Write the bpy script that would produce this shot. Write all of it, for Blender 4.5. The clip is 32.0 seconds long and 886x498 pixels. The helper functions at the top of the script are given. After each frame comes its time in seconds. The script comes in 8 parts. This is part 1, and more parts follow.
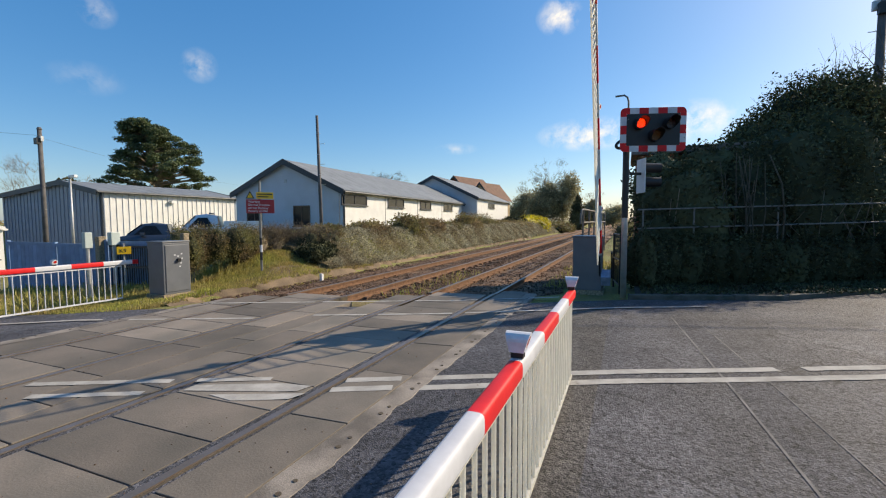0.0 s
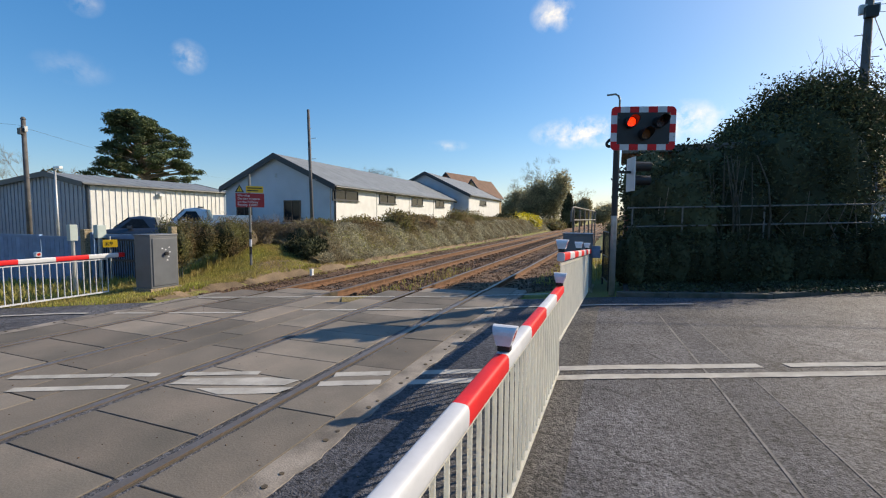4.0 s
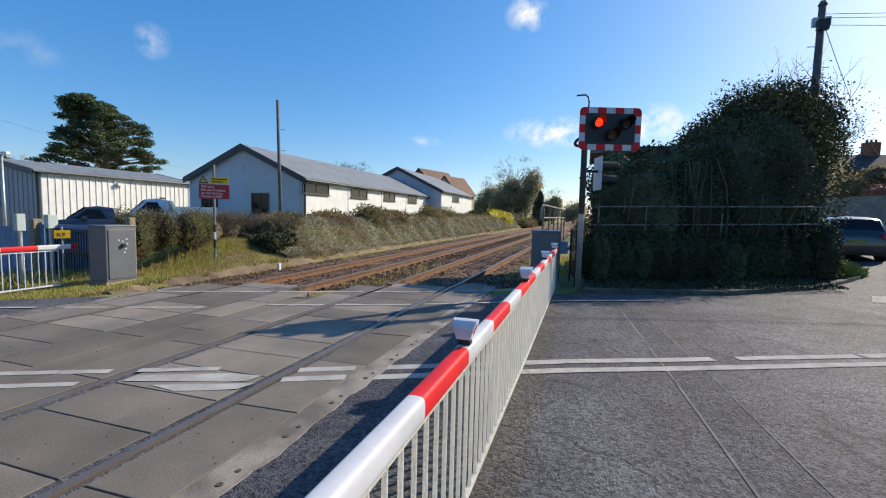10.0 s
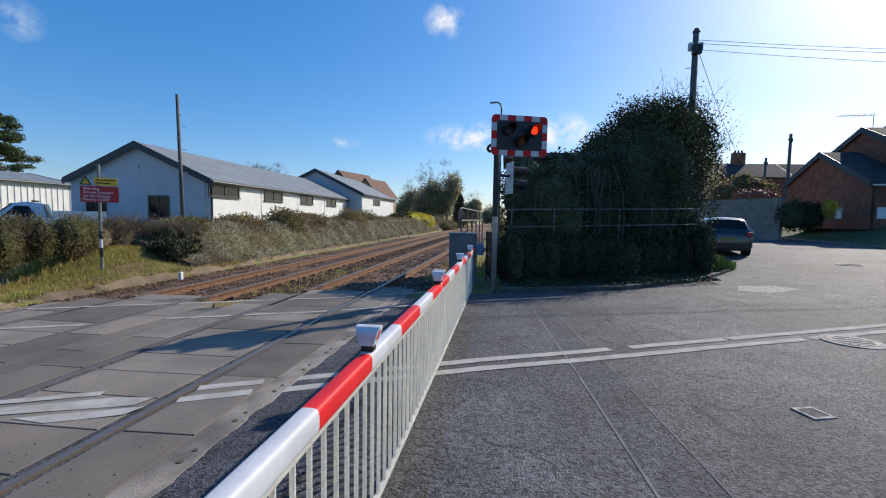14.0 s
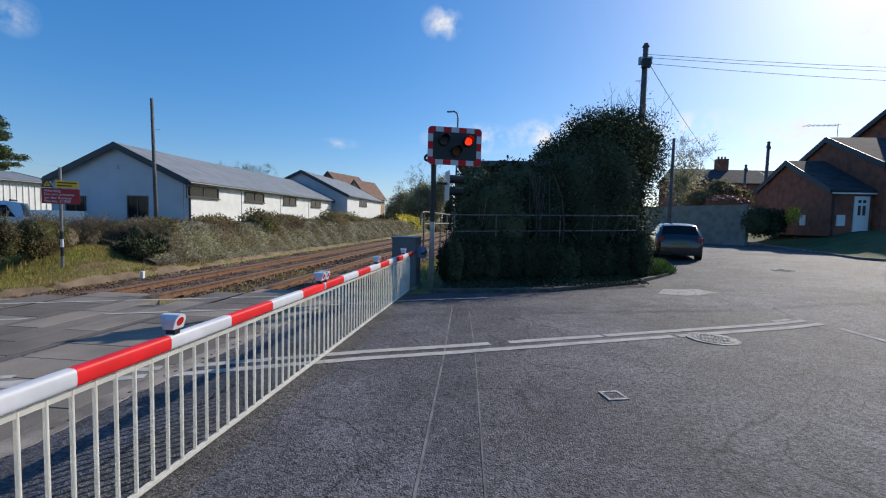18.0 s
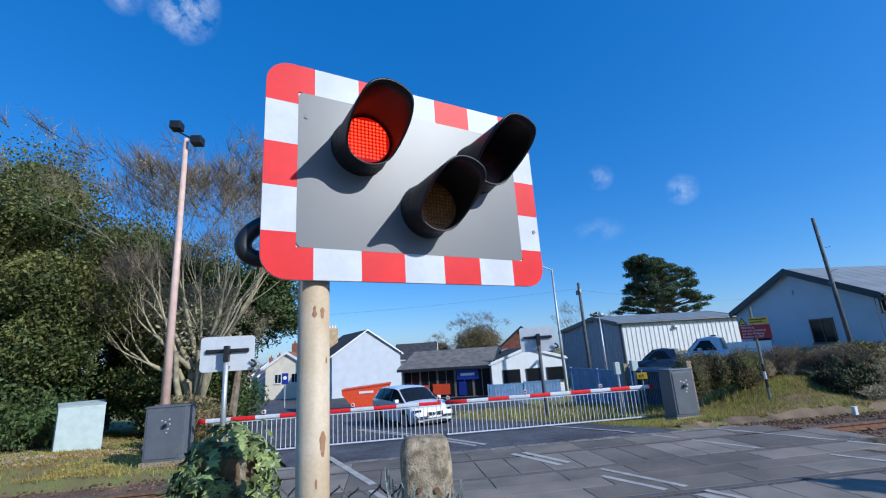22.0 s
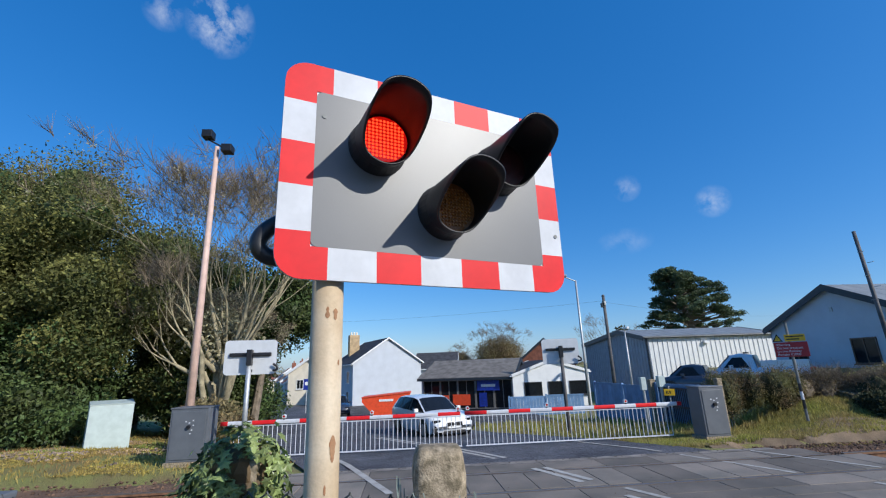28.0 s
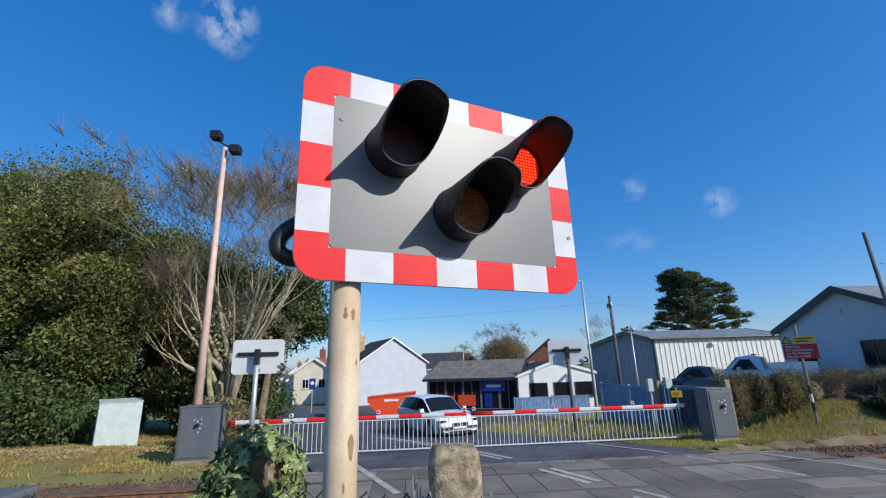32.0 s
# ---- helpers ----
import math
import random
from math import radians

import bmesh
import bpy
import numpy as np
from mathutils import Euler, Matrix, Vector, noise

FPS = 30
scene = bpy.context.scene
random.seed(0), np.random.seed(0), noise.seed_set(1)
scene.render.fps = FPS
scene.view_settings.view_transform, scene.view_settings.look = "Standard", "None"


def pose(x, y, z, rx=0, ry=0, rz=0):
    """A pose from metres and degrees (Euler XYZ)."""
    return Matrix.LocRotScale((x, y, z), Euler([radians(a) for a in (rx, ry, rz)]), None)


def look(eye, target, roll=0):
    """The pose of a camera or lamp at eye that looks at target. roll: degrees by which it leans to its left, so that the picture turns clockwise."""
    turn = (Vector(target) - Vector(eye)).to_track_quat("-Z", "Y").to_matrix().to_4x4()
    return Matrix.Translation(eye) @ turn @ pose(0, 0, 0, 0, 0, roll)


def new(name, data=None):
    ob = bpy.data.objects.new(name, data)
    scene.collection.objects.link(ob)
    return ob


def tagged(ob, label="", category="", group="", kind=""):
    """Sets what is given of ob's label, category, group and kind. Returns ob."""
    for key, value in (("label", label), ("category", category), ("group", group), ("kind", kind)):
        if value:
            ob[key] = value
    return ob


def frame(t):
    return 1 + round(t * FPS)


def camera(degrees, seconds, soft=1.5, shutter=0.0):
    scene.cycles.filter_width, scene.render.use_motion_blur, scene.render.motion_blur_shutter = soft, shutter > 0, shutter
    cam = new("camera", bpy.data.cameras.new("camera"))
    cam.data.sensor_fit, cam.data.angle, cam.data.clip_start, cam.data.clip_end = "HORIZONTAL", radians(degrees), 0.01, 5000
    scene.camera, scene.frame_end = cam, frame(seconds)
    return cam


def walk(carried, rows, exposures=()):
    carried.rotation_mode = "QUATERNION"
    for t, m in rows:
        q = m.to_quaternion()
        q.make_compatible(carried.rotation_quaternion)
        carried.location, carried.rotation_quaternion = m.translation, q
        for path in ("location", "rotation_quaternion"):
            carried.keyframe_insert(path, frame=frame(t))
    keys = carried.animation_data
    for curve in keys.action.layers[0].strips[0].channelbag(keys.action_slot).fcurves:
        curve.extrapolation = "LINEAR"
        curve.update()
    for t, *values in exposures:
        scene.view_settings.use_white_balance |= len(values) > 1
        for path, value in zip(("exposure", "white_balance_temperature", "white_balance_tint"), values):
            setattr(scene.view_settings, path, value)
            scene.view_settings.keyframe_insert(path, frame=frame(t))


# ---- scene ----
cam = camera(91.2, 32.0, 1.15)
PATH = [
    (0, (0.013, 0.018, 1.52), (-0.763, 1.857, 1.391), -0.2),
    (0.5, (0.013, 0.018, 1.502), (-0.757, 1.859, 1.377), -0.1),
    (1, (0.017, 0.032, 1.495), (-0.748, 1.876, 1.37), 0.2),
    (1.5, (0.024, 0.042, 1.48), (-0.737, 1.887, 1.353), 0.3),
    (2, (0.028, 0.036, 1.483), (-0.731, 1.882, 1.352), 0.2),
    (2.5, (0.025, 0.044, 1.487), (-0.728, 1.892, 1.352), 0.3),
    (3, (0.031, 0.037, 1.499), (-0.716, 1.887, 1.357), 0.3),
    (3.5, (0.031, 0.024, 1.506), (-0.712, 1.875, 1.363), 0.3),
    (5.5, (0.027, 0.012, 1.491), (-0.688, 1.874, 1.344), 1.2),
    (6, (0.026, 0.03, 1.48), (-0.682, 1.895, 1.335), 1.4),
    (6.5, (0.032, 0.04, 1.476), (-0.669, 1.907, 1.332), 1.2),
    (7, (0.045, 0.055, 1.48), (-0.653, 1.923, 1.333), 1.1),
    (7.5, (0.051, 0.063, 1.486), (-0.642, 1.933, 1.334), 1.1),
    (8, (0.06, 0.06, 1.491), (-0.624, 1.934, 1.338), 1.1),
    (8.5, (0.064, 0.076, 1.488), (-0.612, 1.952, 1.329), 1.1),
    (9, (0.068, 0.055, 1.496), (-0.596, 1.934, 1.334), 1.2),
    (9.5, (0.073, 0.044, 1.494), (-0.575, 1.93, 1.332), 1.3),
    (10, (0.078, 0.037, 1.494), (-0.541, 1.932, 1.334), 1.4),
    (10.5, (0.083, 0.04, 1.49), (-0.493, 1.949, 1.336), 1.5),
    (11, (0.084, 0.041, 1.488), (-0.439, 1.966, 1.338), 1.6),
    (11.5, (0.082, 0.048, 1.483), (-0.389, 1.987, 1.338), 1.6),
    (12, (0.091, 0.043, 1.489), (-0.346, 1.99, 1.344), 1.6),
    (12.5, (0.094, 0.053, 1.487), (-0.321, 2.004, 1.342), 1.7),
    (13, (0.108, 0.053, 1.489), (-0.274, 2.011, 1.346), 1.5),
    (13.5, (0.141, 0.05, 1.498), (-0.195, 2.017, 1.356), 1.2),
    (14, (0.179, 0.053, 1.508), (-0.097, 2.029, 1.368), 1.0),
    (14.5, (0.259, 0.106, 1.495), (0.043, 2.09, 1.365), 0.5),
    (15, (0.5, 0.135, 1.522), (0.309, 2.121, 1.393), 0.3),
    (15.5, (0.679, 0.121, 1.509), (0.517, 2.111, 1.387), -0.1),
    (17.5, (1.406, -0.25, 1.575), (1.201, 1.736, 1.45), 1.5),
    (18, (1.515, -0.358, 1.609), (1.259, 1.621, 1.477), 1.6),
    (18.5, (1.702, -0.496, 1.596), (0.911, 1.335, 1.451), 3.4),
    (19, (1.777, -0.683, 1.62), (0.384, 0.741, 1.442), 3.2),
    (19.5, (1.803, -0.934, 1.74), (-0.024, -0.12, 1.789), -2.0),
    (20, (1.839, -1.022, 1.811), (-0.089, -0.588, 2.12), -3.1),
    (20.5, (1.861, -1.043, 1.819), (-0.069, -0.691, 2.205), -3.1),
    (21, (1.85, -1.045, 1.814), (-0.084, -0.737, 2.221), -3.2),
    (21.5, (1.857, -1.031, 1.813), (-0.075, -0.746, 2.242), -3.4),
    (22, (1.844, -1.036, 1.818), (-0.079, -0.769, 2.298), -3.7),
    (22.5, (1.839, -1.034, 1.814), (-0.08, -0.789, 2.322), -3.8),
    (23, (1.835, -1.032, 1.81), (-0.08, -0.807, 2.339), -3.9),
    (23.5, (1.834, -1.034, 1.807), (-0.079, -0.825, 2.349), -3.7),
    (24, (1.831, -1.033, 1.806), (-0.081, -0.835, 2.357), -3.2),
    (24.5, (1.818, -1.03, 1.801), (-0.094, -0.836, 2.356), -2.5),
    (25, (1.803, -1.033, 1.796), (-0.11, -0.848, 2.351), -2.0),
    (25.5, (1.79, -1.025, 1.797), (-0.124, -0.847, 2.348), -2.1),
    (27.5, (1.795, -1.009, 1.798), (-0.127, -0.842, 2.325), -2.0),
    (28, (1.791, -1.009, 1.801), (-0.131, -0.844, 2.328), -2.1),
    (28.5, (1.8, -1.011, 1.8), (-0.121, -0.847, 2.331), -2.3),
    (29, (1.804, -1.019, 1.799), (-0.118, -0.856, 2.329), -2.5),
    (29.5, (1.809, -1.026, 1.802), (-0.113, -0.865, 2.331), -2.5),
    (30, (1.82, -1.032, 1.802), (-0.102, -0.872, 2.33), -2.6),
    (30.5, (1.822, -1.041, 1.804), (-0.101, -0.883, 2.333), -2.8),
    (31, (1.824, -1.041, 1.802), (-0.098, -0.884, 2.334), -2.8),
    (31.5, (1.819, -1.039, 1.801), (-0.103, -0.887, 2.332), -2.5),
    (32, (1.804, -1.053, 1.802), (-0.119, -0.911, 2.331), -1.8),
]
walk(cam, [(t, look(eye, target, roll)) for t, eye, target, roll in PATH], exposures=((0, 0.22, 8300, 10), (9, 0.24, 7500, 10), (13, 0.1, 6950, 10), (15, -0.03, 6800, 10), (17.5, -0.1, 6800, 10), (18.2, -0.06, 6800, 10), (19, 0.28, 6900, 10), (20, -0.17, 5750, 9), (20.5, -0.2, 5600, 8), (23, 0.02, 5650, 8), (25.5, -0.05, 5800, 8), (28, -0.08, 6150, 9), (32, -0.08, 6300, 9)))

# ---- light ----
SUN_DIR = Vector((0.64, 0.77, 0.0)).normalized()
SUN_ELEV = radians(31)
CLOUDS = (
    ((-0.13, 0.905, 0.402), 0.048, 1.3, 1.25), ((-0.745, 0.592, 0.293), 0.034, 1.0, 0.6), ((-0.853, 0.462, 0.244), 0.06, 2.0, 0.2),
    ((-0.07, 0.979, 0.182), 0.12, 3.2, 1.6), ((0.107, 0.975, 0.193), 0.1, 2.4, 1.6), ((-0.355, 0.921, 0.161), 0.05, 3.5, 0.5),
    ((-0.694, -0.34, 0.634), 0.062, 0.9, 1.0), ((-0.66, -0.42, 0.622), 0.035, 1.0, 0.5), ((-0.815, 0.462, 0.35), 0.03, 1.0, 0.45),
    ((0.365, 0.911, 0.192), 0.1, 2.6, 1.5), ((0.526, 0.834, 0.166), 0.16, 3.2, 1.5), ((0.559, 0.768, 0.311), 0.06, 1.5, 1.2),
)


def make_world():
    w = bpy.data.worlds.new("sky")
    w.use_nodes = True
    nt = w.node_tree
    nt.nodes.clear()
    out = nt.nodes.new("ShaderNodeOutputWorld")
    bg = nt.nodes.new("ShaderNodeBackground")
    sky = nt.nodes.new("ShaderNodeTexSky")
    sky.sky_type, sky.sun_disc = "NISHITA", False
    sky.sun_elevation = SUN_ELEV
    sky.sun_rotation = math.atan2(SUN_DIR.x, SUN_DIR.y)
    sky.air_density, sky.dust_density, sky.ozone_density = 1.0, 0.7, 4.0
    bg.inputs["Strength"].default_value = 0.11
    hsv = nt.nodes.new("ShaderNodeHueSaturation")
    hsv.inputs["Saturation"].default_value = 1.27
    nt.links.new(sky.outputs[0], hsv.inputs["Color"])
    # thin fair-weather clouds, torn by noise
    co = nt.nodes.new("ShaderNodeTexCoord")
    nz = nt.nodes.new("ShaderNodeTexNoise")
    nz.inputs["Scale"].default_value, nz.inputs["Detail"].default_value, nz.inputs["Roughness"].default_value = 24, 9, 0.6
    nz.inputs["Distortion"].default_value = 0.15
    nt.links.new(co.outputs["Generated"], nz.inputs["Vector"])
    total = None
    for (cx, cy, cz), r, flat, strength in CLOUDS:
        sub_ = nt.nodes.new("ShaderNodeVectorMath")
        sub_.operation = "SUBTRACT"
        nt.links.new(co.outputs["Generated"], sub_.inputs[0])
        sub_.inputs[1].default_value = (cx, cy, cz)
        mul = nt.nodes.new("ShaderNodeVectorMath")
        mul.operation = "MULTIPLY"
        nt.links.new(sub_.outputs[0], mul.inputs[0])
        mul.inputs[1].default_value = (1, 1, flat)
        ln = nt.nodes.new("ShaderNodeVectorMath")
        ln.operation = "LENGTH"
        nt.links.new(mul.outputs[0], ln.inputs[0])
        mr = nt.nodes.new("ShaderNodeMapRange")
        mr.inputs[1].default_value, mr.inputs[2].default_value, mr.inputs[3].default_value, mr.inputs[4].default_value = 0, r, strength, 0
        nt.links.new(ln.outputs["Value"], mr.inputs[0])
        if total is None:
            total = mr.outputs[0]
        else:
            mx = nt.nodes.new("ShaderNodeMath")
            mx.operation = "MAXIMUM"
            nt.links.new(total, mx.inputs[0])
            nt.links.new(mr.outputs[0], mx.inputs[1])
            total = mx.outputs[0]
    tear = nt.nodes.new("ShaderNodeMapRange")
    tear.inputs[1].default_value, tear.inputs[2].default_value = 0.42, 0.72
    nt.links.new(nz.outputs[0], tear.inputs[0])
    den = nt.nodes.new("ShaderNodeMath")
    den.operation = "MULTIPLY"
    nt.links.new(tear.outputs[0], den.inputs[0])
    nt.links.new(total, den.inputs[1])
    mix = nt.nodes.new("ShaderNodeMix")
    mix.data_type = "RGBA"
    nt.links.new(den.outputs[0], mix.inputs[0])
    lift = nt.nodes.new("ShaderNodeVectorMath")
    lift.operation = "ADD"
    nt.links.new(hsv.outputs[0], lift.inputs[0])
    lift.inputs[1].default_value = (0.02, 0.63, 2.2)
    nt.links.new(lift.outputs[0], mix.inputs[6])
    mix.inputs[7].default_value = (8.6, 8.8, 9.2, 1)
    nt.links.new(mix.outputs[2], bg.inputs[0])
    nt.links.new(bg.outputs[0], out.inputs[0])
    scene.world = w


make_world()
sun_data = bpy.data.lights.new("sun", "SUN")
sun_data.energy, sun_data.angle, sun_data.color = 5.0, radians(0.55), (1.0, 0.94, 0.84)
sun = new("sun", sun_data)
sun.matrix_world = look((0, 0, 0), -(SUN_DIR * math.cos(SUN_ELEV) + Vector((0, 0, math.sin(SUN_ELEV)))))

# ---- materials ----


def mat(name, color, rough=0.6, metal=0.0, spread=0.25, scale=6.0, fine=60.0, bump=0.15, dist=0.01, spec=0.5, tint=None, island=0.0, rnd=0.0, emit=None, coat=0.0):
    """A surface with variation at two scales and fine relief; tint: a second colour in large stains."""
    m = bpy.data.materials.new(name)
    m.use_nodes = True
    nt = m.node_tree
    b = nt.nodes["Principled BSDF"]
    b.inputs["Roughness"].default_value, b.inputs["Metallic"].default_value = rough, metal
    b.inputs["Specular IOR Level"].default_value = spec
    b.inputs["Coat Weight"].default_value = coat
    co = nt.nodes.new("ShaderNodeTexCoord")
    n1, n2 = nt.nodes.new("ShaderNodeTexNoise"), nt.nodes.new("ShaderNodeTexNoise")
    geo = nt.nodes.new("ShaderNodeNewGeometry")
    for n, s in ((n1, scale), (n2, fine)):
        n.inputs["Scale"].default_value, n.inputs["Detail"].default_value = s, 5
        nt.links.new(geo.outputs["Position"], n.inputs["Vector"])
    mix = nt.nodes.new("ShaderNodeMix")
    mix.data_type = "RGBA"
    dark = tuple(c * (1 - spread) for c in color)
    lite = tuple(min(1, c * (1 + spread)) for c in color)
    if tint:
        dark = tint
    mix.inputs[6].default_value, mix.inputs[7].default_value = (*dark, 1), (*lite, 1)
    ramp = nt.nodes.new("ShaderNodeValToRGB")
    ramp.color_ramp.elements[0].position, ramp.color_ramp.elements[1].position = 0.35, 0.65
    nt.links.new(n1.outputs[0], ramp.inputs[0])
    nt.links.new(ramp.outputs[0], mix.inputs[0])
    hsv = nt.nodes.new("ShaderNodeHueSaturation")
    nt.links.new(mix.outputs[2], hsv.inputs["Color"])
    ma = nt.nodes.new("ShaderNodeMath")
    ma.operation = "MULTIPLY_ADD"
    nt.links.new(n2.outputs[0], ma.inputs[0])
    ma.inputs[1].default_value, ma.inputs[2].default_value = spread * 2, 1 - spread
    last = ma.outputs[0]
    for weight, node, sock in ((island, geo, "Random Per Island"), (rnd, None, "Random")):
        if weight:
            if node is None:
                node = nt.nodes.new("ShaderNodeObjectInfo")
            mb = nt.nodes.new("ShaderNodeMath")
            mb.operation = "MULTIPLY_ADD"
            nt.links.new(node.outputs[sock], mb.inputs[0])
            mb.inputs[1].default_value, mb.inputs[2].default_value = weight * 2, 1 - weight
            mc = nt.nodes.new("ShaderNodeMath")
            mc.operation = "MULTIPLY"
            nt.links.new(last, mc.inputs[0])
            nt.links.new(mb.outputs[0], mc.inputs[1])
            last = mc.outputs[0]
    nt.links.new(last, hsv.inputs["Value"])
    nt.links.new(hsv.outputs[0], b.inputs["Base Color"])
    if bump:
        bp = nt.nodes.new("ShaderNodeBump")
        bp.inputs["Strength"].default_value, bp.inputs["Distance"].default_value = bump, dist
        nt.links.new(n2.outputs[0], bp.inputs["Height"])
        nt.links.new(bp.outputs[0], b.inputs["Normal"])
    if emit:
        b.inputs["Emission Color"].default_value, b.inputs["Emission Strength"].default_value = (*emit[:3], 1), emit[3]
    return m


def asphalt(name, base, rough, cracks):
    """Worn tarmac: stone speckle, broad stains and a net of fine cracks."""
    m = mat(name, base, rough, spread=0.25, scale=0.5, fine=75, bump=0.9, dist=0.018, spec=0.26)
    nt = m.node_tree
    b = nt.nodes["Principled BSDF"]
    geo = nt.nodes.new("ShaderNodeNewGeometry")
    src = b.inputs["Base Color"].links[0].from_socket

    def math_(op, a, c):
        n = nt.nodes.new("ShaderNodeMath")
        n.operation = op
        for k, v in ((0, a), (1, c)):
            if isinstance(v, (int, float)):
                n.inputs[k].default_value = v
            else:
                nt.links.new(v, n.inputs[k])
        return n.outputs[0]

    def ramp_(v, lo, hi, a, c):
        n = nt.nodes.new("ShaderNodeMapRange")
        nt.links.new(v, n.inputs[0])
        for k, x in ((1, lo), (2, hi), (3, a), (4, c)):
            n.inputs[k].default_value = x
        return n.outputs[0]

    def noise_(scale, detail, vec):
        n = nt.nodes.new("ShaderNodeTexNoise")
        n.inputs["Scale"].default_value, n.inputs["Detail"].default_value = scale, detail
        nt.links.new(vec, n.inputs["Vector"])
        return n

    pos = geo.outputs["Position"]
    vo = nt.nodes.new("ShaderNodeTexVoronoi")
    vo.inputs["Scale"].default_value = 48
    nt.links.new(pos, vo.inputs["Vector"])
    sep = nt.nodes.new("ShaderNodeSeparateColor")
    nt.links.new(vo.outputs["Color"], sep.inputs[0])
    speck = ramp_(sep.outputs[0], 0.1, 1.0, 0.62, 1.65)
    patch = ramp_(noise_(2.2, 6, pos).outputs[0], 0.3, 0.7, 0.78, 1.2)
    pits = ramp_(noise_(30, 3, pos).outputs[0], 0.34, 0.43, 0.4, 1.0)
    val = math_("MULTIPLY", math_("MULTIPLY", speck, patch), pits)
    if cracks:
        warp = noise_(1.3, 5, pos)
        add = nt.nodes.new("ShaderNodeVectorMath")
        add.operation = "MULTIPLY_ADD"
        nt.links.new(warp.outputs["Color"], add.inputs[0])
        add.inputs[1].default_value = (0.9, 0.9, 0.0)
        nt.links.new(pos, add.inputs[2])
        ve = nt.nodes.new("ShaderNodeTexVoronoi")
        ve.feature = "DISTANCE_TO_EDGE"
        ve.inputs["Scale"].default_value = 0.85
        nt.links.new(add.outputs[0], ve.inputs["Vector"])
        line = ramp_(ve.outputs["Distance"], 0.0, 0.014, 0.4, 1.0)
        keep = ramp_(noise_(0.6, 2, pos).outputs[0], 0.44, 0.52, 0.0, 1.0)
        inv = math_("SUBTRACT", 1.0, line)
        val = math_("MULTIPLY", val, math_("SUBTRACT", 1.0, math_("MULTIPLY", inv, keep)))
    hsv = nt.nodes.new("ShaderNodeHueSaturation")
    nt.links.new(src, hsv.inputs["Color"])
    nt.links.new(val, hsv.inputs["Value"])
    nt.links.new(hsv.outputs[0], b.inputs["Base Color"])
    return m


ASPHALT = asphalt("asphalt", (0.089, 0.088, 0.097), 0.75, True)
ASPHALT_PATCH = asphalt("asphalt_patch", (0.074, 0.074, 0.084), 0.78, False)
PANEL = mat("crossing_panel", (0.165, 0.139, 0.115), 0.8, spread=0.3, scale=1.3, fine=70, bump=0.45, dist=0.006, spec=0.3, rnd=0.3, tint=(0.14, 0.125, 0.105))
STRIP = mat("concrete_strip", (0.2, 0.174, 0.15), 0.9, spread=0.4, scale=3, fine=90, bump=0.4, dist=0.01)
LINE = mat("road_paint", (0.37, 0.355, 0.33), 0.9, spread=0.2, scale=5, fine=60, bump=0.15, dist=0.002, spec=0.2, tint=(0.32, 0.305, 0.28))
# kerb colour darkened for dirt and for the hedge's shade
KERB_DARK = mat("shaded_kerb", (0.085, 0.078, 0.066), 0.9, spread=0.35, scale=5, fine=70, bump=0.5, tint=(0.06, 0.062, 0.045))
SCAR = mat("worn_seam", (0.076, 0.076, 0.083), 0.9, spread=0.55, scale=4, fine=60, bump=0.3)
IRON = mat("cast_iron", (0.14, 0.135, 0.13), 0.7, 0.0, spread=0.4, scale=25, fine=60, bump=0.9)
RUBBER = mat("rubber_strip", (0.05, 0.04, 0.03), 0.85, spread=0.3, scale=6, bump=0.4, tint=(0.1, 0.075, 0.045))
RAIL_TOP = mat("worn_rail_steel", (0.19, 0.16, 0.145), 0.45, 0.6, spread=0.25, bump=0.05, tint=(0.22, 0.17, 0.13))
RUST = mat("rusty_rail", (0.19, 0.095, 0.05), 0.85, spread=0.3, scale=9, fine=90, bump=0.4)
SLEEPER = mat("sleeper", (0.085, 0.06, 0.045), 0.9, spread=0.35, scale=5, fine=50, bump=0.5, rnd=0.25)
BALLAST = mat("ballast", (0.14, 0.08, 0.048), 0.95, spread=0.4, scale=1.2, fine=24, bump=1.0, dist=0.05, island=0.45)
GRASS = mat("grass_ground", (0.17, 0.18, 0.045), 0.95, spread=0.3, scale=1.1, fine=26, bump=1.0, dist=0.05, tint=(0.2, 0.155, 0.06))
LAWN = mat("lawn_grass", (0.06, 0.085, 0.024), 0.95, spread=0.3, scale=0.8, fine=25, bump=0.8, dist=0.03)
BLADE = mat("grass_blades", (0.265, 0.265, 0.06), 0.75, spread=0.3, scale=0.9, fine=5, bump=0, island=0.4, tint=(0.36, 0.27, 0.11))
MOSS = mat("mossy_blades", (0.33, 0.27, 0.06), 0.8, spread=0.35, scale=0.6, fine=5, bump=0, island=0.4, tint=(0.33, 0.2, 0.08))
RUBBLE = mat("brown_rubble", (0.2, 0.15, 0.11), 0.95, spread=0.35, scale=3, fine=20, bump=0.6, island=0.4)
ASPHALT_OLD = asphalt("old_brownish_asphalt", (0.09, 0.083, 0.078), 0.75, True)
SLATE_PALE = mat("pale_slate", (0.165, 0.15, 0.135), 0.9, spread=0.25, scale=2, fine=14, bump=0.4, dist=0.02, spec=0.2)
# earth darkened: the hedge's shade, along with dirt, is in this colour
SOIL = mat("shaded_soil", (0.04, 0.034, 0.027), 0.95, spread=0.35, scale=2, fine=30, bump=0.8, dist=0.03)
GREEN_BLADE = mat("green_blades", (0.18, 0.235, 0.045), 0.75, spread=0.3, scale=0.9, fine=5, bump=0, island=0.4)
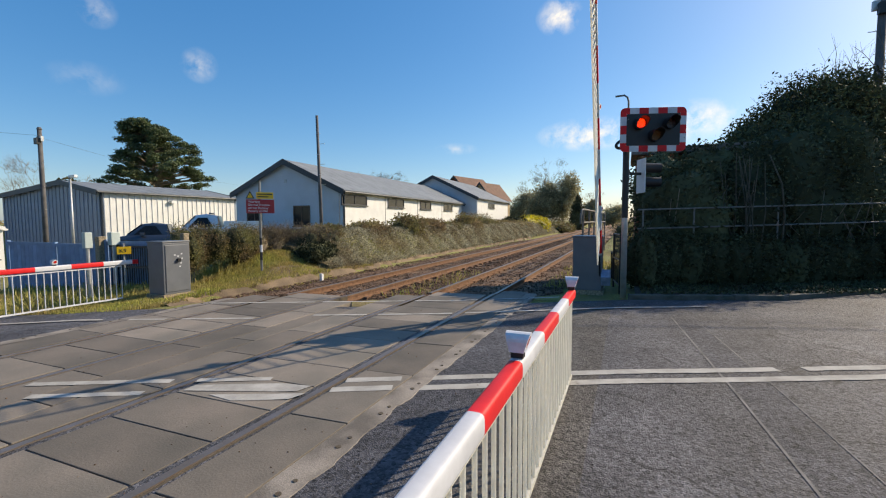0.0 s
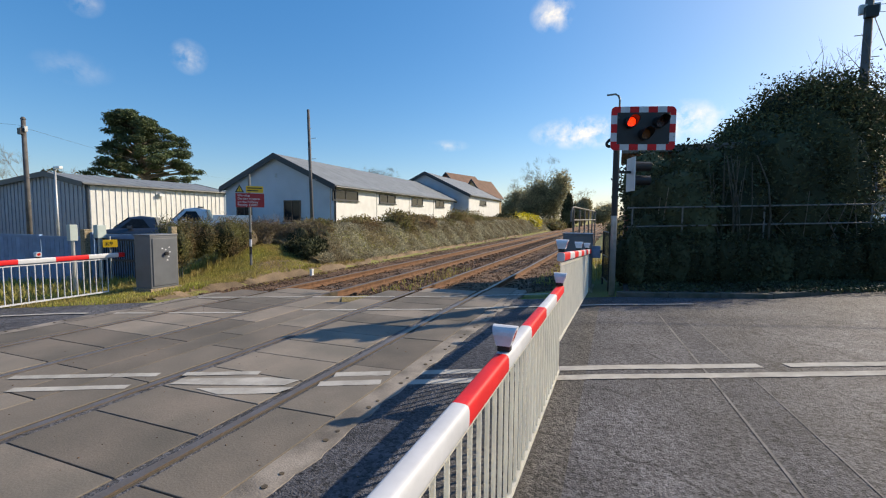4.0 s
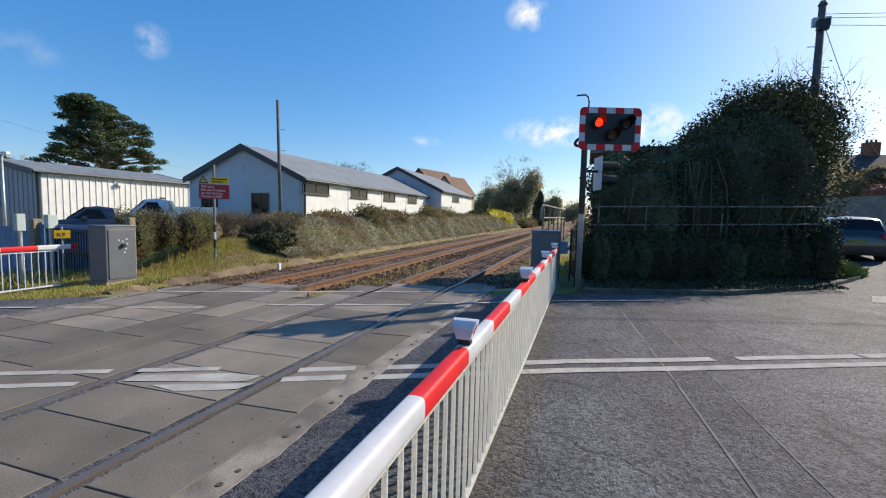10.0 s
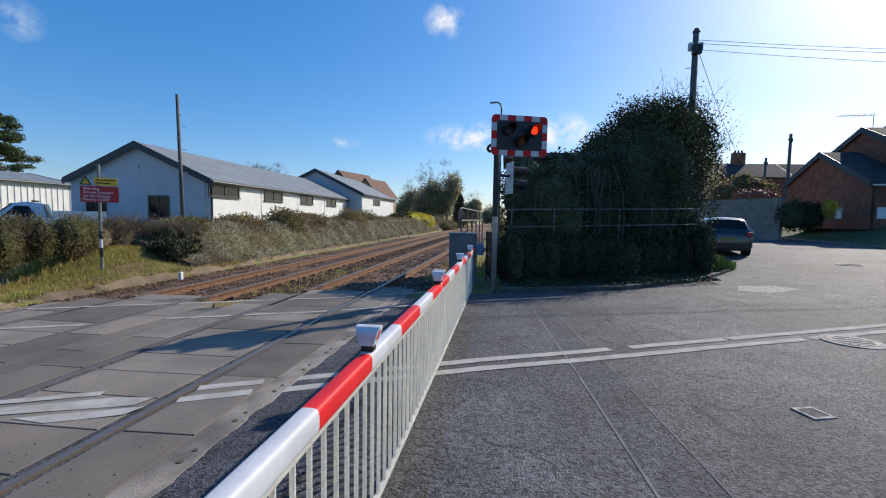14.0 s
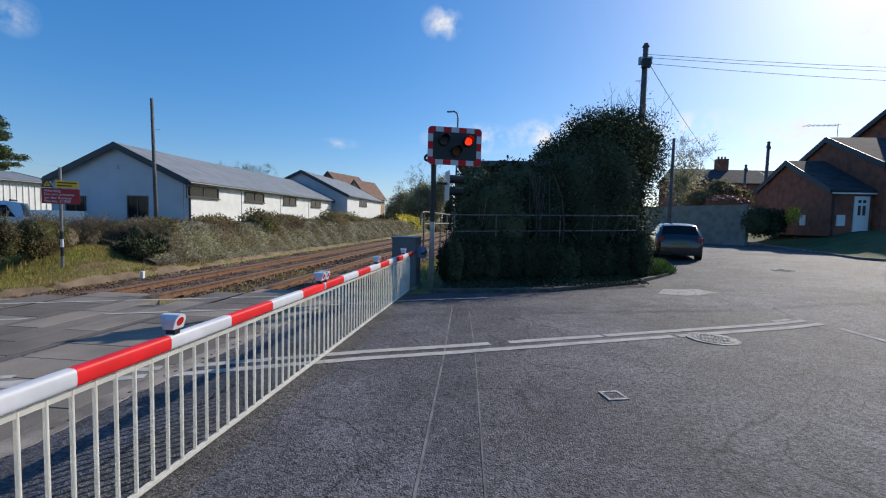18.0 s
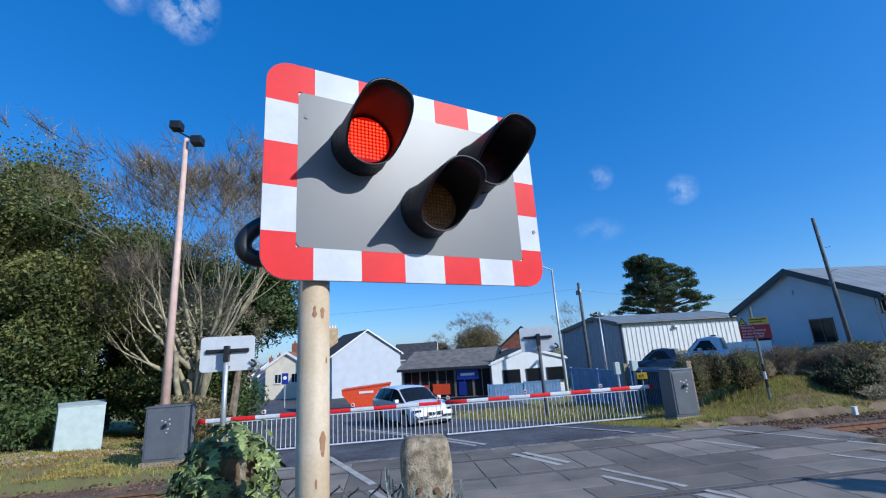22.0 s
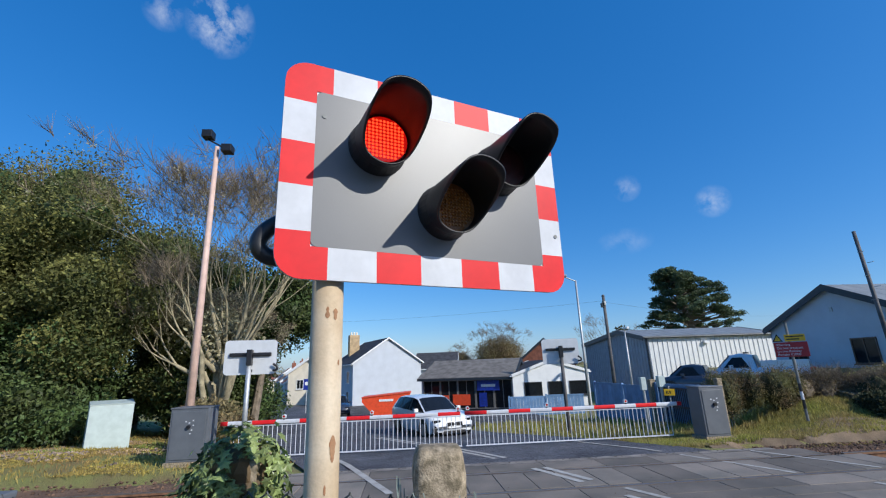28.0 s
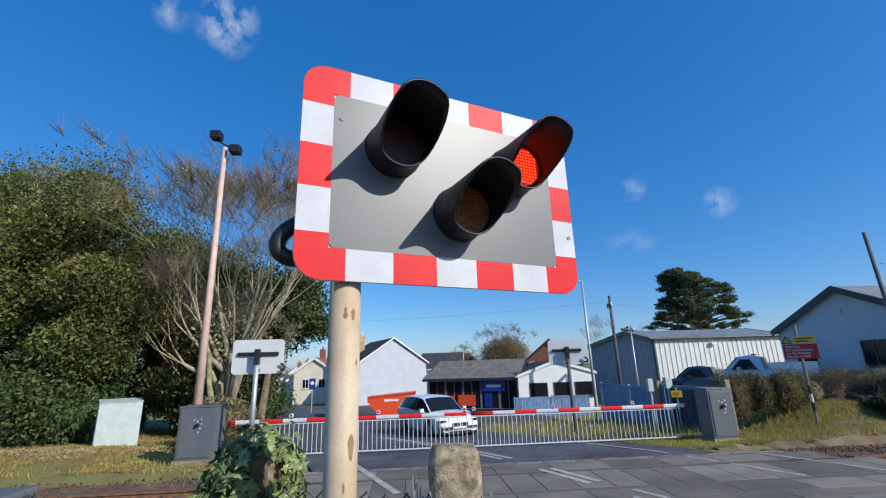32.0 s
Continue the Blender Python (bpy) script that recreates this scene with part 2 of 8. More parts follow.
PALE_PATCH = mat("pale_broken_concrete", (0.27, 0.26, 0.24), 0.85, spread=0.45, scale=16, fine=60, bump=0.6, tint=(0.1, 0.1, 0.1))
DIRT = mat("dirt", (0.2, 0.14, 0.085), 0.95, spread=0.35, scale=1.5, fine=30, bump=0.8, dist=0.03)
RED = mat("red_reflective", (0.68, 0.018, 0.022), 0.5, spec=0.25, spread=0.08, scale=5, fine=30, bump=0.03)
LAMP_WHITE = mat("white_lamp_plastic", (0.66, 0.67, 0.7), 0.5, spread=0.08, scale=20, fine=90, bump=0.03)
WHITE = mat("white_reflective", (0.56, 0.57, 0.6), 0.5, spec=0.3, spread=0.07, scale=6, fine=40, bump=0.03)
CREAM = mat("cream_paint", (0.9, 0.87, 0.79), 0.5, spread=0.05, scale=5, fine=40, bump=0.02)
GREY_BOX = mat("grey_enamel", (0.12, 0.13, 0.145), 0.45, spread=0.08, scale=4, fine=50, bump=0.06)
GREY_LITE = mat("light_grey_enamel", (0.43, 0.5, 0.48), 0.5, spread=0.08, scale=4, fine=50, bump=0.05)
BOARD_GREY = mat("board_grey", (0.155, 0.155, 0.158), 0.41, 0.0, spec=0.45, spread=0.05, scale=2, fine=200, bump=0.03)
BLACK = mat("black_plastic", (0.012, 0.012, 0.014), 0.45, spread=0.15, scale=8, fine=90, bump=0.05)
OLD_RAIL = mat("weathered_rail_paint", (0.15, 0.145, 0.135), 0.75, spread=0.3, scale=9, fine=60, bump=0.2)
DULL_STEEL = mat("dull_steel", (0.17, 0.175, 0.17), 0.6, 0.3, spread=0.2, scale=8, fine=60, bump=0.08)
GALV = mat("galvanised_steel", (0.45, 0.46, 0.46), 0.5, 0.55, spread=0.12, scale=8, fine=60, bump=0.08)
ALU_BACK = mat("sign_back", (0.6, 0.61, 0.62), 0.5, 0.2, spread=0.06, scale=4, fine=60, bump=0.03)
POST_PAINT = mat("weathered_white_post", (0.52, 0.43, 0.31), 0.6, spread=0.15, scale=3, fine=70, bump=0.12, tint=(0.45, 0.33, 0.2))
BLUE_GREY = mat("blue_grey_paint", (0.2, 0.27, 0.4), 0.5, spread=0.2, scale=8, fine=60, bump=0.1)
FRAME_SHOP = mat("shopfront_frame", (0.2, 0.19, 0.18), 0.5, spread=0.1, bump=0.05)
SCAR_PALE = mat("pale_joint_sealer", (0.135, 0.13, 0.128), 0.9, spread=0.35, scale=3, fine=60, bump=0.3)
RUST_SPOT = mat("rust_stain", (0.24, 0.115, 0.055), 0.85, spread=0.35, scale=30, fine=120, bump=0.3, tint=(0.33, 0.19, 0.1))
WOOD_POLE = mat("tarred_wood", (0.1, 0.095, 0.095), 0.85, spread=0.25, scale=3, fine=40, bump=0.4)
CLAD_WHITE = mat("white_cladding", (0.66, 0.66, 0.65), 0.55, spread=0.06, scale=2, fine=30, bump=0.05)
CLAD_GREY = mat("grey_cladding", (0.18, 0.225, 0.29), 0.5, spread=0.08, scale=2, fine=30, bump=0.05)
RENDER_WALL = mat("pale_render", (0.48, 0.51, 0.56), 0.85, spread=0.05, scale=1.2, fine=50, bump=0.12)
CREAM_WALL = mat("cream_render", (0.72, 0.64, 0.5), 0.85, spread=0.07, scale=1.2, fine=50, bump=0.15)
ROOF_GREY = mat("grey_sheet_roof", (0.2, 0.215, 0.225), 0.6, spread=0.12, scale=1.2, fine=30, bump=0.1)
TRIM_DARK = mat("dark_trim", (0.022, 0.03, 0.04), 0.5, spread=0.1)
SLATE = mat("slate", (0.055, 0.055, 0.06), 0.9, spread=0.25, scale=2, fine=14, bump=0.4, dist=0.02, spec=0.2)
TILE_RED = mat("clay_tile", (0.25, 0.1, 0.055), 0.8, spread=0.25, scale=2, fine=12, bump=0.5, dist=0.02)
TILE_BROWN = mat("brown_clay_tile", (0.15, 0.075, 0.05), 0.85, spread=0.25, scale=2, fine=12, bump=0.5, dist=0.02)
BRICK_M = mat("red_brick", (0.24, 0.085, 0.05), 0.85, spread=0.25, scale=2.5, fine=22, bump=0.4, dist=0.01)
BRICK_BUFF = mat("buff_brick", (0.42, 0.3, 0.17), 0.85, spread=0.2, scale=2.5, fine=22, bump=0.4, dist=0.01)
GLASS = mat("dark_glass", (0.012, 0.014, 0.017), 0.1, spread=0.2, bump=0, spec=0.22)
FRAME_DARK = mat("dark_frame", (0.03, 0.032, 0.036), 0.5, bump=0.03)
BROWN_FRAME = mat("brown_timber_frame", (0.13, 0.07, 0.045), 0.6, bump=0.1)
FRAME_WHITE = mat("white_frame", (0.74, 0.74, 0.73), 0.45, spread=0.04, scale=2, fine=20, bump=0.03)
BARK = mat("bark", (0.19, 0.15, 0.11), 0.9, spread=0.3, scale=5, fine=30, bump=0.7, dist=0.02)
BARK_PALE = mat("pale_bark", (0.3, 0.255, 0.16), 0.9, spread=0.3, scale=4, fine=30, bump=0.6, dist=0.02)
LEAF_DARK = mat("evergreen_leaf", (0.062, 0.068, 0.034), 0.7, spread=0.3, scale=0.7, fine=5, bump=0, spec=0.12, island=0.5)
# olive crown, dark green below: sun and shade are partly in these two tones
LEAF_TREE = mat("olive_crown_leaf", (0.155, 0.15, 0.044), 0.7, spread=0.35, scale=0.5, fine=4, bump=0, spec=0.25, island=0.6, tint=(0.075, 0.09, 0.03))
LEAF_DEEP_GREEN = mat("deep_green_leaf", (0.037, 0.068, 0.021), 0.6, spread=0.35, scale=0.5, fine=4, bump=0, spec=0.25, island=0.6, tint=(0.07, 0.085, 0.026))
# lighter leaf: sunlight on the hedge's top is in this colour
LEAF_SUNLIT = mat("sunlit_hedge_leaf", (0.1, 0.096, 0.038), 0.75, spread=0.3, scale=0.7, fine=5, bump=0, spec=0.15, island=0.5)
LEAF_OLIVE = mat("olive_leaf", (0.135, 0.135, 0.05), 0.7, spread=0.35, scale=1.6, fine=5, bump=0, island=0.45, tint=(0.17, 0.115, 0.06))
LEAF_SPRING = mat("budding_leaf", (0.36, 0.33, 0.2), 0.7, spread=0.3, scale=0.7, fine=5, bump=0, island=0.45)
LEAF_PINE = mat("pine_needles", (0.08, 0.11, 0.045), 0.7, spread=0.3, scale=0.7, fine=5, bump=0, island=0.45)
LEAF_HEDGE = mat("hedge_leaf", (0.2, 0.17, 0.08), 0.85, spec=0.15, spread=0.35, scale=0.9, fine=6, bump=0, island=0.5, tint=(0.22, 0.15, 0.09))
LEAF_GREYGREEN = mat("groundcover_leaf", (0.31, 0.295, 0.215), 0.9, spec=0.1, spread=0.35, scale=0.9, fine=7, bump=0, island=0.55, tint=(0.24, 0.2, 0.13))
STRAW = mat("dry_straw", (0.3, 0.25, 0.12), 0.8, spread=0.3, scale=1, fine=6, bump=0, island=0.4)
STEM_GREY = mat("grey_stems", (0.085, 0.075, 0.055), 0.9, spread=0.3, scale=5, fine=30, bump=0.4)
LEAF_IVY = mat("ivy_leaf", (0.22, 0.265, 0.09), 0.4, spread=0.3, scale=4, fine=30, bump=0, island=0.55, tint=(0.12, 0.16, 0.055))
LEAF_YELLOW = mat("forsythia", (0.5, 0.42, 0.03), 0.6, spread=0.25, scale=2, fine=8, bump=0, island=0.4)
LITTER = mat("dry_leaf_litter", (0.34, 0.24, 0.15), 0.9, spread=0.3, scale=2, fine=9, bump=0, island=0.4)
TWIG = mat("bare_twigs", (0.2, 0.155, 0.105), 0.9, spread=0.3, scale=2, fine=9, bump=0, island=0.3)
BLUE_FENCE = mat("blue_fence", (0.15, 0.26, 0.43), 0.55, spread=0.12, scale=4, fine=40, bump=0.1, rnd=0.12)
BLUE_SIGN = mat("blue_sign", (0.01, 0.03, 0.26), 0.45, bump=0.02)
ORANGE = mat("orange_skip", (0.72, 0.075, 0.02), 0.5, spread=0.1, bump=0.05)
YELLOW = mat("yellow_sign", (0.85, 0.5, 0.02), 0.45, spread=0.04, bump=0.02)
# yellow dulled: shade on the rear number plates is in this colour
SHADED_YELLOW = mat("shaded_yellow_plate", (0.34, 0.24, 0.04), 0.6, spread=0.1, bump=0.02)
RED_SIGN = mat("red_sign", (0.42, 0.02, 0.025), 0.45, spread=0.06, bump=0.02)
CAR_WHITE = mat("white_car_paint", (0.78, 0.79, 0.8), 0.25, spread=0.02, bump=0, coat=0.8)
CAR_BLACK = mat("black_car_paint", (0.012, 0.013, 0.016), 0.22, spread=0.05, bump=0, coat=0.9)
CAR_BLUE = mat("blue_car_paint", (0.028, 0.036, 0.058), 0.25, spread=0.05, bump=0, coat=0.8)
CAR_PALE = mat("pale_blue_paint", (0.55, 0.64, 0.72), 0.3, spread=0.04, bump=0, coat=0.6)
TYRE = mat("tyre", (0.018, 0.018, 0.018), 0.8, bump=0.2)
ALLOY = mat("alloy", (0.5, 0.5, 0.52), 0.3, 0.9, bump=0)
CONCRETE = mat("old_concrete", (0.3, 0.24, 0.165), 0.95, spread=0.36, scale=26, fine=120, bump=0.8, dist=0.005, tint=(0.15, 0.12, 0.075))
PALE_WIRE = mat("pale_green_wire", (0.2, 0.23, 0.2), 0.6, 0.1, spread=0.3, scale=20, fine=60, bump=0)
WIRE = mat("old_wire", (0.06, 0.064, 0.062), 0.6, 0.2, spread=0.3, scale=20, fine=60, bump=0)
STONE_WALL = mat("pale_wall", (0.25, 0.215, 0.175), 0.9, spread=0.2, scale=2, fine=14, bump=0.5, dist=0.02)
LIT_RED = mat("lit_red_lens", (0.6, 0.02, 0.01), 0.35, bump=0, emit=(1.0, 0.06, 0.015, 2.0))
LIT_BASE = mat("lit_red_glass", (0.5, 0.01, 0.006), 0.35, bump=0, emit=(1.0, 0.006, 0.002, 0.45))
LENS_RED = mat("unlit_red_lens", (0.035, 0.004, 0.004), 0.2, bump=0.3, fine=200)
LENS_AMBER = mat("unlit_amber_lens", (0.17, 0.06, 0.01), 0.25, bump=0.5, fine=160)
AMBER_DOT = mat("amber_lens_grain", (0.36, 0.14, 0.022), 0.3, bump=0)
ORANGE_LAMP = mat("red_boom_lens", (0.5, 0.012, 0.012), 0.25, bump=0)
PALE_METAL = mat("pinkish_column_paint", (0.58, 0.4, 0.33), 0.6, spread=0.12, scale=3, fine=30, bump=0.1)


def let_light_through(m, share):
    """Thin leaves glow when the sun stands behind them."""
    nt = m.node_tree
    b = nt.nodes["Principled BSDF"]
    out = nt.nodes["Material Output"]
    tr, mx = nt.nodes.new("ShaderNodeBsdfTranslucent"), nt.nodes.new("ShaderNodeMixShader")
    nt.links.new(b.inputs["Base Color"].links[0].from_socket, tr.inputs["Color"])
    mx.inputs[0].default_value = share
    nt.links.new(b.outputs[0], mx.inputs[1])
    nt.links.new(tr.outputs[0], mx.inputs[2])
    nt.links.new(mx.outputs[0], out.inputs["Surface"])


for m_, s_ in ((LEAF_TREE, 0.3), (LEAF_OLIVE, 0.45), (LEAF_SPRING, 0.45), (LEAF_PINE, 0.2), (LEAF_HEDGE, 0.4), (LEAF_GREYGREEN, 0.4), (LEAF_IVY, 0.25), (CREAM, 0.55), (LEAF_YELLOW, 0.4), (BLADE, 0.45), (MOSS, 0.35)):
    let_light_through(m_, s_)

# ---- mesh helpers ----


def finish(name, bm, material, smooth=False):
    me = bpy.data.meshes.new(name)
    bm.normal_update()
    bm.to_mesh(me)
    bm.free()
    for m in material if isinstance(material, (list, tuple)) else (material,):
        me.materials.append(m)
    if smooth:
        me.shade_smooth()
    return me


def thing(name, label, category, at=(0, 0, 0), rz=0.0, group="", kind="", bm=None, material=None, smooth=False):
    ob = new(name, finish(name, bm, material, smooth) if bm else None)
    ob.matrix_world = pose(*at, 0, 0, rz)
    return tagged(ob, label, category, group, kind)


def part(name, bm, material, parent, label="", smooth=False):
    ob = new(name, bm if isinstance(bm, bpy.types.Mesh) else finish(name, bm, material, smooth))
    ob.parent = parent
    return tagged(ob, label) if label else ob


def box(bm, x0, x1, y0, y1, z0, z1, m=None, bevel=0.0, mi=0):
    vs = [bm.verts.new((x, y, z)) for z in (z0, z1) for y in (y0, y1) for x in (x0, x1)]
    if m is not None:
        for v in vs:
            v.co = m @ v.co
    fs = [bm.faces.new([vs[i] for i in q]) for q in ((0, 2, 3, 1), (4, 5, 7, 6), (0, 1, 5, 4), (2, 6, 7, 3), (0, 4, 6, 2), (1, 3, 7, 5))]
    for f in fs:
        f.material_index = mi
    if bevel:
        es = list({e for f in fs for e in f.edges})
        bmesh.ops.bevel(bm, geom=es, offset=bevel, segments=2, affect="EDGES", profile=0.6)
    return fs


def boxm(*a, **k):
    bm = bmesh.new()
    box(bm, *a, **k)
    return bm


def tube(bm, p0, p1, r0, r1=None, n=10, mi=0, caps=True):
    p0, p1 = Vector(p0), Vector(p1)
    r1 = r0 if r1 is None else r1
    d = (p1 - p0)
    if d.length < 1e-6:
        return
    q = d.to_track_quat("Z", "Y").to_matrix()
    rings = []
    for p, r in ((p0, r0), (p1, r1)):
        rings.append([bm.verts.new(p + q @ Vector((r * math.cos(2 * math.pi * i / n), r * math.sin(2 * math.pi * i / n), 0))) for i in range(n)])
    for i in range(n):
        bm.faces.new((rings[0][i], rings[0][(i + 1) % n], rings[1][(i + 1) % n], rings[1][i])).material_index = mi
    if caps:
        bm.faces.new(rings[0][::-1]).material_index = mi
        bm.faces.new(rings[1]).material_index = mi


def tubem(*a, **k):
    bm = bmesh.new()
    tube(bm, *a, **k)
    return bm


def chain(bm, pts, r, n=8, taper=1.0):
    """One bent tube through the points."""
    pts = [Vector(p) for p in pts]
    rings, side = [], None
    for i, p in enumerate(pts):
        d = (pts[min(i + 1, len(pts) - 1)] - pts[max(i - 1, 0)]).normalized()
        if side is None:
            side = d.orthogonal().normalized()
        side = (side - d * side.dot(d)).normalized()
        up, rr = d.cross(side), r * taper ** i
        rings.append([bm.verts.new(p + (side * math.cos(2 * math.pi * k / n) + up * math.sin(2 * math.pi * k / n)) * rr) for k in range(n)])
    for a, b in zip(rings, rings[1:]):
        for k in range(n):
            bm.faces.new((a[k], a[(k + 1) % n], b[(k + 1) % n], b[k]))
    bm.faces.new(rings[0][::-1])
    bm.faces.new(rings[-1])


def prism(bm, outline, depth, m=None, mi=0):
    """An outline in x, z drawn out along y by depth."""
    a = [bm.verts.new((x, 0, z)) for x, z in outline]
    b = [bm.verts.new((x, depth, z)) for x, z in outline]
    if m is not None:
        for v in a + b:
            v.co = m @ v.co
    n = len(outline)
    fs = [bm.faces.new(a), bm.faces.new(b[::-1])]
    fs += [bm.faces.new((a[(i + 1) % n], a[i], b[i], b[(i + 1) % n])) for i in range(n)]
    bmesh.ops.recalc_face_normals(bm, faces=fs)
    for f in fs:
        f.material_index = mi
    return fs


def prismm(*a, **k):
    bm = bmesh.new()
    prism(bm, *a, **k)
    return bm


def lerp(x, xs, ys):
    return float(np.interp(x, xs, ys))


# ---- the lie of the land ----
GX = (-220, -60, -30, -16, -11, -8.5, -3, 0, 1, 6, 8, 10, 14, 18, 30, 200)
GZ = (-4, -2.3, -1.35, -0.66, -0.28, -0.15, -0.1, 0, 0.01, 0.1, 0.22, 0.33, 0.46, 0.55, 0.75, 1.4)
SKEW = 0.42


def gz(x):
    return lerp(x, GX, GZ)


def smooth01(v):
    v = max(0.0, min(1.0, v))
    return v * v * (3 - 2 * v)


def land(x, y):
    """Height of the open ground."""
    z = gz(x)
    u = y - SKEW * x
    steep = smooth01((y - 12.2) / 2.0)
    bank = smooth01((-8.9 - 0.55 * steep - x) / (2.6 - 1.1 * steep)) * smooth01((y - 8.2 - 0.25 * max(0, -9.5 - x)) / 3.0)
    yard = smooth01((-13.6 - x) / 1.5) * (1 - smooth01((y - 18.5) / 3))
    top = 0.5 + 0.6 * steep - (0.7 + 0.6 * steep) * yard
    z += bank * (top - z)
    if x < -9 and u < 0:
        z += 0.25 * smooth01((-1.2 - u) / 5) * smooth01((-9.5 - x) / 3)
    if -9.3 < x < -1.2 and (y > 10.2 + SKEW * x or y < -1.5 + SKEW * x):
        z -= 0.22
    rough = 0.05 * noise.noise((x * 0.7, y * 0.7, 0)) + 0.03 * noise.noise((x * 2.3, y * 2.3, 3))
    return z + rough - 0.06

# ---- ground, roads and railway ----


def grid_coords(lo, hi, fine_lo, fine_hi, step, coarse):
    out = [fine_lo + i * step for i in range(int((fine_hi - fine_lo) / step) + 1)]
    s, v = step, fine_lo
    while v > lo:
        s *= coarse
        v -= s
        out.insert(0, v)
    s, v = step, out[-1]
    while v < hi:
        s *= coarse
        v += s
        out.append(v)
    return out


def build_ground():
    xs = grid_coords(-900, 900, -22, 14, 0.5, 1.18)
    ys = grid_coords(-900, 900, -14, 40, 0.5, 1.18)
    verts = [(x, y, land(x, y)) for y in ys for x in xs]
    w = len(xs)
    faces = [(j * w + i, j * w + i + 1, (j + 1) * w + i + 1, (j + 1) * w + i) for j in range(len(ys) - 1) for i in range(w - 1)]
    me = bpy.data.meshes.new("ground")
    me.from_pydata(verts, [], faces)
    me.materials.append(GRASS)
    me.shade_smooth()
    tagged(new("ground", me), "rough grass and bare earth beside the railway crossing", "ground", kind="structure")


def sheet(name, outline, material, lift, label, category="road", kind="structure", parent=None, cut=True):
    """A flat outline in x, y laid on the road's slope."""
    bm = bmesh.new()
    f = bm.faces.new([bm.verts.new((x, y, 0)) for x, y in outline])
    if f.normal.z < 0:
        f.normal_flip()
    if cut:
        lo, hi = min(p[0] for p in outline), max(p[0] for p in outline)
        for c in GX:
            if lo < c < hi:
                bmesh.ops.bisect_plane(bm, geom=bm.verts[:] + bm.edges[:] + bm.faces[:], plane_co=(c, 0, 0), plane_no=(1, 0, 0))
    bmesh.ops.triangulate(bm, faces=bm.faces[:])
    for v in bm.verts:
        v.co.z = gz(v.co.x) + lift
    bmesh.ops.recalc_face_normals(bm, faces=bm.faces[:])
    for f in bm.faces:
        if f.normal.z < 0:
            f.normal_flip()
    ob = new(name, finish(name, bm, material))
    if parent:
        ob.parent = parent
    return tagged(ob, label, category if not parent else "", kind=kind)


def skew(x, u):
    return (x, u + SKEW * x)


ROAD_IN, ROAD_OUT = 0.55, 8.55

build_ground()
road = sheet("road", [skew(-90, ROAD_IN), skew(-1.2, ROAD_IN - 0.3), (-1.2, -3.4), (4.0, -4.2), (12, -1), (60, 20), (60, 34), (30, 21.5), (18.2, 17.0), (16.3, 17.6), (15.8, 19), (17.2, 24.4), (19.1, 32.6), (23.4, 50), (27, 62), (20, 64), (12.2, 30), (8.4, 22.6), (7.2, 18.0), (6.85, 15.5), (6.6, 13.4), (5.0, 11.4), (2.8, 9.75), (0.1, 9.0), skew(-90, ROAD_OUT)], ASPHALT, 0.0, "worn grey asphalt road running over the level crossing")


def stroke(x0, y0, x1, y1, w, lift=0.006, mat_=None):
    """A painted line with worn, uneven edges."""
    d = Vector((x1 - x0, y1 - y0))
    L = d.length
    n = Vector((-d.y, d.x)).normalized()
    d = d.normalized()
    k = max(2, min(90, int(L / 0.07)))
    rng = random.Random(int(abs(x0 * 97 + y0 * 31 + x1 * 13) * 100))
    one, two = [], []
    for i in range(k + 1):
        e = 0.03 * rng.uniform(-1, 1) if i in (0, k) else 0.0
        p = Vector((x0, y0)) + d * (L * i / k + e)
        a = w / 2 + 0.006 * noise.noise((p.x * 9, p.y * 9, 1)) + rng.uniform(-0.002, 0.002) - (0.03 * max(0, noise.noise((p.x * 2.3, p.y * 2.3, 4)) - 0.25))
        b = w / 2 + 0.006 * noise.noise((p.x * 9, p.y * 9, 7)) + rng.uniform(-0.004, 0.004) - (0.03 * max(0, noise.noise((p.x * 2.3, p.y * 2.3, 9)) - 0.25))
        one.append(tuple(p + n * a))
        two.append(tuple(p - n * b))
    return sheet("road_marking", one + two[::-1], mat_ or LINE, lift, "worn white road marking on the asphalt", "road marking")


# ---- barriers ----


def boom_lamp(parent, y, z, back=1):
    """A small warning lamp in a round-topped white hood with flared ends, on the boom."""
    outline = [(-0.043, 0.0), (0.043, 0.0), (0.045, 0.05)] + [(0.045 * math.cos(radians(a)), 0.05 + 0.042 * math.sin(radians(a))) for a in range(20, 161, 20)] + [(-0.045, 0.05)]
    bm = bmesh.new()
    loops = []
    for end, wide in ((-1, (0.032, 0.056)), (1, (0.036, 0.064))):
        loops.append([bm.verts.new((back * end * (wide[0] + (wide[1] - wide[0]) * b / 0.092), y + a, z + 0.018 + b)) for a, b in outline])
    n = len(outline)
    for i in range(n):
        bm.faces.new((loops[0][i], loops[0][(i + 1) % n], loops[1][(i + 1) % n], loops[1][i]))
    caps = [bm.faces.new(loops[0][::-1]), bm.faces.new(loops[1])]
    bmesh.ops.inset_individual(bm, faces=caps, thickness=0.008, depth=-0.012)
    bmesh.ops.recalc_face_normals(bm, faces=bm.faces[:])
    lamp = part("warning_lamp", bm, LAMP_WHITE, parent, "white round-topped warning lamp hood")
    part("lamp_foot", boxm(-0.03, 0.03, y - 0.022, y + 0.022, z - 0.014, z + 0.018), BLACK, lamp)
    part("lens", tubem((0.018 * back, y, z + 0.073), (0.05 * back, y, z + 0.063), 0.031, 0.029, n=20), ORANGE_LAMP, lamp, "dark red lens")


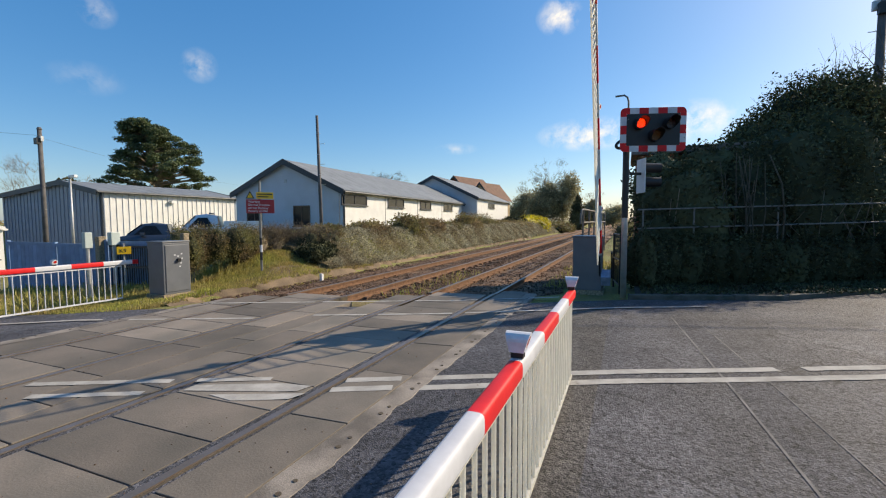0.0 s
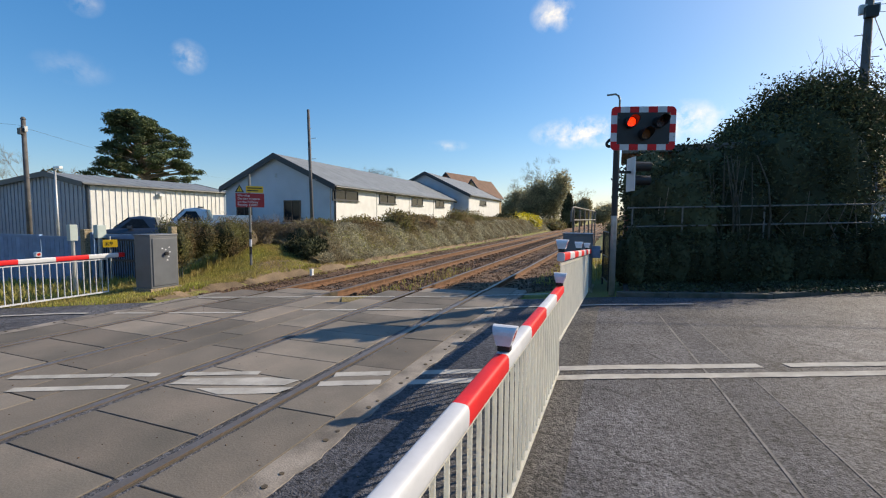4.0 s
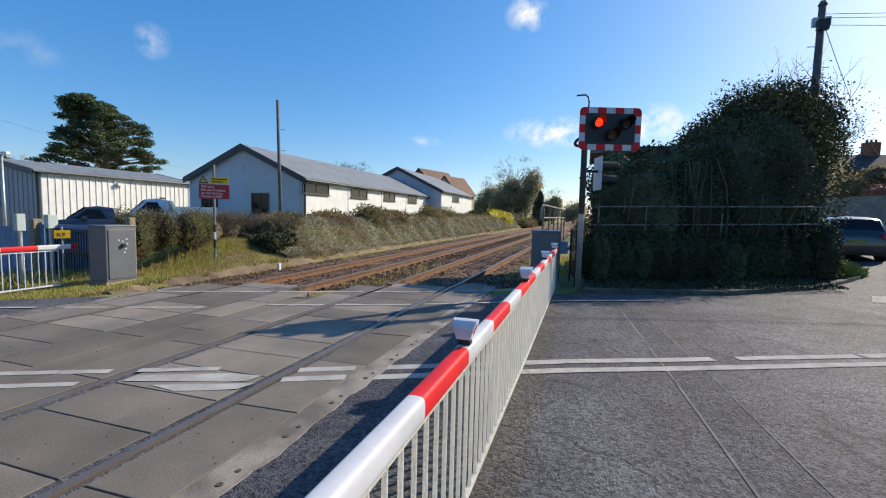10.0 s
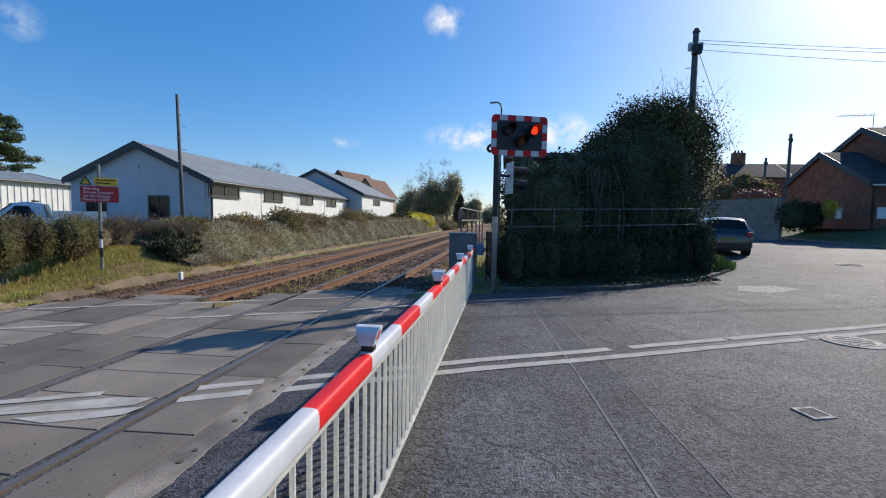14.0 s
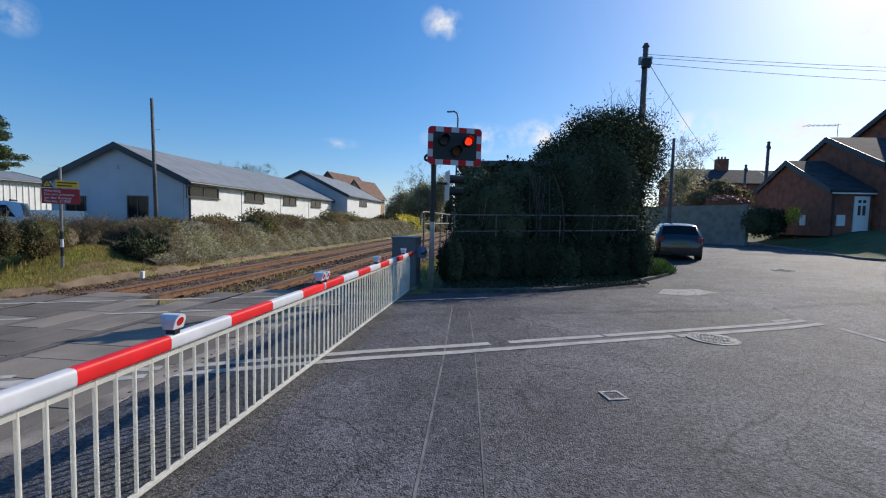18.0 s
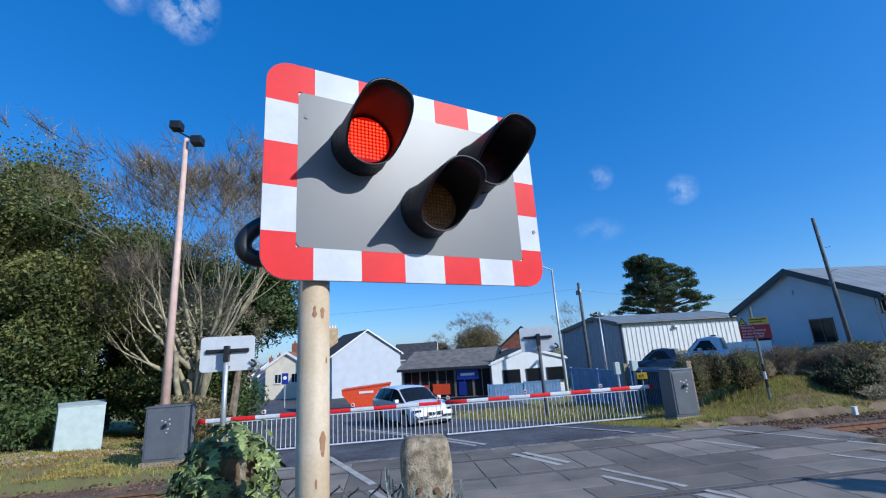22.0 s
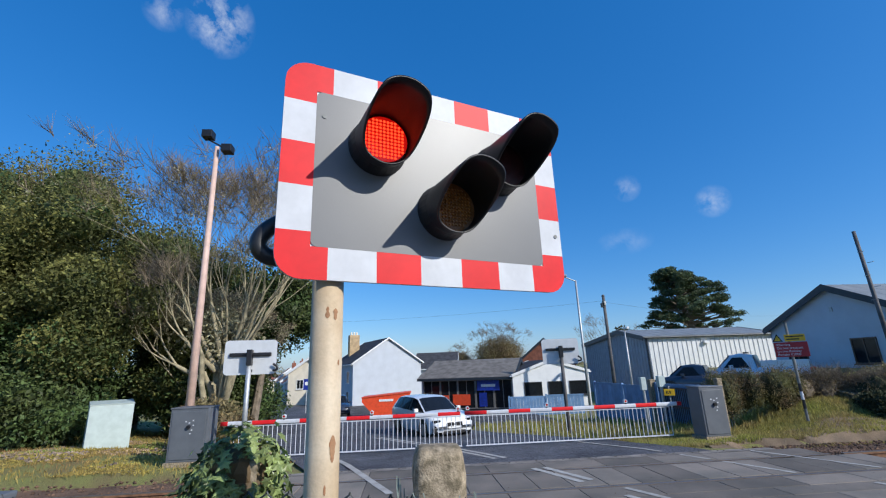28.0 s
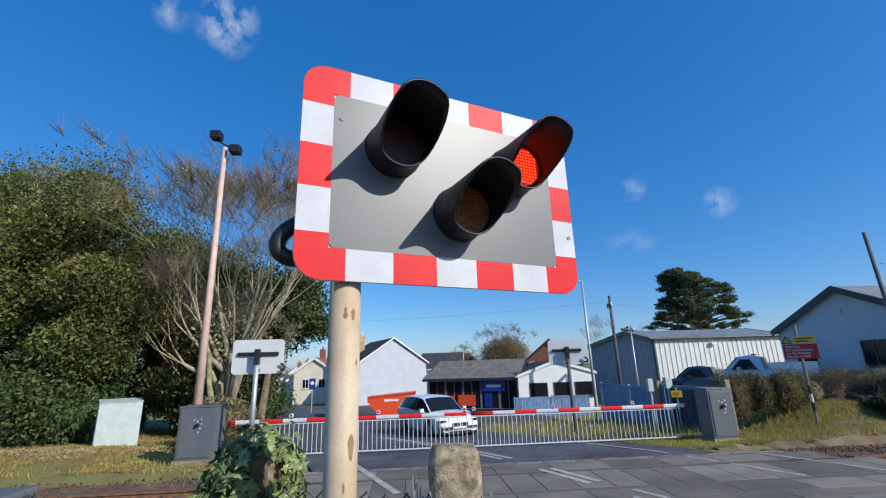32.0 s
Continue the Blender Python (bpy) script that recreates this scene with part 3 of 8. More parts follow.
def barrier(name, at, length, first_red, lamps, way=1, paint=WHITE, lens=1, first=0.52, r=0.05, band=0.575):
    """A boom with a hanging skirt of rods. Its pivot is the origin; the boom runs along way * y."""
    ob = thing(name, "red and white banded barrier boom with a hanging rod skirt", "crossing barrier", at, group="crossing barriers")
    y, red, k = 0.0, first_red, 0
    while y < length - 0.01:
        y1 = min(length, y + (band if k else first))
        bm = bmesh.new()
        n = 24
        a, b = [], []
        for yy, ring in ((y, a), (y1, b)):
            taper = 1.0 - 0.15 * yy / length
            for i in range(n):
                c, s = math.cos(2 * math.pi * i / n), math.sin(2 * math.pi * i / n)
                sq = lambda q: math.copysign(abs(q) ** 0.5, q)
                ring.append(bm.verts.new((0.82 * r * taper * sq(c), way * yy, r * taper * sq(s))))
        for i in range(n):
            bm.faces.new((a[i], a[(i + 1) % n], b[(i + 1) % n], b[i]))
        if not k:
            bm.faces.new(a[::-1])
        if y1 > length - 0.01:
            bm.faces.new(b)
        bmesh.ops.recalc_face_normals(bm, faces=bm.faces[:])
        part("red_band" if red else "white_band", bm, RED if red else WHITE, ob, smooth=False)
        y, red, k = y1, not red, k + 1
    for p in ob.children:
        p.data.shade_smooth()
        for f in p.data.polygons:
            if len(f.vertices) > 4:
                f.use_smooth = False
    start = 0.35
    rod = finish("rod", tubem((0, 0, -0.8), (0, 0, -0.055), 0.0105, n=8, caps=False), paint, True)
    yy = start
    while yy < length - 0.02:
        o = part("rod", rod, None, ob)
        o.location = (0, way * yy, 0)
        yy += 0.118
    part("lower_rail", boxm(-0.012, 0.012, min(way * start, way * length), max(way * start, way * length), -0.815, -0.785), paint, ob)
    part("upper_rail", boxm(-0.008, 0.008, min(way * start, way * length), max(way * start, way * length), -0.085, -0.06), paint, ob)
    for yl in lamps:
        boom_lamp(ob, way * yl, 0.06, lens)
    return ob


def machine(at, rz, w=0.6, d=0.75, h=1.28, paint=GREY_BOX):
    """The housing of a barrier's drive, with a door, a lock and a plinth."""
    ob = thing("barrier_machine", "dark grey steel barrier machine housing beside the road", "barrier machine", at, rz, group="barrier machines")
    part("housing", boxm(-w / 2, w / 2, -d / 2, d / 2, 0.06, h, bevel=0.015), paint, ob)
    part("plinth", boxm(-w / 2 - 0.04, w / 2 + 0.04, -d / 2 - 0.04, d / 2 + 0.04, -0.12, 0.06), CONCRETE, ob)
    part("lid", boxm(-w / 2 - 0.015, w / 2 + 0.015, -d / 2 - 0.015, d / 2 + 0.015, h, h + 0.035, bevel=0.01), paint, ob)
    door = part("door", boxm(w / 2 + 0.001, w / 2 + 0.018, -d / 2 + 0.05, d / 2 - 0.05, 0.12, h - 0.06, bevel=0.006), paint, ob)
    part("lock", tubem((w / 2 + 0.015, 0.02, h - 0.42), (w / 2 + 0.07, 0.02, h - 0.42), 0.045, n=12), BLACK, door, "black round lock")
    for a, b in ((0.11, -0.28), (0.09, -0.5), (-0.06, -0.3), (0.02, -0.33), (0.12, -0.39), (0.06, -0.58)):
        part("sticker", boxm(w / 2 + 0.016, w / 2 + 0.021, a - 0.018, a + 0.018, h + b - 0.012, h + b + 0.018), WHITE, door)
    return ob


BOOM_X, BOOM_Z = -0.45, 0.825
near_boom = barrier("barrier_boom", (BOOM_X, -2.62, BOOM_Z), 6.89, False, (2.47, 4.65, 6.84), 1, paint=CREAM, first=0.475, band=0.5885)
EXIT_PIVOT = (-0.475, 9.55, BOOM_Z)
exit_boom = barrier("barrier_boom", EXIT_PIVOT, 5.27, False, (1.02, 3.05, 5.2), -1, paint=CREAM, first=0.045)
for x in (-0.03, 0.21):
    part("tail_arm", boxm(x, x + 0.035, -0.05, 0.62, -0.03, 0.03, bevel=0.006), BLACK, exit_boom, "black tail arm")
part("counterweight", boxm(0.01, 0.2, 0.5, 0.74, -0.15, 0.12, bevel=0.012), BLUE_GREY, exit_boom, "blue-grey counterweight block")
FX = -10.45
far_right = barrier("barrier_boom", (FX, 6.51, gz(FX) + 0.86), 6.05, True, (1.59, 3.81, 5.97), -1, paint=WHITE, lens=1, first=0.13, r=0.052, band=0.592)
far_left = barrier("barrier_boom", (FX, -5.8, gz(FX) + 0.86), 6.16, True, (1.57, 3.81, 6.08), 1, paint=WHITE, lens=1, r=0.052, first=0.18, band=0.596)
machine((-10.13, 7.06, gz(-10) - 0.02), 0, w=0.54, d=0.67)
machine((-10.45, -6.45, gz(-10) - 0.02), 0, w=0.6, d=0.9)
machine((-0.75, 10.15, -0.05), 90, w=0.62, d=0.6, h=1.2)
machine((-0.35, -3.25, -0.02), 90)


# ---- road signals ----


def signal(name, at, rz, post_u, post_h, label, front=True, ground_z=-0.05, post_mat=POST_PAINT, panel=BOARD_GREY, size=1.0, back=0.16, post_r=0.058):
    """A crossing light signal: board with chequered edge, two red lights and an amber one. The board's face looks along +x, its width runs along y."""
    W, H, T = 1.228, 0.838, 0.012
    ob = thing(name, label, "road signal", at, rz, group="crossing signals")
    seg = W / 7
    b = 0.115

    def rounded(w, h, r, n=6):
        pts = []
        for cx, cz, a0 in ((w / 2 - r, h / 2 - r, 0), (-w / 2 + r, h / 2 - r, 90), (-w / 2 + r, -h / 2 + r, 180), (w / 2 - r, -h / 2 + r, 270)):
            for i in range(n + 1):
                a = radians(a0 + 90 * i / n)
                pts.append((cx + r * math.cos(a), cz + r * math.sin(a)))
        return pts

    turn = Matrix.Rotation(radians(90), 4, "Z")
    part("board", prismm(rounded(W, H, 0.09), T, turn @ Matrix.Translation((0, 0, 0))), ALU_BACK, ob, "grey aluminium board with rounded corners")
    x0 = 0.0
    hs = H / 5
    i = 0
    cells = []
    for k in range(7):
        cells += [(-W / 2 + k * seg, -W / 2 + (k + 1) * seg, H / 2 - b, H / 2, k % 2 == 0), (-W / 2 + k * seg, -W / 2 + (k + 1) * seg, -H / 2, -H / 2 + b, k % 2 == 0)]
    for k in range(1, 4):
        cells += [(-W / 2, -W / 2 + b, -H / 2 + k * hs, -H / 2 + (k + 1) * hs, k % 2 == 0), (W / 2 - b, W / 2, -H / 2 + k * hs, -H / 2 + (k + 1) * hs, k % 2 == 0)]
    for y0, y1, z0, z1, red in cells:
        corner = (abs(y0) > W / 2 - 0.01 or abs(y1) > W / 2 - 0.01) and (z1 > H / 2 - 0.01 or z0 < -H / 2 + 0.01)
        if corner:
            sy = 1 if y1 > W / 2 - 0.01 else -1
            sz = 1 if z1 > H / 2 - 0.01 else -1
            r = 0.09
            pts = [(sy * (W / 2 - r) + sy * r * math.sin(radians(a)), sz * (H / 2 - r) + sz * r * math.cos(radians(a))) for a in range(0, 91, 15)]
            pts += [(sy * W / 2, sz * (H / 2 - hs)), (sy * (W / 2 - b), sz * (H / 2 - hs)), (sy * (W / 2 - b), sz * (H / 2 - b)), (sy * (W / 2 - seg), sz * (H / 2 - b)), (sy * (W / 2 - seg), sz * H / 2)]
            bm = bmesh.new()
            prism(bm, pts, 0.003, turn)
            for v in bm.verts:
                v.co.x += 0.004
        else:
            bm = boxm(0.001, 0.004, y0, y1, z0, z1)
        part("red_patch" if red else "white_patch", bm, RED if red else WHITE, ob)
    if front:
        part("panel", prismm(rounded(W - 2 * b, H - 2 * b, 0.022), 0.0035, Matrix.Translation((0.0045, 0, 0)) @ turn), panel, ob, "dark panel behind the lights")
        for y, z in ((-W / 2 + b + 0.03, H / 2 - b - 0.1), (W / 2 - 0.03, -0.16)):
            part("screw", tubem((0.004, y, z), (0.0075, y, z), 0.009, n=10), DULL_STEEL, ob)
    lamps = []
    for y, z, kind in ((-0.262, 0.112, "red"), (0.288, 0.112, "red"), (0.018, -0.118, "amber")):
        lamp = part("lamp_housing", tubem((0.004, y, z), (0.07, y, z), 0.116, 0.107, n=28), BLACK, ob, "black lamp housing", smooth=False)
        bm = bmesh.new()
        n, rows_ = 40, 6
        ring = []
        for i in range(n):
            a = 2 * math.pi * i / n
            up = math.sin(a)
            L = 0.06 + 0.212 * smooth01((up + 0.75) / 1.5)
            col = []
            for rr in (0.107, 0.1):
                for j in range(rows_ + 1):
                    f = j / rows_
                    jj = f if rr > 0.105 else 1 - f
                    x = 0.06 + L * jj
                    zz = up * (rr + 0.004 * jj)
                    col.append(bm.verts.new((x, y + math.cos(a) * rr, z + zz - 0.008 * jj)))
            ring.append(col)
        m_ = len(ring[0])
        for i in range(n):
            for j in range(m_ - 1):
                bm.faces.new((ring[i][j], ring[(i + 1) % n][j], ring[(i + 1) % n][j + 1], ring[i][j + 1]))
        bmesh.ops.recalc_face_normals(bm, faces=bm.faces[:])
        part("hood", bm, BLACK, lamp, "long black cowl", smooth=True)
        bm = tubem((0.06, y, z), (0.078, y, z), 0.099, n=28)
        part("lens", bm, LENS_RED if kind == "red" else LENS_AMBER, lamp, "round unlit lens")
        if kind == "amber":
            bm = bmesh.new()
            for i in range(-6, 7):
                for j in range(-6, 7):
                    if i * i + j * j < 36:
                        tube(bm, (0.078, y + i * 0.0145, z + j * 0.0145), (0.083, y + i * 0.0145, z + j * 0.0145), 0.0058, 0.003, n=6)
            tagged(part("lens_grain", bm, AMBER_DOT, lamp, "fine amber lens pattern"), kind="stuff")
        if kind == "red":
            bm = bmesh.new()
            tube(bm, (0, 0, 0), (0.004, 0, 0), 0.092, n=28, mi=1)
            for i in range(-6, 7):
                for j in range(-6, 7):
                    if i * i + j * j < 36:
                        tube(bm, (0.004, i * 0.0145, j * 0.0145), (0.008, i * 0.0145, j * 0.0145), 0.006, 0.003, n=6)
            glow = part("lit_disc", bm, (LIT_RED, LIT_BASE), lamp, "glowing red disc of light points")
            glow.location = (0.082, y, z)
            lamps.append((glow, y, z))
    gzl = (ground_z - at[2]) / size
    px = -back
    part("post", tubem((px, post_u, gzl), (px, post_u, post_h), post_r, n=24), post_mat, ob, "weathered white steel post with rust stains", smooth=True)
    part("bracket", boxm(-0.075, -0.001, -0.49, 0.49, 0.02, 0.11, bevel=0.02), BLACK, ob)
    part("clamp", boxm(-back - post_r - 0.02, -0.03, post_u - 0.06, post_u + 0.06, -0.2, 0.18, bevel=0.01), BLACK, ob)
    part("clamp", boxm(-0.12, -0.013, post_u - 0.06, post_u + 0.06, -0.36, -0.3), BLACK, ob)
    bm = bmesh.new()
    chain(bm, [Vector((-0.09, -0.55 - 0.108 * math.sin(math.pi * i / 18), -0.255 + 0.072 * math.cos(math.pi * i / 18) - 0.03 * math.sin(math.pi * i / 18))) for i in range(19)], 0.029, 10)
    part("cable", bm, BLACK, ob, "thick black looped cable", smooth=True)
    ob.matrix_world = ob.matrix_world @ Matrix.Scale(size, 4)
    return ob, lamps


sig_near, lamps_near = signal("crossing_signal", (0.042, -0.868, 2.567), 21.8, -0.418, 0.1, "red and white bordered crossing light signal on a rusty white post", size=1.065, back=0.072, post_r=0.0545)
# black panel: the shade on this backlit board is put into its colour
sig_far, lamps_far = signal("crossing_signal", (0.45, 9.45, 3.27), -72, -0.44, 0.1, "red and white bordered crossing light signal beside the dark hedge", panel=BLACK, post_mat=GALV)
sig_l, _ = signal("crossing_signal", (-9.75, -4.95, 2.22), 188, 0.0, 0.1, "pale back of a crossing light signal on a galvanised post", ground_z=-0.33, post_mat=GALV)
sig_r, _ = signal("crossing_signal", (-13.2, 4.2, 2.2), 168, 0.0, 0.1, "pale back of a crossing light signal on a brown post", ground_z=-0.6, post_mat=WOOD_POLE)

# rust on the near post, and the side lights under the far board


def post_stain(ob, z0, z1, a0, a1, r=0.0556, u=-0.418):
    bm = bmesh.new()
    n, k = 6, 14
    rows_ = []
    for i in range(k + 1):
        z = z0 + (z1 - z0) * i / k
        f = math.sqrt(max(0.02, 1 - (2 * i / k - 1) ** 2)) * (0.85 + 0.5 * noise.noise((z * 90, a0, 0.5)))
        am, ah = (a0 + a1) / 2, (a1 - a0) / 2 * f
        rows_.append([bm.verts.new((-0.072 + r * math.cos(radians(am - ah + 2 * ah * j / n)), u + r * math.sin(radians(am - ah + 2 * ah * j / n)), z)) for j in range(n + 1)])
    for a, b in zip(rows_, rows_[1:]):
        for j in range(n):
            bm.faces.new((a[j], a[j + 1], b[j + 1], b[j]))
    part("rust_stain", bm, RUST_SPOT, ob, "brown rust stain")


for z0, z1, a0, a1 in ((-0.995, -0.915, 10, 34), (-1.085, -1.055, -6, 4), (-1.24, -1.215, -24, -14), (-0.545, -0.505, -18, -2), (-0.55, -0.51, 10, 27), (-0.7, -0.68, 34, 42)):
    post_stain(sig_near, z0, z1, a0, a1)
unit = thing("side_light_unit", "pair of black hooded side lights on the far post", "road signal", (0.28, 9.72, 2.45), 20)
part("backing_plate", boxm(-0.02, 0.0, -0.2, 0.22, -0.38, 0.3, bevel=0.004), ALU_BACK, unit, "pale backing plate")
part("arm", boxm(-0.25, -0.02, -0.03, 0.03, -0.02, 0.03), BLACK, unit)
for z in (0.12, -0.16):
    lamp = part("lamp_housing", tubem((0.0, 0, z), (0.08, 0, z), 0.1, n=20), BLACK, unit)
    part("hood", tubem((0.08, 0, z), (0.36, 0, z + 0.0), 0.1, 0.095, n=20, caps=False), BLACK, lamp)
part("sleeve", tubem((-0.16, -0.44, -1.7), (-0.16, -0.44, -0.3), 0.061, n=20, caps=False), BLACK, sig_far, "black upper half of the post")

# ---- railway ----
RAILS = (-2.625, -4.03, -5.655, -7.01)


def deck_lo(x):
    return -1.6 + SKEW * x


def deck_hi(x):
    return 10.25 + SKEW * x


def rail_profile(bm, x, y0, y1, z, top=False):
    if top:
        box(bm, x - 0.034, x + 0.034, y0, y1, z - 0.012, z)
    else:
        box(bm, x - 0.035, x + 0.035, y0, y1, z - 0.045, z - 0.012)
        box(bm, x - 0.01, x + 0.01, y0, y1, z - 0.125, z - 0.045)
        box(bm, x - 0.07, x + 0.07, y0, y1, z - 0.15, z - 0.125)


def build_track(xa, xb, ya, yb, step, far):
    xc = (xa + xb) / 2
    z = gz(xc) + 0.012
    ob = thing("railway_track", "rusty steel rails on dark sleepers", "railway track", (0, 0, 0), kind="structure")
    for x in (xa, xb):
        bm = bmesh.new()
        rail_profile(bm, x, ya, yb, z)
        r = part("rail", bm, RUST, ob, "rust-brown rail")
        bm = bmesh.new()
        rail_profile(bm, x, ya, yb, z, True)
        part("rail_head", bm, RAIL_TOP, r, "polished running surface")
    sl = finish("sleeper", boxm(-1.25, 1.25, -0.12, 0.12, -0.13, 0.0, bevel=0.012), SLEEPER)
    clip = bmesh.new()
    for x in (-0.75, 0.75):
        for s in (-1, 1):
            box(clip, x + s * 0.1 - 0.05, x + s * 0.1 + 0.05, -0.08, 0.08, 0.0, 0.05)
    clip = finish("rail_clip", clip, RUST)
    y = ya + 0.3
    while y < min(yb, far):
        s = part("sleeper", sl, None, ob)
        s.location = (xc + random.uniform(-0.03, 0.03), y, z - 0.165)
        if y < 24:
            c = part("rail_clip", clip, None, s)
        y += step


for xa, xb in ((RAILS[1], RAILS[0]), (RAILS[3], RAILS[2])):
    mid = (xa + xb) / 2
    build_track(xa, xb, deck_hi(mid), 400, 0.66, 75)
    build_track(xa, xb, -30, deck_lo(mid), 0.66, deck_lo(mid))


def ballast_bed(y0, y1, anchor):
    xs = np.arange(-9.2, -0.95, 0.22)
    ys = np.array(grid_coords(y0, y1, y0, min(y0 + 30, y1), 0.22, 1.08))
    verts, faces = [], []
    for y in ys:
        for x in xs:
            base = gz(x) - 0.15
            edge = min((x + 9.2) / 0.7, (-1.2 - x) / 0.5, 1.0)
            h = -0.25 * (1 - smooth01(edge)) + 0.03 * noise.noise((x * 5, y * 5, 1)) + 0.02 * noise.noise((x * 11, y * 11, 2))
            h -= 0.06 * math.exp(-((x + 5.0) / 0.5) ** 2)
            verts.append((x, y + SKEW * (x + 2.7) * math.exp(-abs(y - anchor) / 6), base + h))
    w = len(xs)
    for j in range(len(ys) - 1):
        for i in range(w - 1):
            faces.append((j * w + i, j * w + i + 1, (j + 1) * w + i + 1, (j + 1) * w + i))
    me = bpy.data.meshes.new("ballast")
    me.from_pydata(verts, [], faces)
    me.materials.append(BALLAST)
    tagged(new("ballast", me), "brown stone ballast between the rails", "ballast", kind="structure")


ballast_bed(deck_hi(-2.7) + 0.05, 330, deck_hi(-2.7))
ballast_bed(-32, deck_lo(-2.7) - 0.05, deck_lo(-2.7))


def stones(name, n, x0, x1, y0, y1, size, material, zf, label, seed, power=1.0):
    rng = np.random.default_rng(seed)
    verts, faces = [], []
    oct_ = np.array([(1, 0, 0), (-1, 0, 0), (0, 1, 0), (0, -1, 0), (0, 0, 1), (0, 0, -1)], float)
    tri = [(0, 2, 4), (2, 1, 4), (1, 3, 4), (3, 0, 4), (2, 0, 5), (1, 2, 5), (3, 1, 5), (0, 3, 5)]
    for k in range(n):
        x, y = rng.uniform(x0, x1), y0 + (y1 - y0) * rng.uniform() ** power
        s = size * rng.uniform(0.5, 1.3)
        p = oct_ * (s * rng.uniform(0.6, 1.2, (6, 1))) * (1, 1, 0.7)
        a = rng.uniform(0, 6.28)
        c, sn = math.cos(a), math.sin(a)
        b = len(verts)
        z = zf(x, y)
        for q in p:
            verts.append((x + q[0] * c - q[1] * sn, y + q[0] * sn + q[1] * c, z + q[2]))
        faces += [(b + i, b + j, b + l) for i, j, l in tri]
    me = bpy.data.meshes.new(name)
    me.from_pydata(verts, [], faces)
    me.materials.append(material)
    return tagged(new(name, me), label, "stones", kind="stuff")


stones("ballast_stones", 20000, -9.0, -1.3, 7.2, 40, 0.034, BALLAST, lambda x, y: gz(x) - (0.145 if y > deck_hi(x) + 0.1 else 0.6), "loose angular ballast stones", 3, 1.6)
stones("ballast_stones", 2500, -9.0, -1.3, -14, -2.8, 0.045, BALLAST, lambda x, y: gz(x) - (0.145 if y < deck_lo(x) - 0.1 else 0.6), "loose angular ballast stones", 4)

# ---- crossing deck: concrete panels between and beside the rails ----
deck = thing("crossing_deck", "grey-brown concrete panels of the level crossing", "crossing deck", kind="structure")


def deck_column(x0, x1, pitch, offset):
    w = x1 - x0
    me = finish("panel", boxm(-w / 2 + 0.007, w / 2 - 0.007, 0.007, pitch - 0.007, -0.09, 0.0, bevel=0.006), PANEL)
    y = math.ceil((deck_lo((x0 + x1) / 2) - 1.62) / pitch) * pitch + 1.62 + offset
    while y + pitch < deck_hi((x0 + x1) / 2) + 0.3:
        o = part("panel", me, None, deck)
        o.location = ((x0 + x1) / 2, y, gz((x0 + x1) / 2) + 0.012 + random.uniform(-0.0015, 0.0015))
        o.rotation_euler = (random.uniform(-0.001, 0.001), -math.atan((gz(x1) - gz(x0)) / w) + random.uniform(-0.001, 0.001), 0)
        y += pitch


for x0, x1, pitch, off in ((-3.925, -2.74, 0.568, 0.0), (-2.53, -1.955, 1.136, 0.0), (-4.63, -4.105, 1.136, 0.0), (-5.05, -4.635, 2.272, 0.5), (-5.6, -5.055, 1.136, 0.0), (-6.9, -5.75, 0.568, 0.0), (-7.71, -7.1, 1.136, 0.0)):
    deck_column(x0, x1, pitch, off)
for x0, x1 in ((-1.945, -1.7), (-7.97, -7.725)):
    z = gz((x0 + x1) / 2)
    out, ins = (x1, x0) if x1 > -5 else (x0, x1)
    way = 1 if out > ins else -1
    lo, hi = deck_lo(x0), deck_hi(x0) - 0.1
    n = int((hi - lo) / 0.05)
    worn = [(out + way * (0.035 * noise.noise((y * 1.1, x0, 2)) + 0.04 * noise.noise((y * 4.3, x0, 5)) + 0.014 * noise.noise((y * 15, x0, 9)) - 0.01), y) for y in (lo + (hi - lo) * i / n for i in range(n + 1))]
    bm = bmesh.new()
    tops = [(bm.verts.new((ins, y, z + 0.012)), bm.verts.new((out - way * 0.1, y, z + 0.013)), bm.verts.new((x - way * 0.02, y, z + 0.012)), bm.verts.new((x, y, z - 0.006)), bm.verts.new((x, y, z - 0.2))) for x, y in worn]
    for p, q in zip(tops, tops[1:]):
        for i in range(4):
            bm.faces.new((p[i], p[i + 1], q[i + 1], q[i]))
    bmesh.ops.recalc_face_normals(bm, faces=bm.faces[:])
    if sum(f.normal.z for f in bm.faces) < 0:
        bmesh.ops.reverse_faces(bm, faces=bm.faces[:])
    part("edge_beam", bm, STRIP, deck, "grey-brown concrete edge beam with a crumbling edge")
    y = lo + 0.3
    while y < hi - 0.1:
        part("bolt", tubem((out - way * 0.1, y, z + 0.004), (out - way * 0.1, y, z + 0.018), 0.02, n=10), RUBBER, deck, "dark fixing bolt")
        part("bolt", tubem((out - way * 0.1, y + 0.14, z + 0.004), (out - way * 0.1, y + 0.14, z + 0.018), 0.016, n=10), RUBBER, deck, "dark fixing bolt")
        y += 0.568
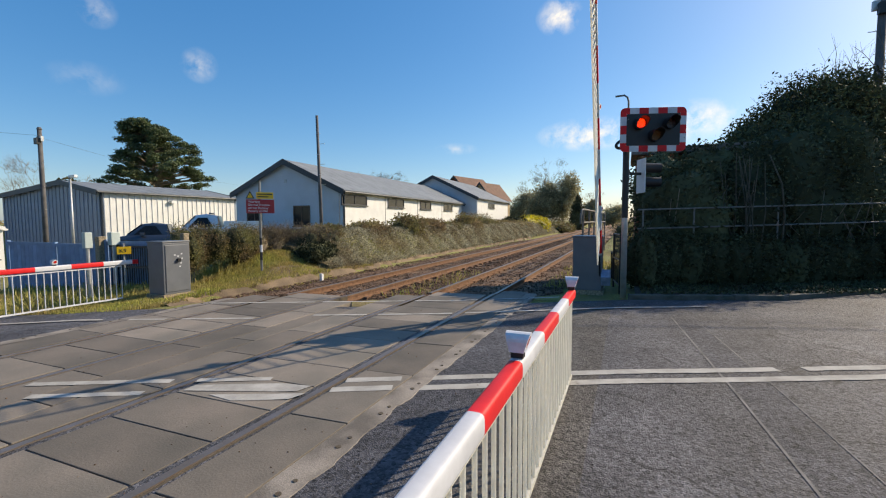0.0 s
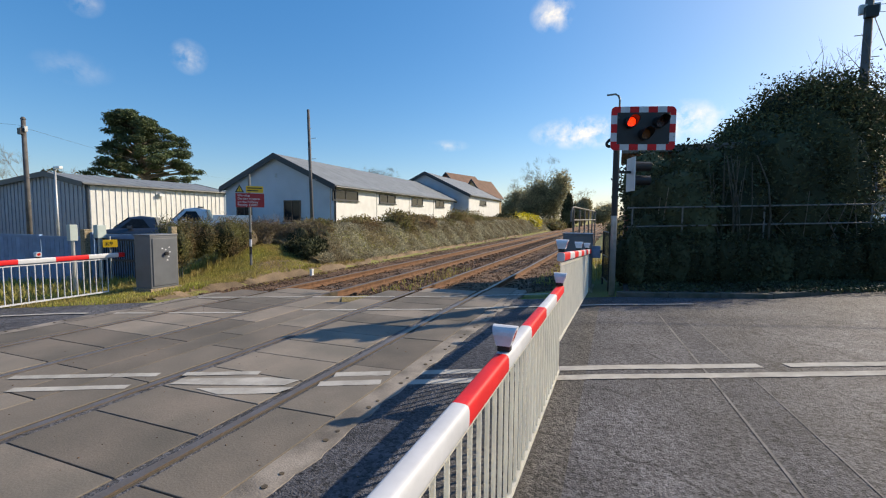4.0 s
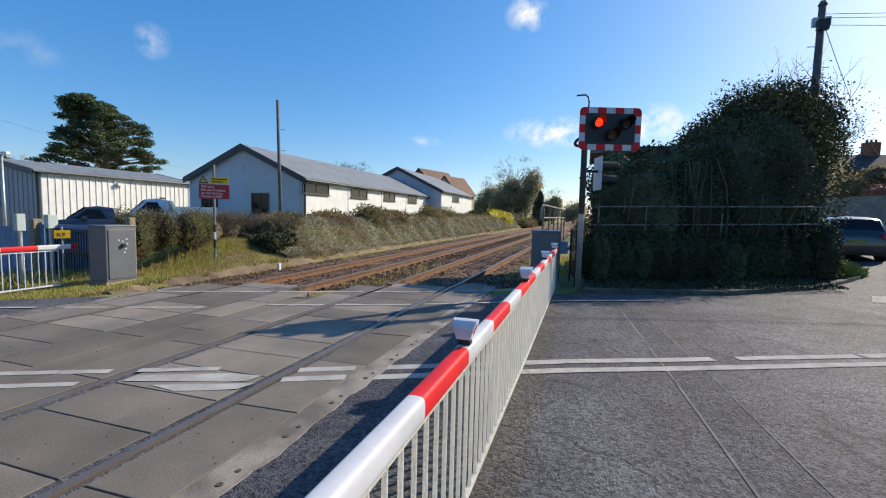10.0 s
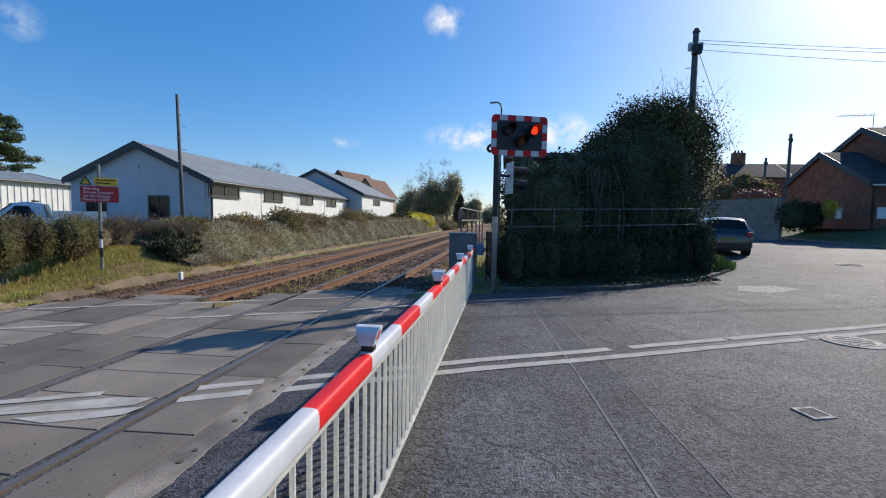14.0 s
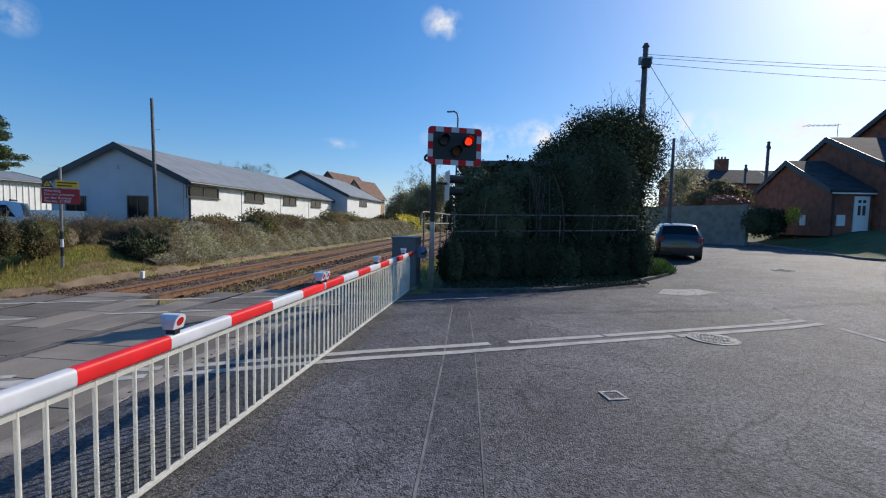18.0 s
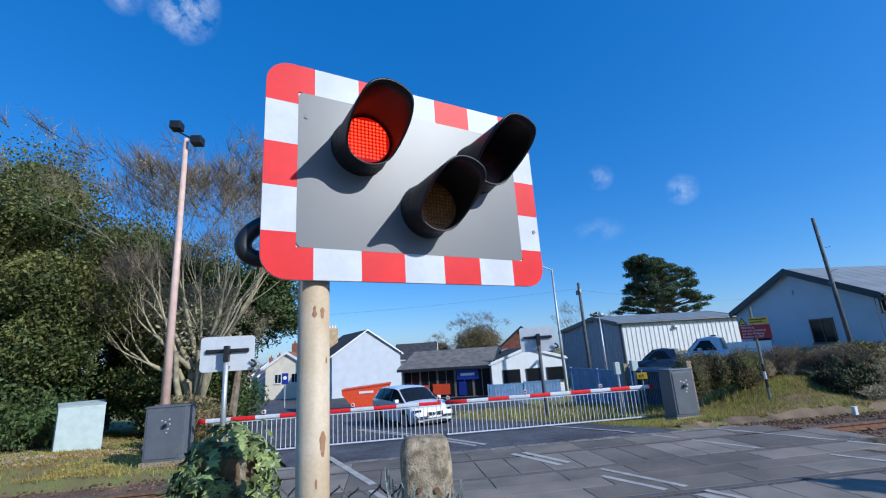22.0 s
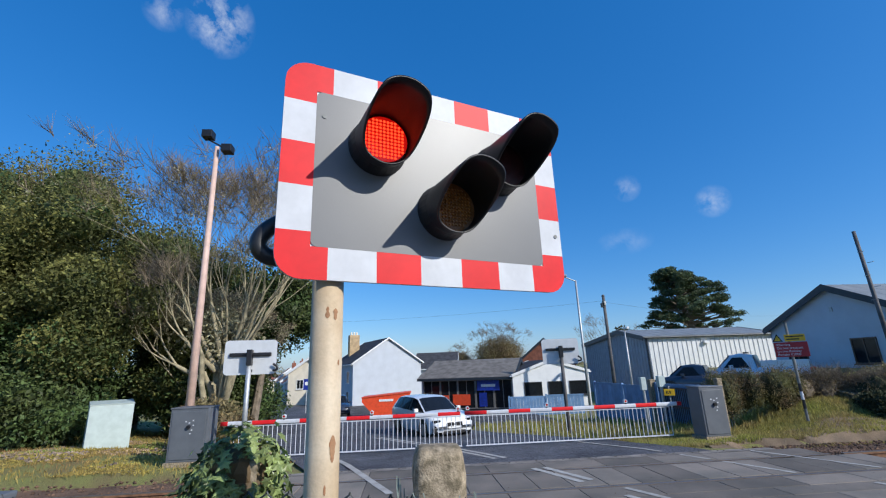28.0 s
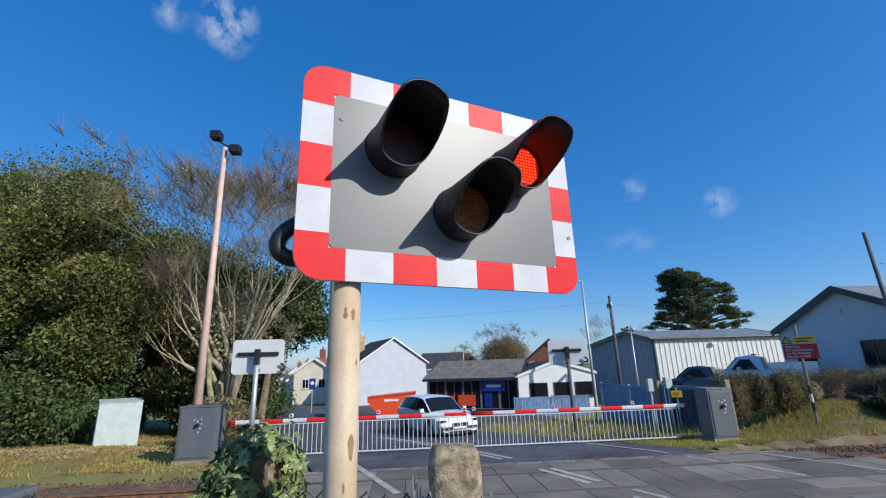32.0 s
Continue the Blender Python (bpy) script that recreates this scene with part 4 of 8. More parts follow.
for x in RAILS:
    z = gz(x) + 0.012
    bm = bmesh.new()
    rail_profile(bm, x, deck_lo(x), deck_hi(x), z + 0.002, True)
    part("rail_head", bm, RAIL_TOP, deck, "worn steel rail head")
    bm = bmesh.new()
    inner = -1 if x in (RAILS[0], RAILS[2]) else 1
    for side, far, low in ((inner, 0.112, 0.03), (-inner, 0.083, 0.01)):
        a, b = sorted((x + side * 0.037, x + side * far))
        box(bm, a, b, deck_lo(x), deck_hi(x), z - 0.1, z - low)
    part("rubber_strip", bm, RUBBER, deck, "dirt-filled black flangeway strip")

stones("grit", 700, -8.2, -1.0, -3.5, 9.5, 0.007, BALLAST, lambda x, y: gz(x) + 0.014 if deck_lo(x) < y < deck_hi(x) else gz(x) - 0.5, "scattered grit on the crossing panels", 8)
stones("grit", 600, -0.2, 7.0, -1.5, 11.0, 0.005, SCAR, lambda x, y: gz(x) + 0.003, "loose chippings on the asphalt", 9)
# ---- markings ----


def dash(u, xs, w=0.125):
    for x0, x1 in xs:
        lift = 0.011 if x0 < -1.9 and x1 > -8.3 else 0.001
        stroke(x0, u + SKEW * x0, x1, u + SKEW * x1, w, lift + 0.006)


CU = 4.5
dash(CU + 0.14, [(-1.85, -1.0), (-0.98, 1.45), (1.7, 3.0), (3.04, 4.7), (4.72, 6.5)])
dash(CU - 0.14, [(-1.85, -0.4), (-0.38, 2.2), (2.22, 4.0), (4.05, 6.65)])
dash(CU + 0.12, [(-2.55, -2.0)])
dash(CU - 0.14, [(-2.55, -2.0), (-7.2, -6.0)])
dash(CU - 0.14, [(-16, -8.4)])
dash(CU + 0.1, [(-16, -8.4), (-7.2, -6.1)])
dash(ROAD_OUT - 0.48, [(-2.52, 1.3), (-3.92, -2.75), (-4.95, -4.11)], 0.09)
dash(ROAD_OUT - 0.68, [(-6.9, -5.75), (-7.7, -7.12), (-11.5, -8.15)], 0.09)
dash(ROAD_OUT + 0.9, [(-3.9, -2.75), (-2.52, -1.2), (-5.6, -4.11), (-7.7, -5.76)], 0.09)
dash(ROAD_IN + 0.45, [(-2.56, -1.2), (-4.05, -2.9), (-5.65, -4.4)], 0.1)
pts = []
for i in range(15):
    f = i / 14
    p = Vector((-1.25, 0.48)).lerp(Vector((-0.45, 1.02)), f).lerp(Vector((-0.45, 1.02)).lerp(Vector((0.3, 1.0)), f), f)
    pts.append(p)
for i in range(9):
    a = radians(90 - 80 * i / 8)
    pts.append(Vector((0.3 + 0.42 * math.cos(a) * 0.9, 0.58 + 0.42 * math.sin(a))))
left_, right_ = [], []
for i, p in enumerate(pts):
    d = (pts[min(i + 1, len(pts) - 1)] - pts[max(i - 1, 0)]).normalized()
    n = Vector((-d.y, d.x)) * 0.055
    left_.append(tuple(p + n))
    right_.append(tuple(p - n))
sheet("road_marking", left_ + right_[::-1], LINE, 0.011, "curved worn white edge line by the barrier", "road marking")
for outline in ([(-3.88, 2.93), (-3.5, 3.11), (-3.08, 3.29), (-2.77, 3.32), (-2.82, 3.16), (-3.3, 2.99), (-3.86, 2.79)], [(-3.54, 2.81), (-3.1, 3.0), (-2.7, 3.15), (-2.75, 2.99), (-3.23, 2.78)]):
    sheet("road_marking", outline, LINE, 0.017, "worn white painted patch on the crossing panels", "road marking")
for x0, y0, x1, y1 in ((-3.97, 3.04, -3.32, 3.335), (-5.5, 2.33, -4.62, 2.74), (-4.6, 2.75, -4.2, 2.93), (-5.1, 2.15, -4.15, 2.61)):
    stroke(x0, y0, x1, y1, 0.1, 0.017)

stroke(6.66, 6.8, 6.9, 4.9, 0.1)
stroke(6.03, 7.32, 6.32, 7.45, 0.1)
stroke(-9.38, -2.69, -5.94, -1.33, 0.13, 0.019)
# trench scars, repair patches and iron covers in the asphalt
for x0, y0, x1, y1, w in ((1.16, 0.6, 0.92, 4.4, 0.02), (0.92, 4.4, 0.68, 7.6, 0.022), (1.55, 1.2, 1.28, 4.66, 0.012), (1.28, 4.66, 1.02, 7.3, 0.014)):
    sheet("trench_scar", [(x0, y0), (x0 + w, y0), (x1 + w, y1), (x1, y1)], SCAR_PALE, 0.004, "sealed trench line in the asphalt", "road patch")
sheet("road_patch", [(1.18, 0.6), (1.58, 0.6), (1.04, 7.5), (0.7, 7.5)], ASPHALT_PATCH, 0.002, "slightly darker trench repair in the asphalt", "road patch")
sheet("road_patch", [(-1.78, -2.35), (-0.2, -2.4), (-0.2, 8.6), (-1.78, 8.2)], ASPHALT_OLD, 0.002, "older brownish asphalt strip beside the crossing panels", "road patch")


edge = [(-0.98 + 0.09 * noise.noise((k * 0.31, 2, 5)) + 0.04 * noise.noise((k * 1.1, 7, 1)), -2.2 + 0.16 * k) for k in range(66)]
sheet("road_patch", [(-1.775, -2.2)] + edge + [(-1.775, edge[-1][1])], ASPHALT_PATCH, 0.004, "smooth dark asphalt infill along the edge beam", "road patch")


sheet("forecourt", [skew(-75, 8.5), skew(-19.5, 8.5), (-20.5, 6.4), (-30, 7.0), (-45, 2.5)], ASPHALT_OLD, 0.004, "worn asphalt forecourt before the shop", "forecourt")


def cover(x, y, w, d, rz, label, round_=False):
    ob = thing("manhole_cover", label, "manhole cover", (x, y, gz(x) + 0.004), rz)
    if round_:
        part("frame", tubem((0, 0, -0.03), (0, 0, 0.004), w / 2 + 0.08, n=28), PALE_PATCH, ob, "pale worn surround")
        part("lid", tubem((0, 0, -0.02), (0, 0, 0.009), w / 2, n=28), IRON, ob, "round iron lid")
        bm = bmesh.new()
        for i in range(-3, 4):
            for j in range(-3, 4):
                if i * i + j * j < 11:
                    box(bm, i * w / 8 - 0.018, i * w / 8 + 0.018, j * w / 8 - 0.018, j * w / 8 + 0.018, 0.008, 0.014)
        tagged(part("tread_pattern", bm, PALE_PATCH, ob), kind="stuff")
    else:
        for x0, x1, y0, y1 in ((-w / 2 - 0.03, w / 2 + 0.03, d / 2, d / 2 + 0.03), (-w / 2 - 0.03, w / 2 + 0.03, -d / 2 - 0.03, -d / 2), (-w / 2 - 0.03, -w / 2, -d / 2, d / 2), (w / 2, w / 2 + 0.03, -d / 2, d / 2)):
            part("frame_side", boxm(x0, x1, y0, y1, -0.03, 0.006), PALE_PATCH, ob, "pale worn surround")
        part("lid", boxm(-w / 2, w / 2, -d / 2, d / 2, -0.03, 0.002), ASPHALT_PATCH, ob, "dark iron lid")


cover(2.607, 3.715, 0.14, 0.14, 17, "small square iron cover in the asphalt")
cover(4.5, 6.0, 0.5, 0.5, 25, "round iron manhole cover with a pale surround", True)
sheet("road_patch", [(5.1, 9.9), (5.7, 9.75), (6.5, 10.2), (6.3, 10.75), (5.5, 10.7)], PALE_PATCH, 0.005, "pale broken concrete patch near the kerb", "road patch")
cover(10.4, 14.4, 0.55, 0.5, 10, "worn round iron manhole cover in the side road", True)


def kerb(pts, w, h, label, stone=STRIP):
    ob = thing("kerb", label, "kerb", kind="structure")
    for i in range(len(pts) - 1):
        a, b = Vector(pts[i]), Vector(pts[i + 1])
        n = max(1, round((b - a).length / 0.9))
        for k in range(n):
            p, q = a.lerp(b, k / n), a.lerp(b, (k + 1) / n)
            d = (q - p)
            L = d.length
            m = Matrix.Translation((p.x, p.y, gz((p.x + q.x) / 2))) @ Matrix.Rotation(math.atan2(d.y, d.x), 4, "Z")
            part("kerb_stone", boxm(0.005, L - 0.005, 0, w, -0.1, h, m=m, bevel=0.012), stone, ob)


kerb([(0.1, 9.0), (2.8, 9.75), (5.0, 11.4), (6.6, 13.4), (6.85, 15.5), (7.2, 18.0), (8.4, 22.6), (12.2, 30)], 0.13, 0.09, "kerb stones round the corner, darkened for dirt and hedge shade", stone=KERB_DARK)
kerb([(27, 62), (23.4, 50), (19.1, 32.6), (17.2, 24.4), (15.8, 19), (16.3, 17.6), (18.2, 17.0), (30, 21.5), (60, 34)], 0.13, 0.1, "pale concrete kerb stones of the side road")
sheet("verge", [(0.2, 9.15), (2.75, 9.9), (4.9, 11.5), (6.45, 13.5), (6.7, 15.6), (7.05, 18.1), (8.25, 22.7), (3, 22.7), (0.2, 14)], SOIL, 0.07, "bare earth verge under the hedge", "verge")


LAWN_Y, LAWN_X = (17.0, 17.6, 19, 24.4, 32.6, 50, 62), (18.3, 16.45, 15.95, 17.35, 19.25, 23.55, 27.1)


def lawn_z(x, y):
    edge = lerp(y, LAWN_Y, LAWN_X)
    return gz(x) + 0.07 + 1.0 * smooth01(min((x - edge) / 4.2, (y - 17.0 - 0.38 * max(0, x - 18)) / 7))


xs_, ys_ = np.linspace(0, 1, 46) ** 1.6, np.linspace(17.1, 62, 56)
me = bpy.data.meshes.new("lawn")
lv = []
for y in ys_:
    edge = lerp(y, LAWN_Y, LAWN_X) + 0.12
    right = max(edge + 1, min(62, 18.2 + (y - 17.0) / 0.38))
    for f in xs_:
        xx = edge + (right - edge) * f
        lv.append((xx, y, lawn_z(xx, y)))
w_ = len(xs_)
me.from_pydata(lv, [], [(j * w_ + i, j * w_ + i + 1, (j + 1) * w_ + i + 1, (j + 1) * w_ + i) for j in range(len(ys_) - 1) for i in range(w_ - 1)])
me.materials.append(LAWN)
me.shade_smooth()
tagged(new("lawn", me), "mown green lawn rising to the brick house", "lawn", kind="structure")

# ---- foliage ----


def leaves(name, blobs, n, size, material, parent, seed, shell=0.5, flat=0.0, label="", longer=1.3, jitter=0.12):
    """Many small leaf quads spread near the skin of several ellipsoids."""
    rng = np.random.default_rng(seed)
    vol = np.array([b[3] * b[4] * b[5] for b in blobs]) ** (2 / 3)
    pick = rng.choice(len(blobs), n, p=vol / vol.sum())
    B = np.array(blobs, float)[pick]
    d = rng.normal(size=(n, 3))
    d /= np.linalg.norm(d, axis=1)[:, None]
    rad = 1 - shell * rng.uniform(0, 1, n) ** 1.5 + rng.normal(0, jitter, n)
    c = B[:, :3] + d * B[:, 3:6] * rad[:, None]
    ax = rng.normal(size=(n, 3)) + d * 0.6
    ax[:, 2] *= 1 - flat
    ax /= np.linalg.norm(ax, axis=1)[:, None]
    bx = np.cross(ax, rng.normal(size=(n, 3)))
    bx /= np.linalg.norm(bx, axis=1)[:, None]
    s = size * rng.uniform(0.55, 1.35, n)[:, None]
    a, b = ax * s * longer, bx * s * 0.6
    V = np.empty((n, 4, 3))
    V[:, 0], V[:, 1], V[:, 2], V[:, 3] = c - a, c + b, c + a, c - b
    me = bpy.data.meshes.new(name)
    me.vertices.add(4 * n)
    me.vertices.foreach_set("co", V.ravel())
    me.loops.add(4 * n)
    me.loops.foreach_set("vertex_index", np.arange(4 * n))
    me.polygons.add(n)
    me.polygons.foreach_set("loop_start", np.arange(0, 4 * n, 4))
    me.update()
    me.materials.append(material)
    return part(name, me, None, parent, label)


def core(blobs, parent, material, k=0.8):
    """A crown's inner mass; darker materials put the inner shade into its colour."""
    bm = bmesh.new()
    for b in blobs:
        r = bmesh.ops.create_icosphere(bm, subdivisions=3, radius=1)
        for v in r["verts"]:
            f = k * (1 + 0.25 * noise.noise(v.co * 2.2 + Vector(b[:3])))
            v.co = Vector((b[0] + v.co.x * b[3] * f, b[1] + v.co.y * b[4] * f, b[2] + v.co.z * b[5] * f))
    return part("inner_growth", bm, material, parent)


def branch(bm, p, d, length, r, depth, rng, tips, spread=0.5, n=6, up=0.12):
    segs = 3
    for _ in range(segs):
        d2 = (d + Vector((rng.uniform(-1, 1), rng.uniform(-1, 1), rng.uniform(-0.6, 1))) * 0.14 + Vector((0, 0, up * 0.3))).normalized()
        q = p + d2 * length / segs
        tube(bm, p, q, r, r * 0.84, n, caps=False)
        p, d, r = q, d2, r * 0.84
    if depth == 0:
        tips.append(p)
        return
    for k in range(rng.choice((2, 3, 3))):
        v = Vector((rng.uniform(-1, 1), rng.uniform(-1, 1), rng.uniform(-0.5, 0.9)))
        branch(bm, p, (d + v * spread * 1.5).normalized(), length * rng.uniform(0.62, 0.85), r * rng.uniform(0.55, 0.75), depth - 1, rng, tips, spread, max(3, n - 1), up)


def spray(bm, p, d, length, r, rng, fork=3):
    """A fine twig that forks once, leaning on from its bough."""
    q = p + d * length * 0.5
    tube(bm, p, q, r, r * 0.7, 3, caps=False)
    for _ in range(fork):
        e = (d + Vector((rng.uniform(-1, 1), rng.uniform(-1, 1), rng.uniform(-0.5, 0.9))) * 0.55).normalized()
        m = q - d * length * 0.5 * rng.uniform(0, 0.7)
        tube(bm, m, m + e * length * rng.uniform(0.4, 0.8), r * 0.6, r * 0.25, 3, caps=False)


def bare_tree(name, at, h, r, label, seed, stems=1, depth=4, material=BARK, spread=0.5, category="tree", lean=0.1, twigs=0):
    rng = random.Random(seed)
    ob = thing(name, label, category, at, group="trees")
    tips = []
    for s in range(stems):
        bm = bmesh.new()
        d = Vector((rng.uniform(-lean, lean) * (1 + stems / 2), rng.uniform(-lean, lean) * (1 + stems / 2), 1)).normalized()
        branch(bm, Vector((rng.uniform(-0.3, 0.3) * (stems > 1), rng.uniform(-0.3, 0.3) * (stems > 1), -0.2)), d, h * 0.36, r, depth, rng, tips, spread, 8)
        part("trunk" if s == 0 else "stem", bm, material, ob, smooth=True)
    if twigs:
        bm = bmesh.new()
        for t in tips:
            for _ in range(twigs):
                d = Vector((t.x / h + rng.uniform(-0.6, 0.6), t.y / h + rng.uniform(-0.6, 0.6), rng.uniform(0.1, 1))).normalized()
                spray(bm, t, d, h * rng.uniform(0.07, 0.12), 0.0011 * h, rng)
        tagged(part("fine_growth", bm, TWIG, ob), kind="stuff")
    return ob, tips


def bush(name, at, blobs, n, size, material, label, seed, corek=0.8, core_mat=None, category="bush", shell=0.45, kind="", flat=0.0, longer=1.3, jitter=0.08):
    ob = thing(name, label, category, at, kind=kind)
    if corek:
        core(blobs, ob, core_mat or material, corek)
    leaves("foliage", blobs, n, size, material, ob, seed, shell, flat, longer=longer, jitter=jitter)
    return ob


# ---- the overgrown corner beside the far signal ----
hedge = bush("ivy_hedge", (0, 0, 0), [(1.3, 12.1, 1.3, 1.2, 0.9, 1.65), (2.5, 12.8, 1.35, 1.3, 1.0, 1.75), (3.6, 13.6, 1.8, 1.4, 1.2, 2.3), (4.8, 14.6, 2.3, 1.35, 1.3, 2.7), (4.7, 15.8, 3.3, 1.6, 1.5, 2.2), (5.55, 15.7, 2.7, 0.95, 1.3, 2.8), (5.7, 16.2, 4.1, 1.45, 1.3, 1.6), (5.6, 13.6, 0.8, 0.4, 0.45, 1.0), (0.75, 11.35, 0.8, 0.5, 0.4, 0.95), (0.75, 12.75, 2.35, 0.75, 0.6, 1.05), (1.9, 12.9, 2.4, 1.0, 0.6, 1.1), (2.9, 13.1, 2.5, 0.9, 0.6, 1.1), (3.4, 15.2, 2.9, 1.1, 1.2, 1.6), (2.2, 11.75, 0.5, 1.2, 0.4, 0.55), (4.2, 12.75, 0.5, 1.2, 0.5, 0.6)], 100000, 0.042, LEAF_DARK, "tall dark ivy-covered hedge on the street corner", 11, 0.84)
leaves("straggling_foliage", [(6.75, 15.4, 4.6, 0.9, 0.8, 0.9), (7.0, 15.6, 3.6, 0.7, 0.8, 1.2), (6.2, 15.8, 5.4, 1.0, 0.8, 0.6), (4.6, 15.4, 5.2, 1.2, 0.9, 0.5)], 1100, 0.03, LEAF_SUNLIT, hedge, 14, 1.0, jitter=0.1)
# paler leaves paint the sunlit upper rim of the hedge
leaves("top_foliage", [(4.7, 15.4, 3.5, 1.6, 1.5, 2.1), (3.4, 14.6, 2.9, 1.2, 1.2, 1.6), (5.7, 16.1, 4.2, 1.5, 1.3, 1.6), (5.0, 14.4, 2.4, 1.6, 1.4, 2.7)], 24000, 0.034, LEAF_SUNLIT, hedge, 12, 0.2, jitter=0.06)
rngt = random.Random(5)
for i in range(46):
    bm = bmesh.new()
    x = rngt.uniform(3.6, 7.0)
    top = 4.3 + 1.2 * math.exp(-((x - 5.8) / 1.3) ** 2)
    p = Vector((x, 15.8 + rngt.uniform(-0.8, 0.8), top + rngt.uniform(-0.4, 0.2)))
    d = Vector((rngt.uniform(-0.6, 0.6), rngt.uniform(-0.4, 0.4), 1)).normalized()
    branch(bm, p, d, rngt.uniform(0.35, 0.7), 0.01, 1, rngt, [], 0.5, 4)
    part("shoot", bm, TWIG, hedge)
for i in range(34):
    bm = bmesh.new()
    x = rngt.uniform(0.8, 5.6)
    yb = 10.85 + 0.44 * x
    p = Vector((x, yb, 0.05))
    chain(bm, [p, p + Vector((rngt.uniform(-0.2, 0.2), rngt.uniform(0, 0.2), 1.0)), p + Vector((rngt.uniform(-0.5, 0.5), rngt.uniform(0, 0.4), rngt.uniform(1.6, 2.4)))], 0.014, 5, 0.8)
    part("stem", bm, BARK, hedge)
for i in range(15):
    bm = bmesh.new()
    p = Vector((rngt.gauss(2.45, 0.32), 11.75 + rngt.uniform(-0.1, 0.15), 0.6))
    q = p + Vector((rngt.uniform(-0.45, 0.45), rngt.uniform(-0.15, 0.1), rngt.uniform(1.6, 2.45)))
    chain(bm, [p, p.lerp(q, 0.5) + Vector((rngt.uniform(-0.1, 0.1), 0, 0)), q], 0.014, 5, 0.8)
    part("stem", bm, STEM_GREY, hedge, "pale grey bare stem")
bm = bmesh.new()
chain(bm, [Vector(p) for p in ((3.24, 11.95, 0.8), (3.26, 11.9, 1.6), (3.16, 11.8, 2.3), (2.9, 11.75, 2.95))], 0.022, 6, 0.85)
part("stem", bm, STEM_GREY, hedge, "pale grey bare stem")
gate = thing("trackside_gate", "narrow black framed mesh gate beside the signal post", "gate")
ga, gb = Vector((-0.09, 10.02, 0)), Vector((-0.24, 10.95, 0))
for p in (ga, gb):
    part("gate_post", tubem(p + Vector((0, 0, -0.1)), p + Vector((0, 0, 1.23)), 0.022, n=8), BLACK, gate)
for z in (0.12, 0.66, 1.21):
    part("gate_rail", tubem(ga + Vector((0, 0, z)), gb + Vector((0, 0, z)), 0.016, n=8), BLACK, gate)
for k in range(1, 9):
    p = ga.lerp(gb, k / 9)
    part("gate_bar", tubem(p + Vector((0, 0, 0.12)), p + Vector((0, 0, 1.21)), 0.006, n=6), BLACK, gate)
hut = thing("relay_hut", "flat-roofed dark brick hut buried in the hedge", "hut", (0.25, 13.25, 0))
part("masonry", boxm(0, 3.6, 0, 2.4, 0, 3.3), BRICK_M, hut)
part("roof", boxm(-0.15, 3.75, -0.15, 2.55, 3.3, 3.47, bevel=0.02), SLATE_PALE, hut)

ob = thing("tube_railing", "weathered brownish two-rail tubular fence before the hedge", "railing")
A, B = Vector((0.25, 10.72, 0)), Vector((5.55, 13.05, 0))
for z in (1.33, 1.755):
    part("rail", tubem(A + Vector((0, 0, z)), B + Vector((0, 0, z + 0.14)), 0.017, n=8), OLD_RAIL, ob)
for f in (0.02, 0.22, 0.55, 0.99):
    p = A.lerp(B, f)
    part("post", tubem(p + Vector((0, 0, 0.0)), p + Vector((0, 0, 1.77 + 0.14 * f)), 0.018, n=8), OLD_RAIL, ob)
low = []
for k in range(17):
    f = k / 16
    p = A.lerp(B, f)
    low.append((p.x + rngt.uniform(-0.1, 0.1), p.y - 0.12 + rngt.uniform(-0.06, 0.06), 0.55, 0.34, 0.24, 0.66 + rngt.uniform(-0.08, 0.05)))
low += [(0.42, 10.45, 0.6, 0.25, 0.3, 0.75), (5.55, 12.75, 0.7, 0.35, 0.4, 0.8)]
bush("ivy_bank", (0, 0, 0), low, 42000, 0.03, LEAF_DARK, "low dark ivy grown through the foot of the railing", 15, 0.86, category="ivy")

# telegraph poles and lines


def pole(at, h, r, label, steps=True, lean=(0, 0), arms=True, material=WOOD_POLE):
    ob = thing("telegraph_pole", label, "telegraph pole", at, group="telegraph poles")
    top = Vector((lean[0], lean[1], h))
    part("shaft", tubem((0, 0, -0.6), top, r, r * 0.72, n=12), material, ob, smooth=True)
    if arms:
        part("cap", tubem(top, top + Vector((0, 0, 0.12)), r * 0.95, r * 0.5, n=12), material, ob)
        part("bracket", boxm(-0.22, 0.22, -0.06, 0.06, h - 0.6, h - 0.35), GALV, ob)
        part("junction_box", boxm(-0.14, 0.14, -0.2, -0.05, h - 0.75, h - 0.45), BLACK, ob)
    if steps:
        for i in range(6):
            z = h * (0.45 + 0.08 * i)
            s = -1 if i % 2 else 1
            part("step_iron", tubem((0, 0, z), (s * (r + 0.16), 0, z), 0.012, n=6), GALV, ob)
    return ob


pole((6.35, 16.0, 0.1), 7.75, 0.13, "tall weathered wooden telegraph pole behind the hedge")
pole((30.7, 52.6, 0.5), 10.7, 0.2, "slim wooden pole behind the garden wall", False)
pole((11.9, 28.2, 0.3), 6.7, 0.12, "dark wooden pole at the bend of the side road", False, arms=False)
pole((31.4, 58.2, 0.5), 8.9, 0.18, "short wooden pole before the far houses", False)
pole((-13.3, 16.8, 0.6), 5.9, 0.085, "slim dark wooden pole on the railway bank", lean=(-0.25, 0.1), arms=False)
pole((-27.4, 12.6, -1.1), 7.3, 0.13, "brown wooden telegraph pole before the grey warehouse")
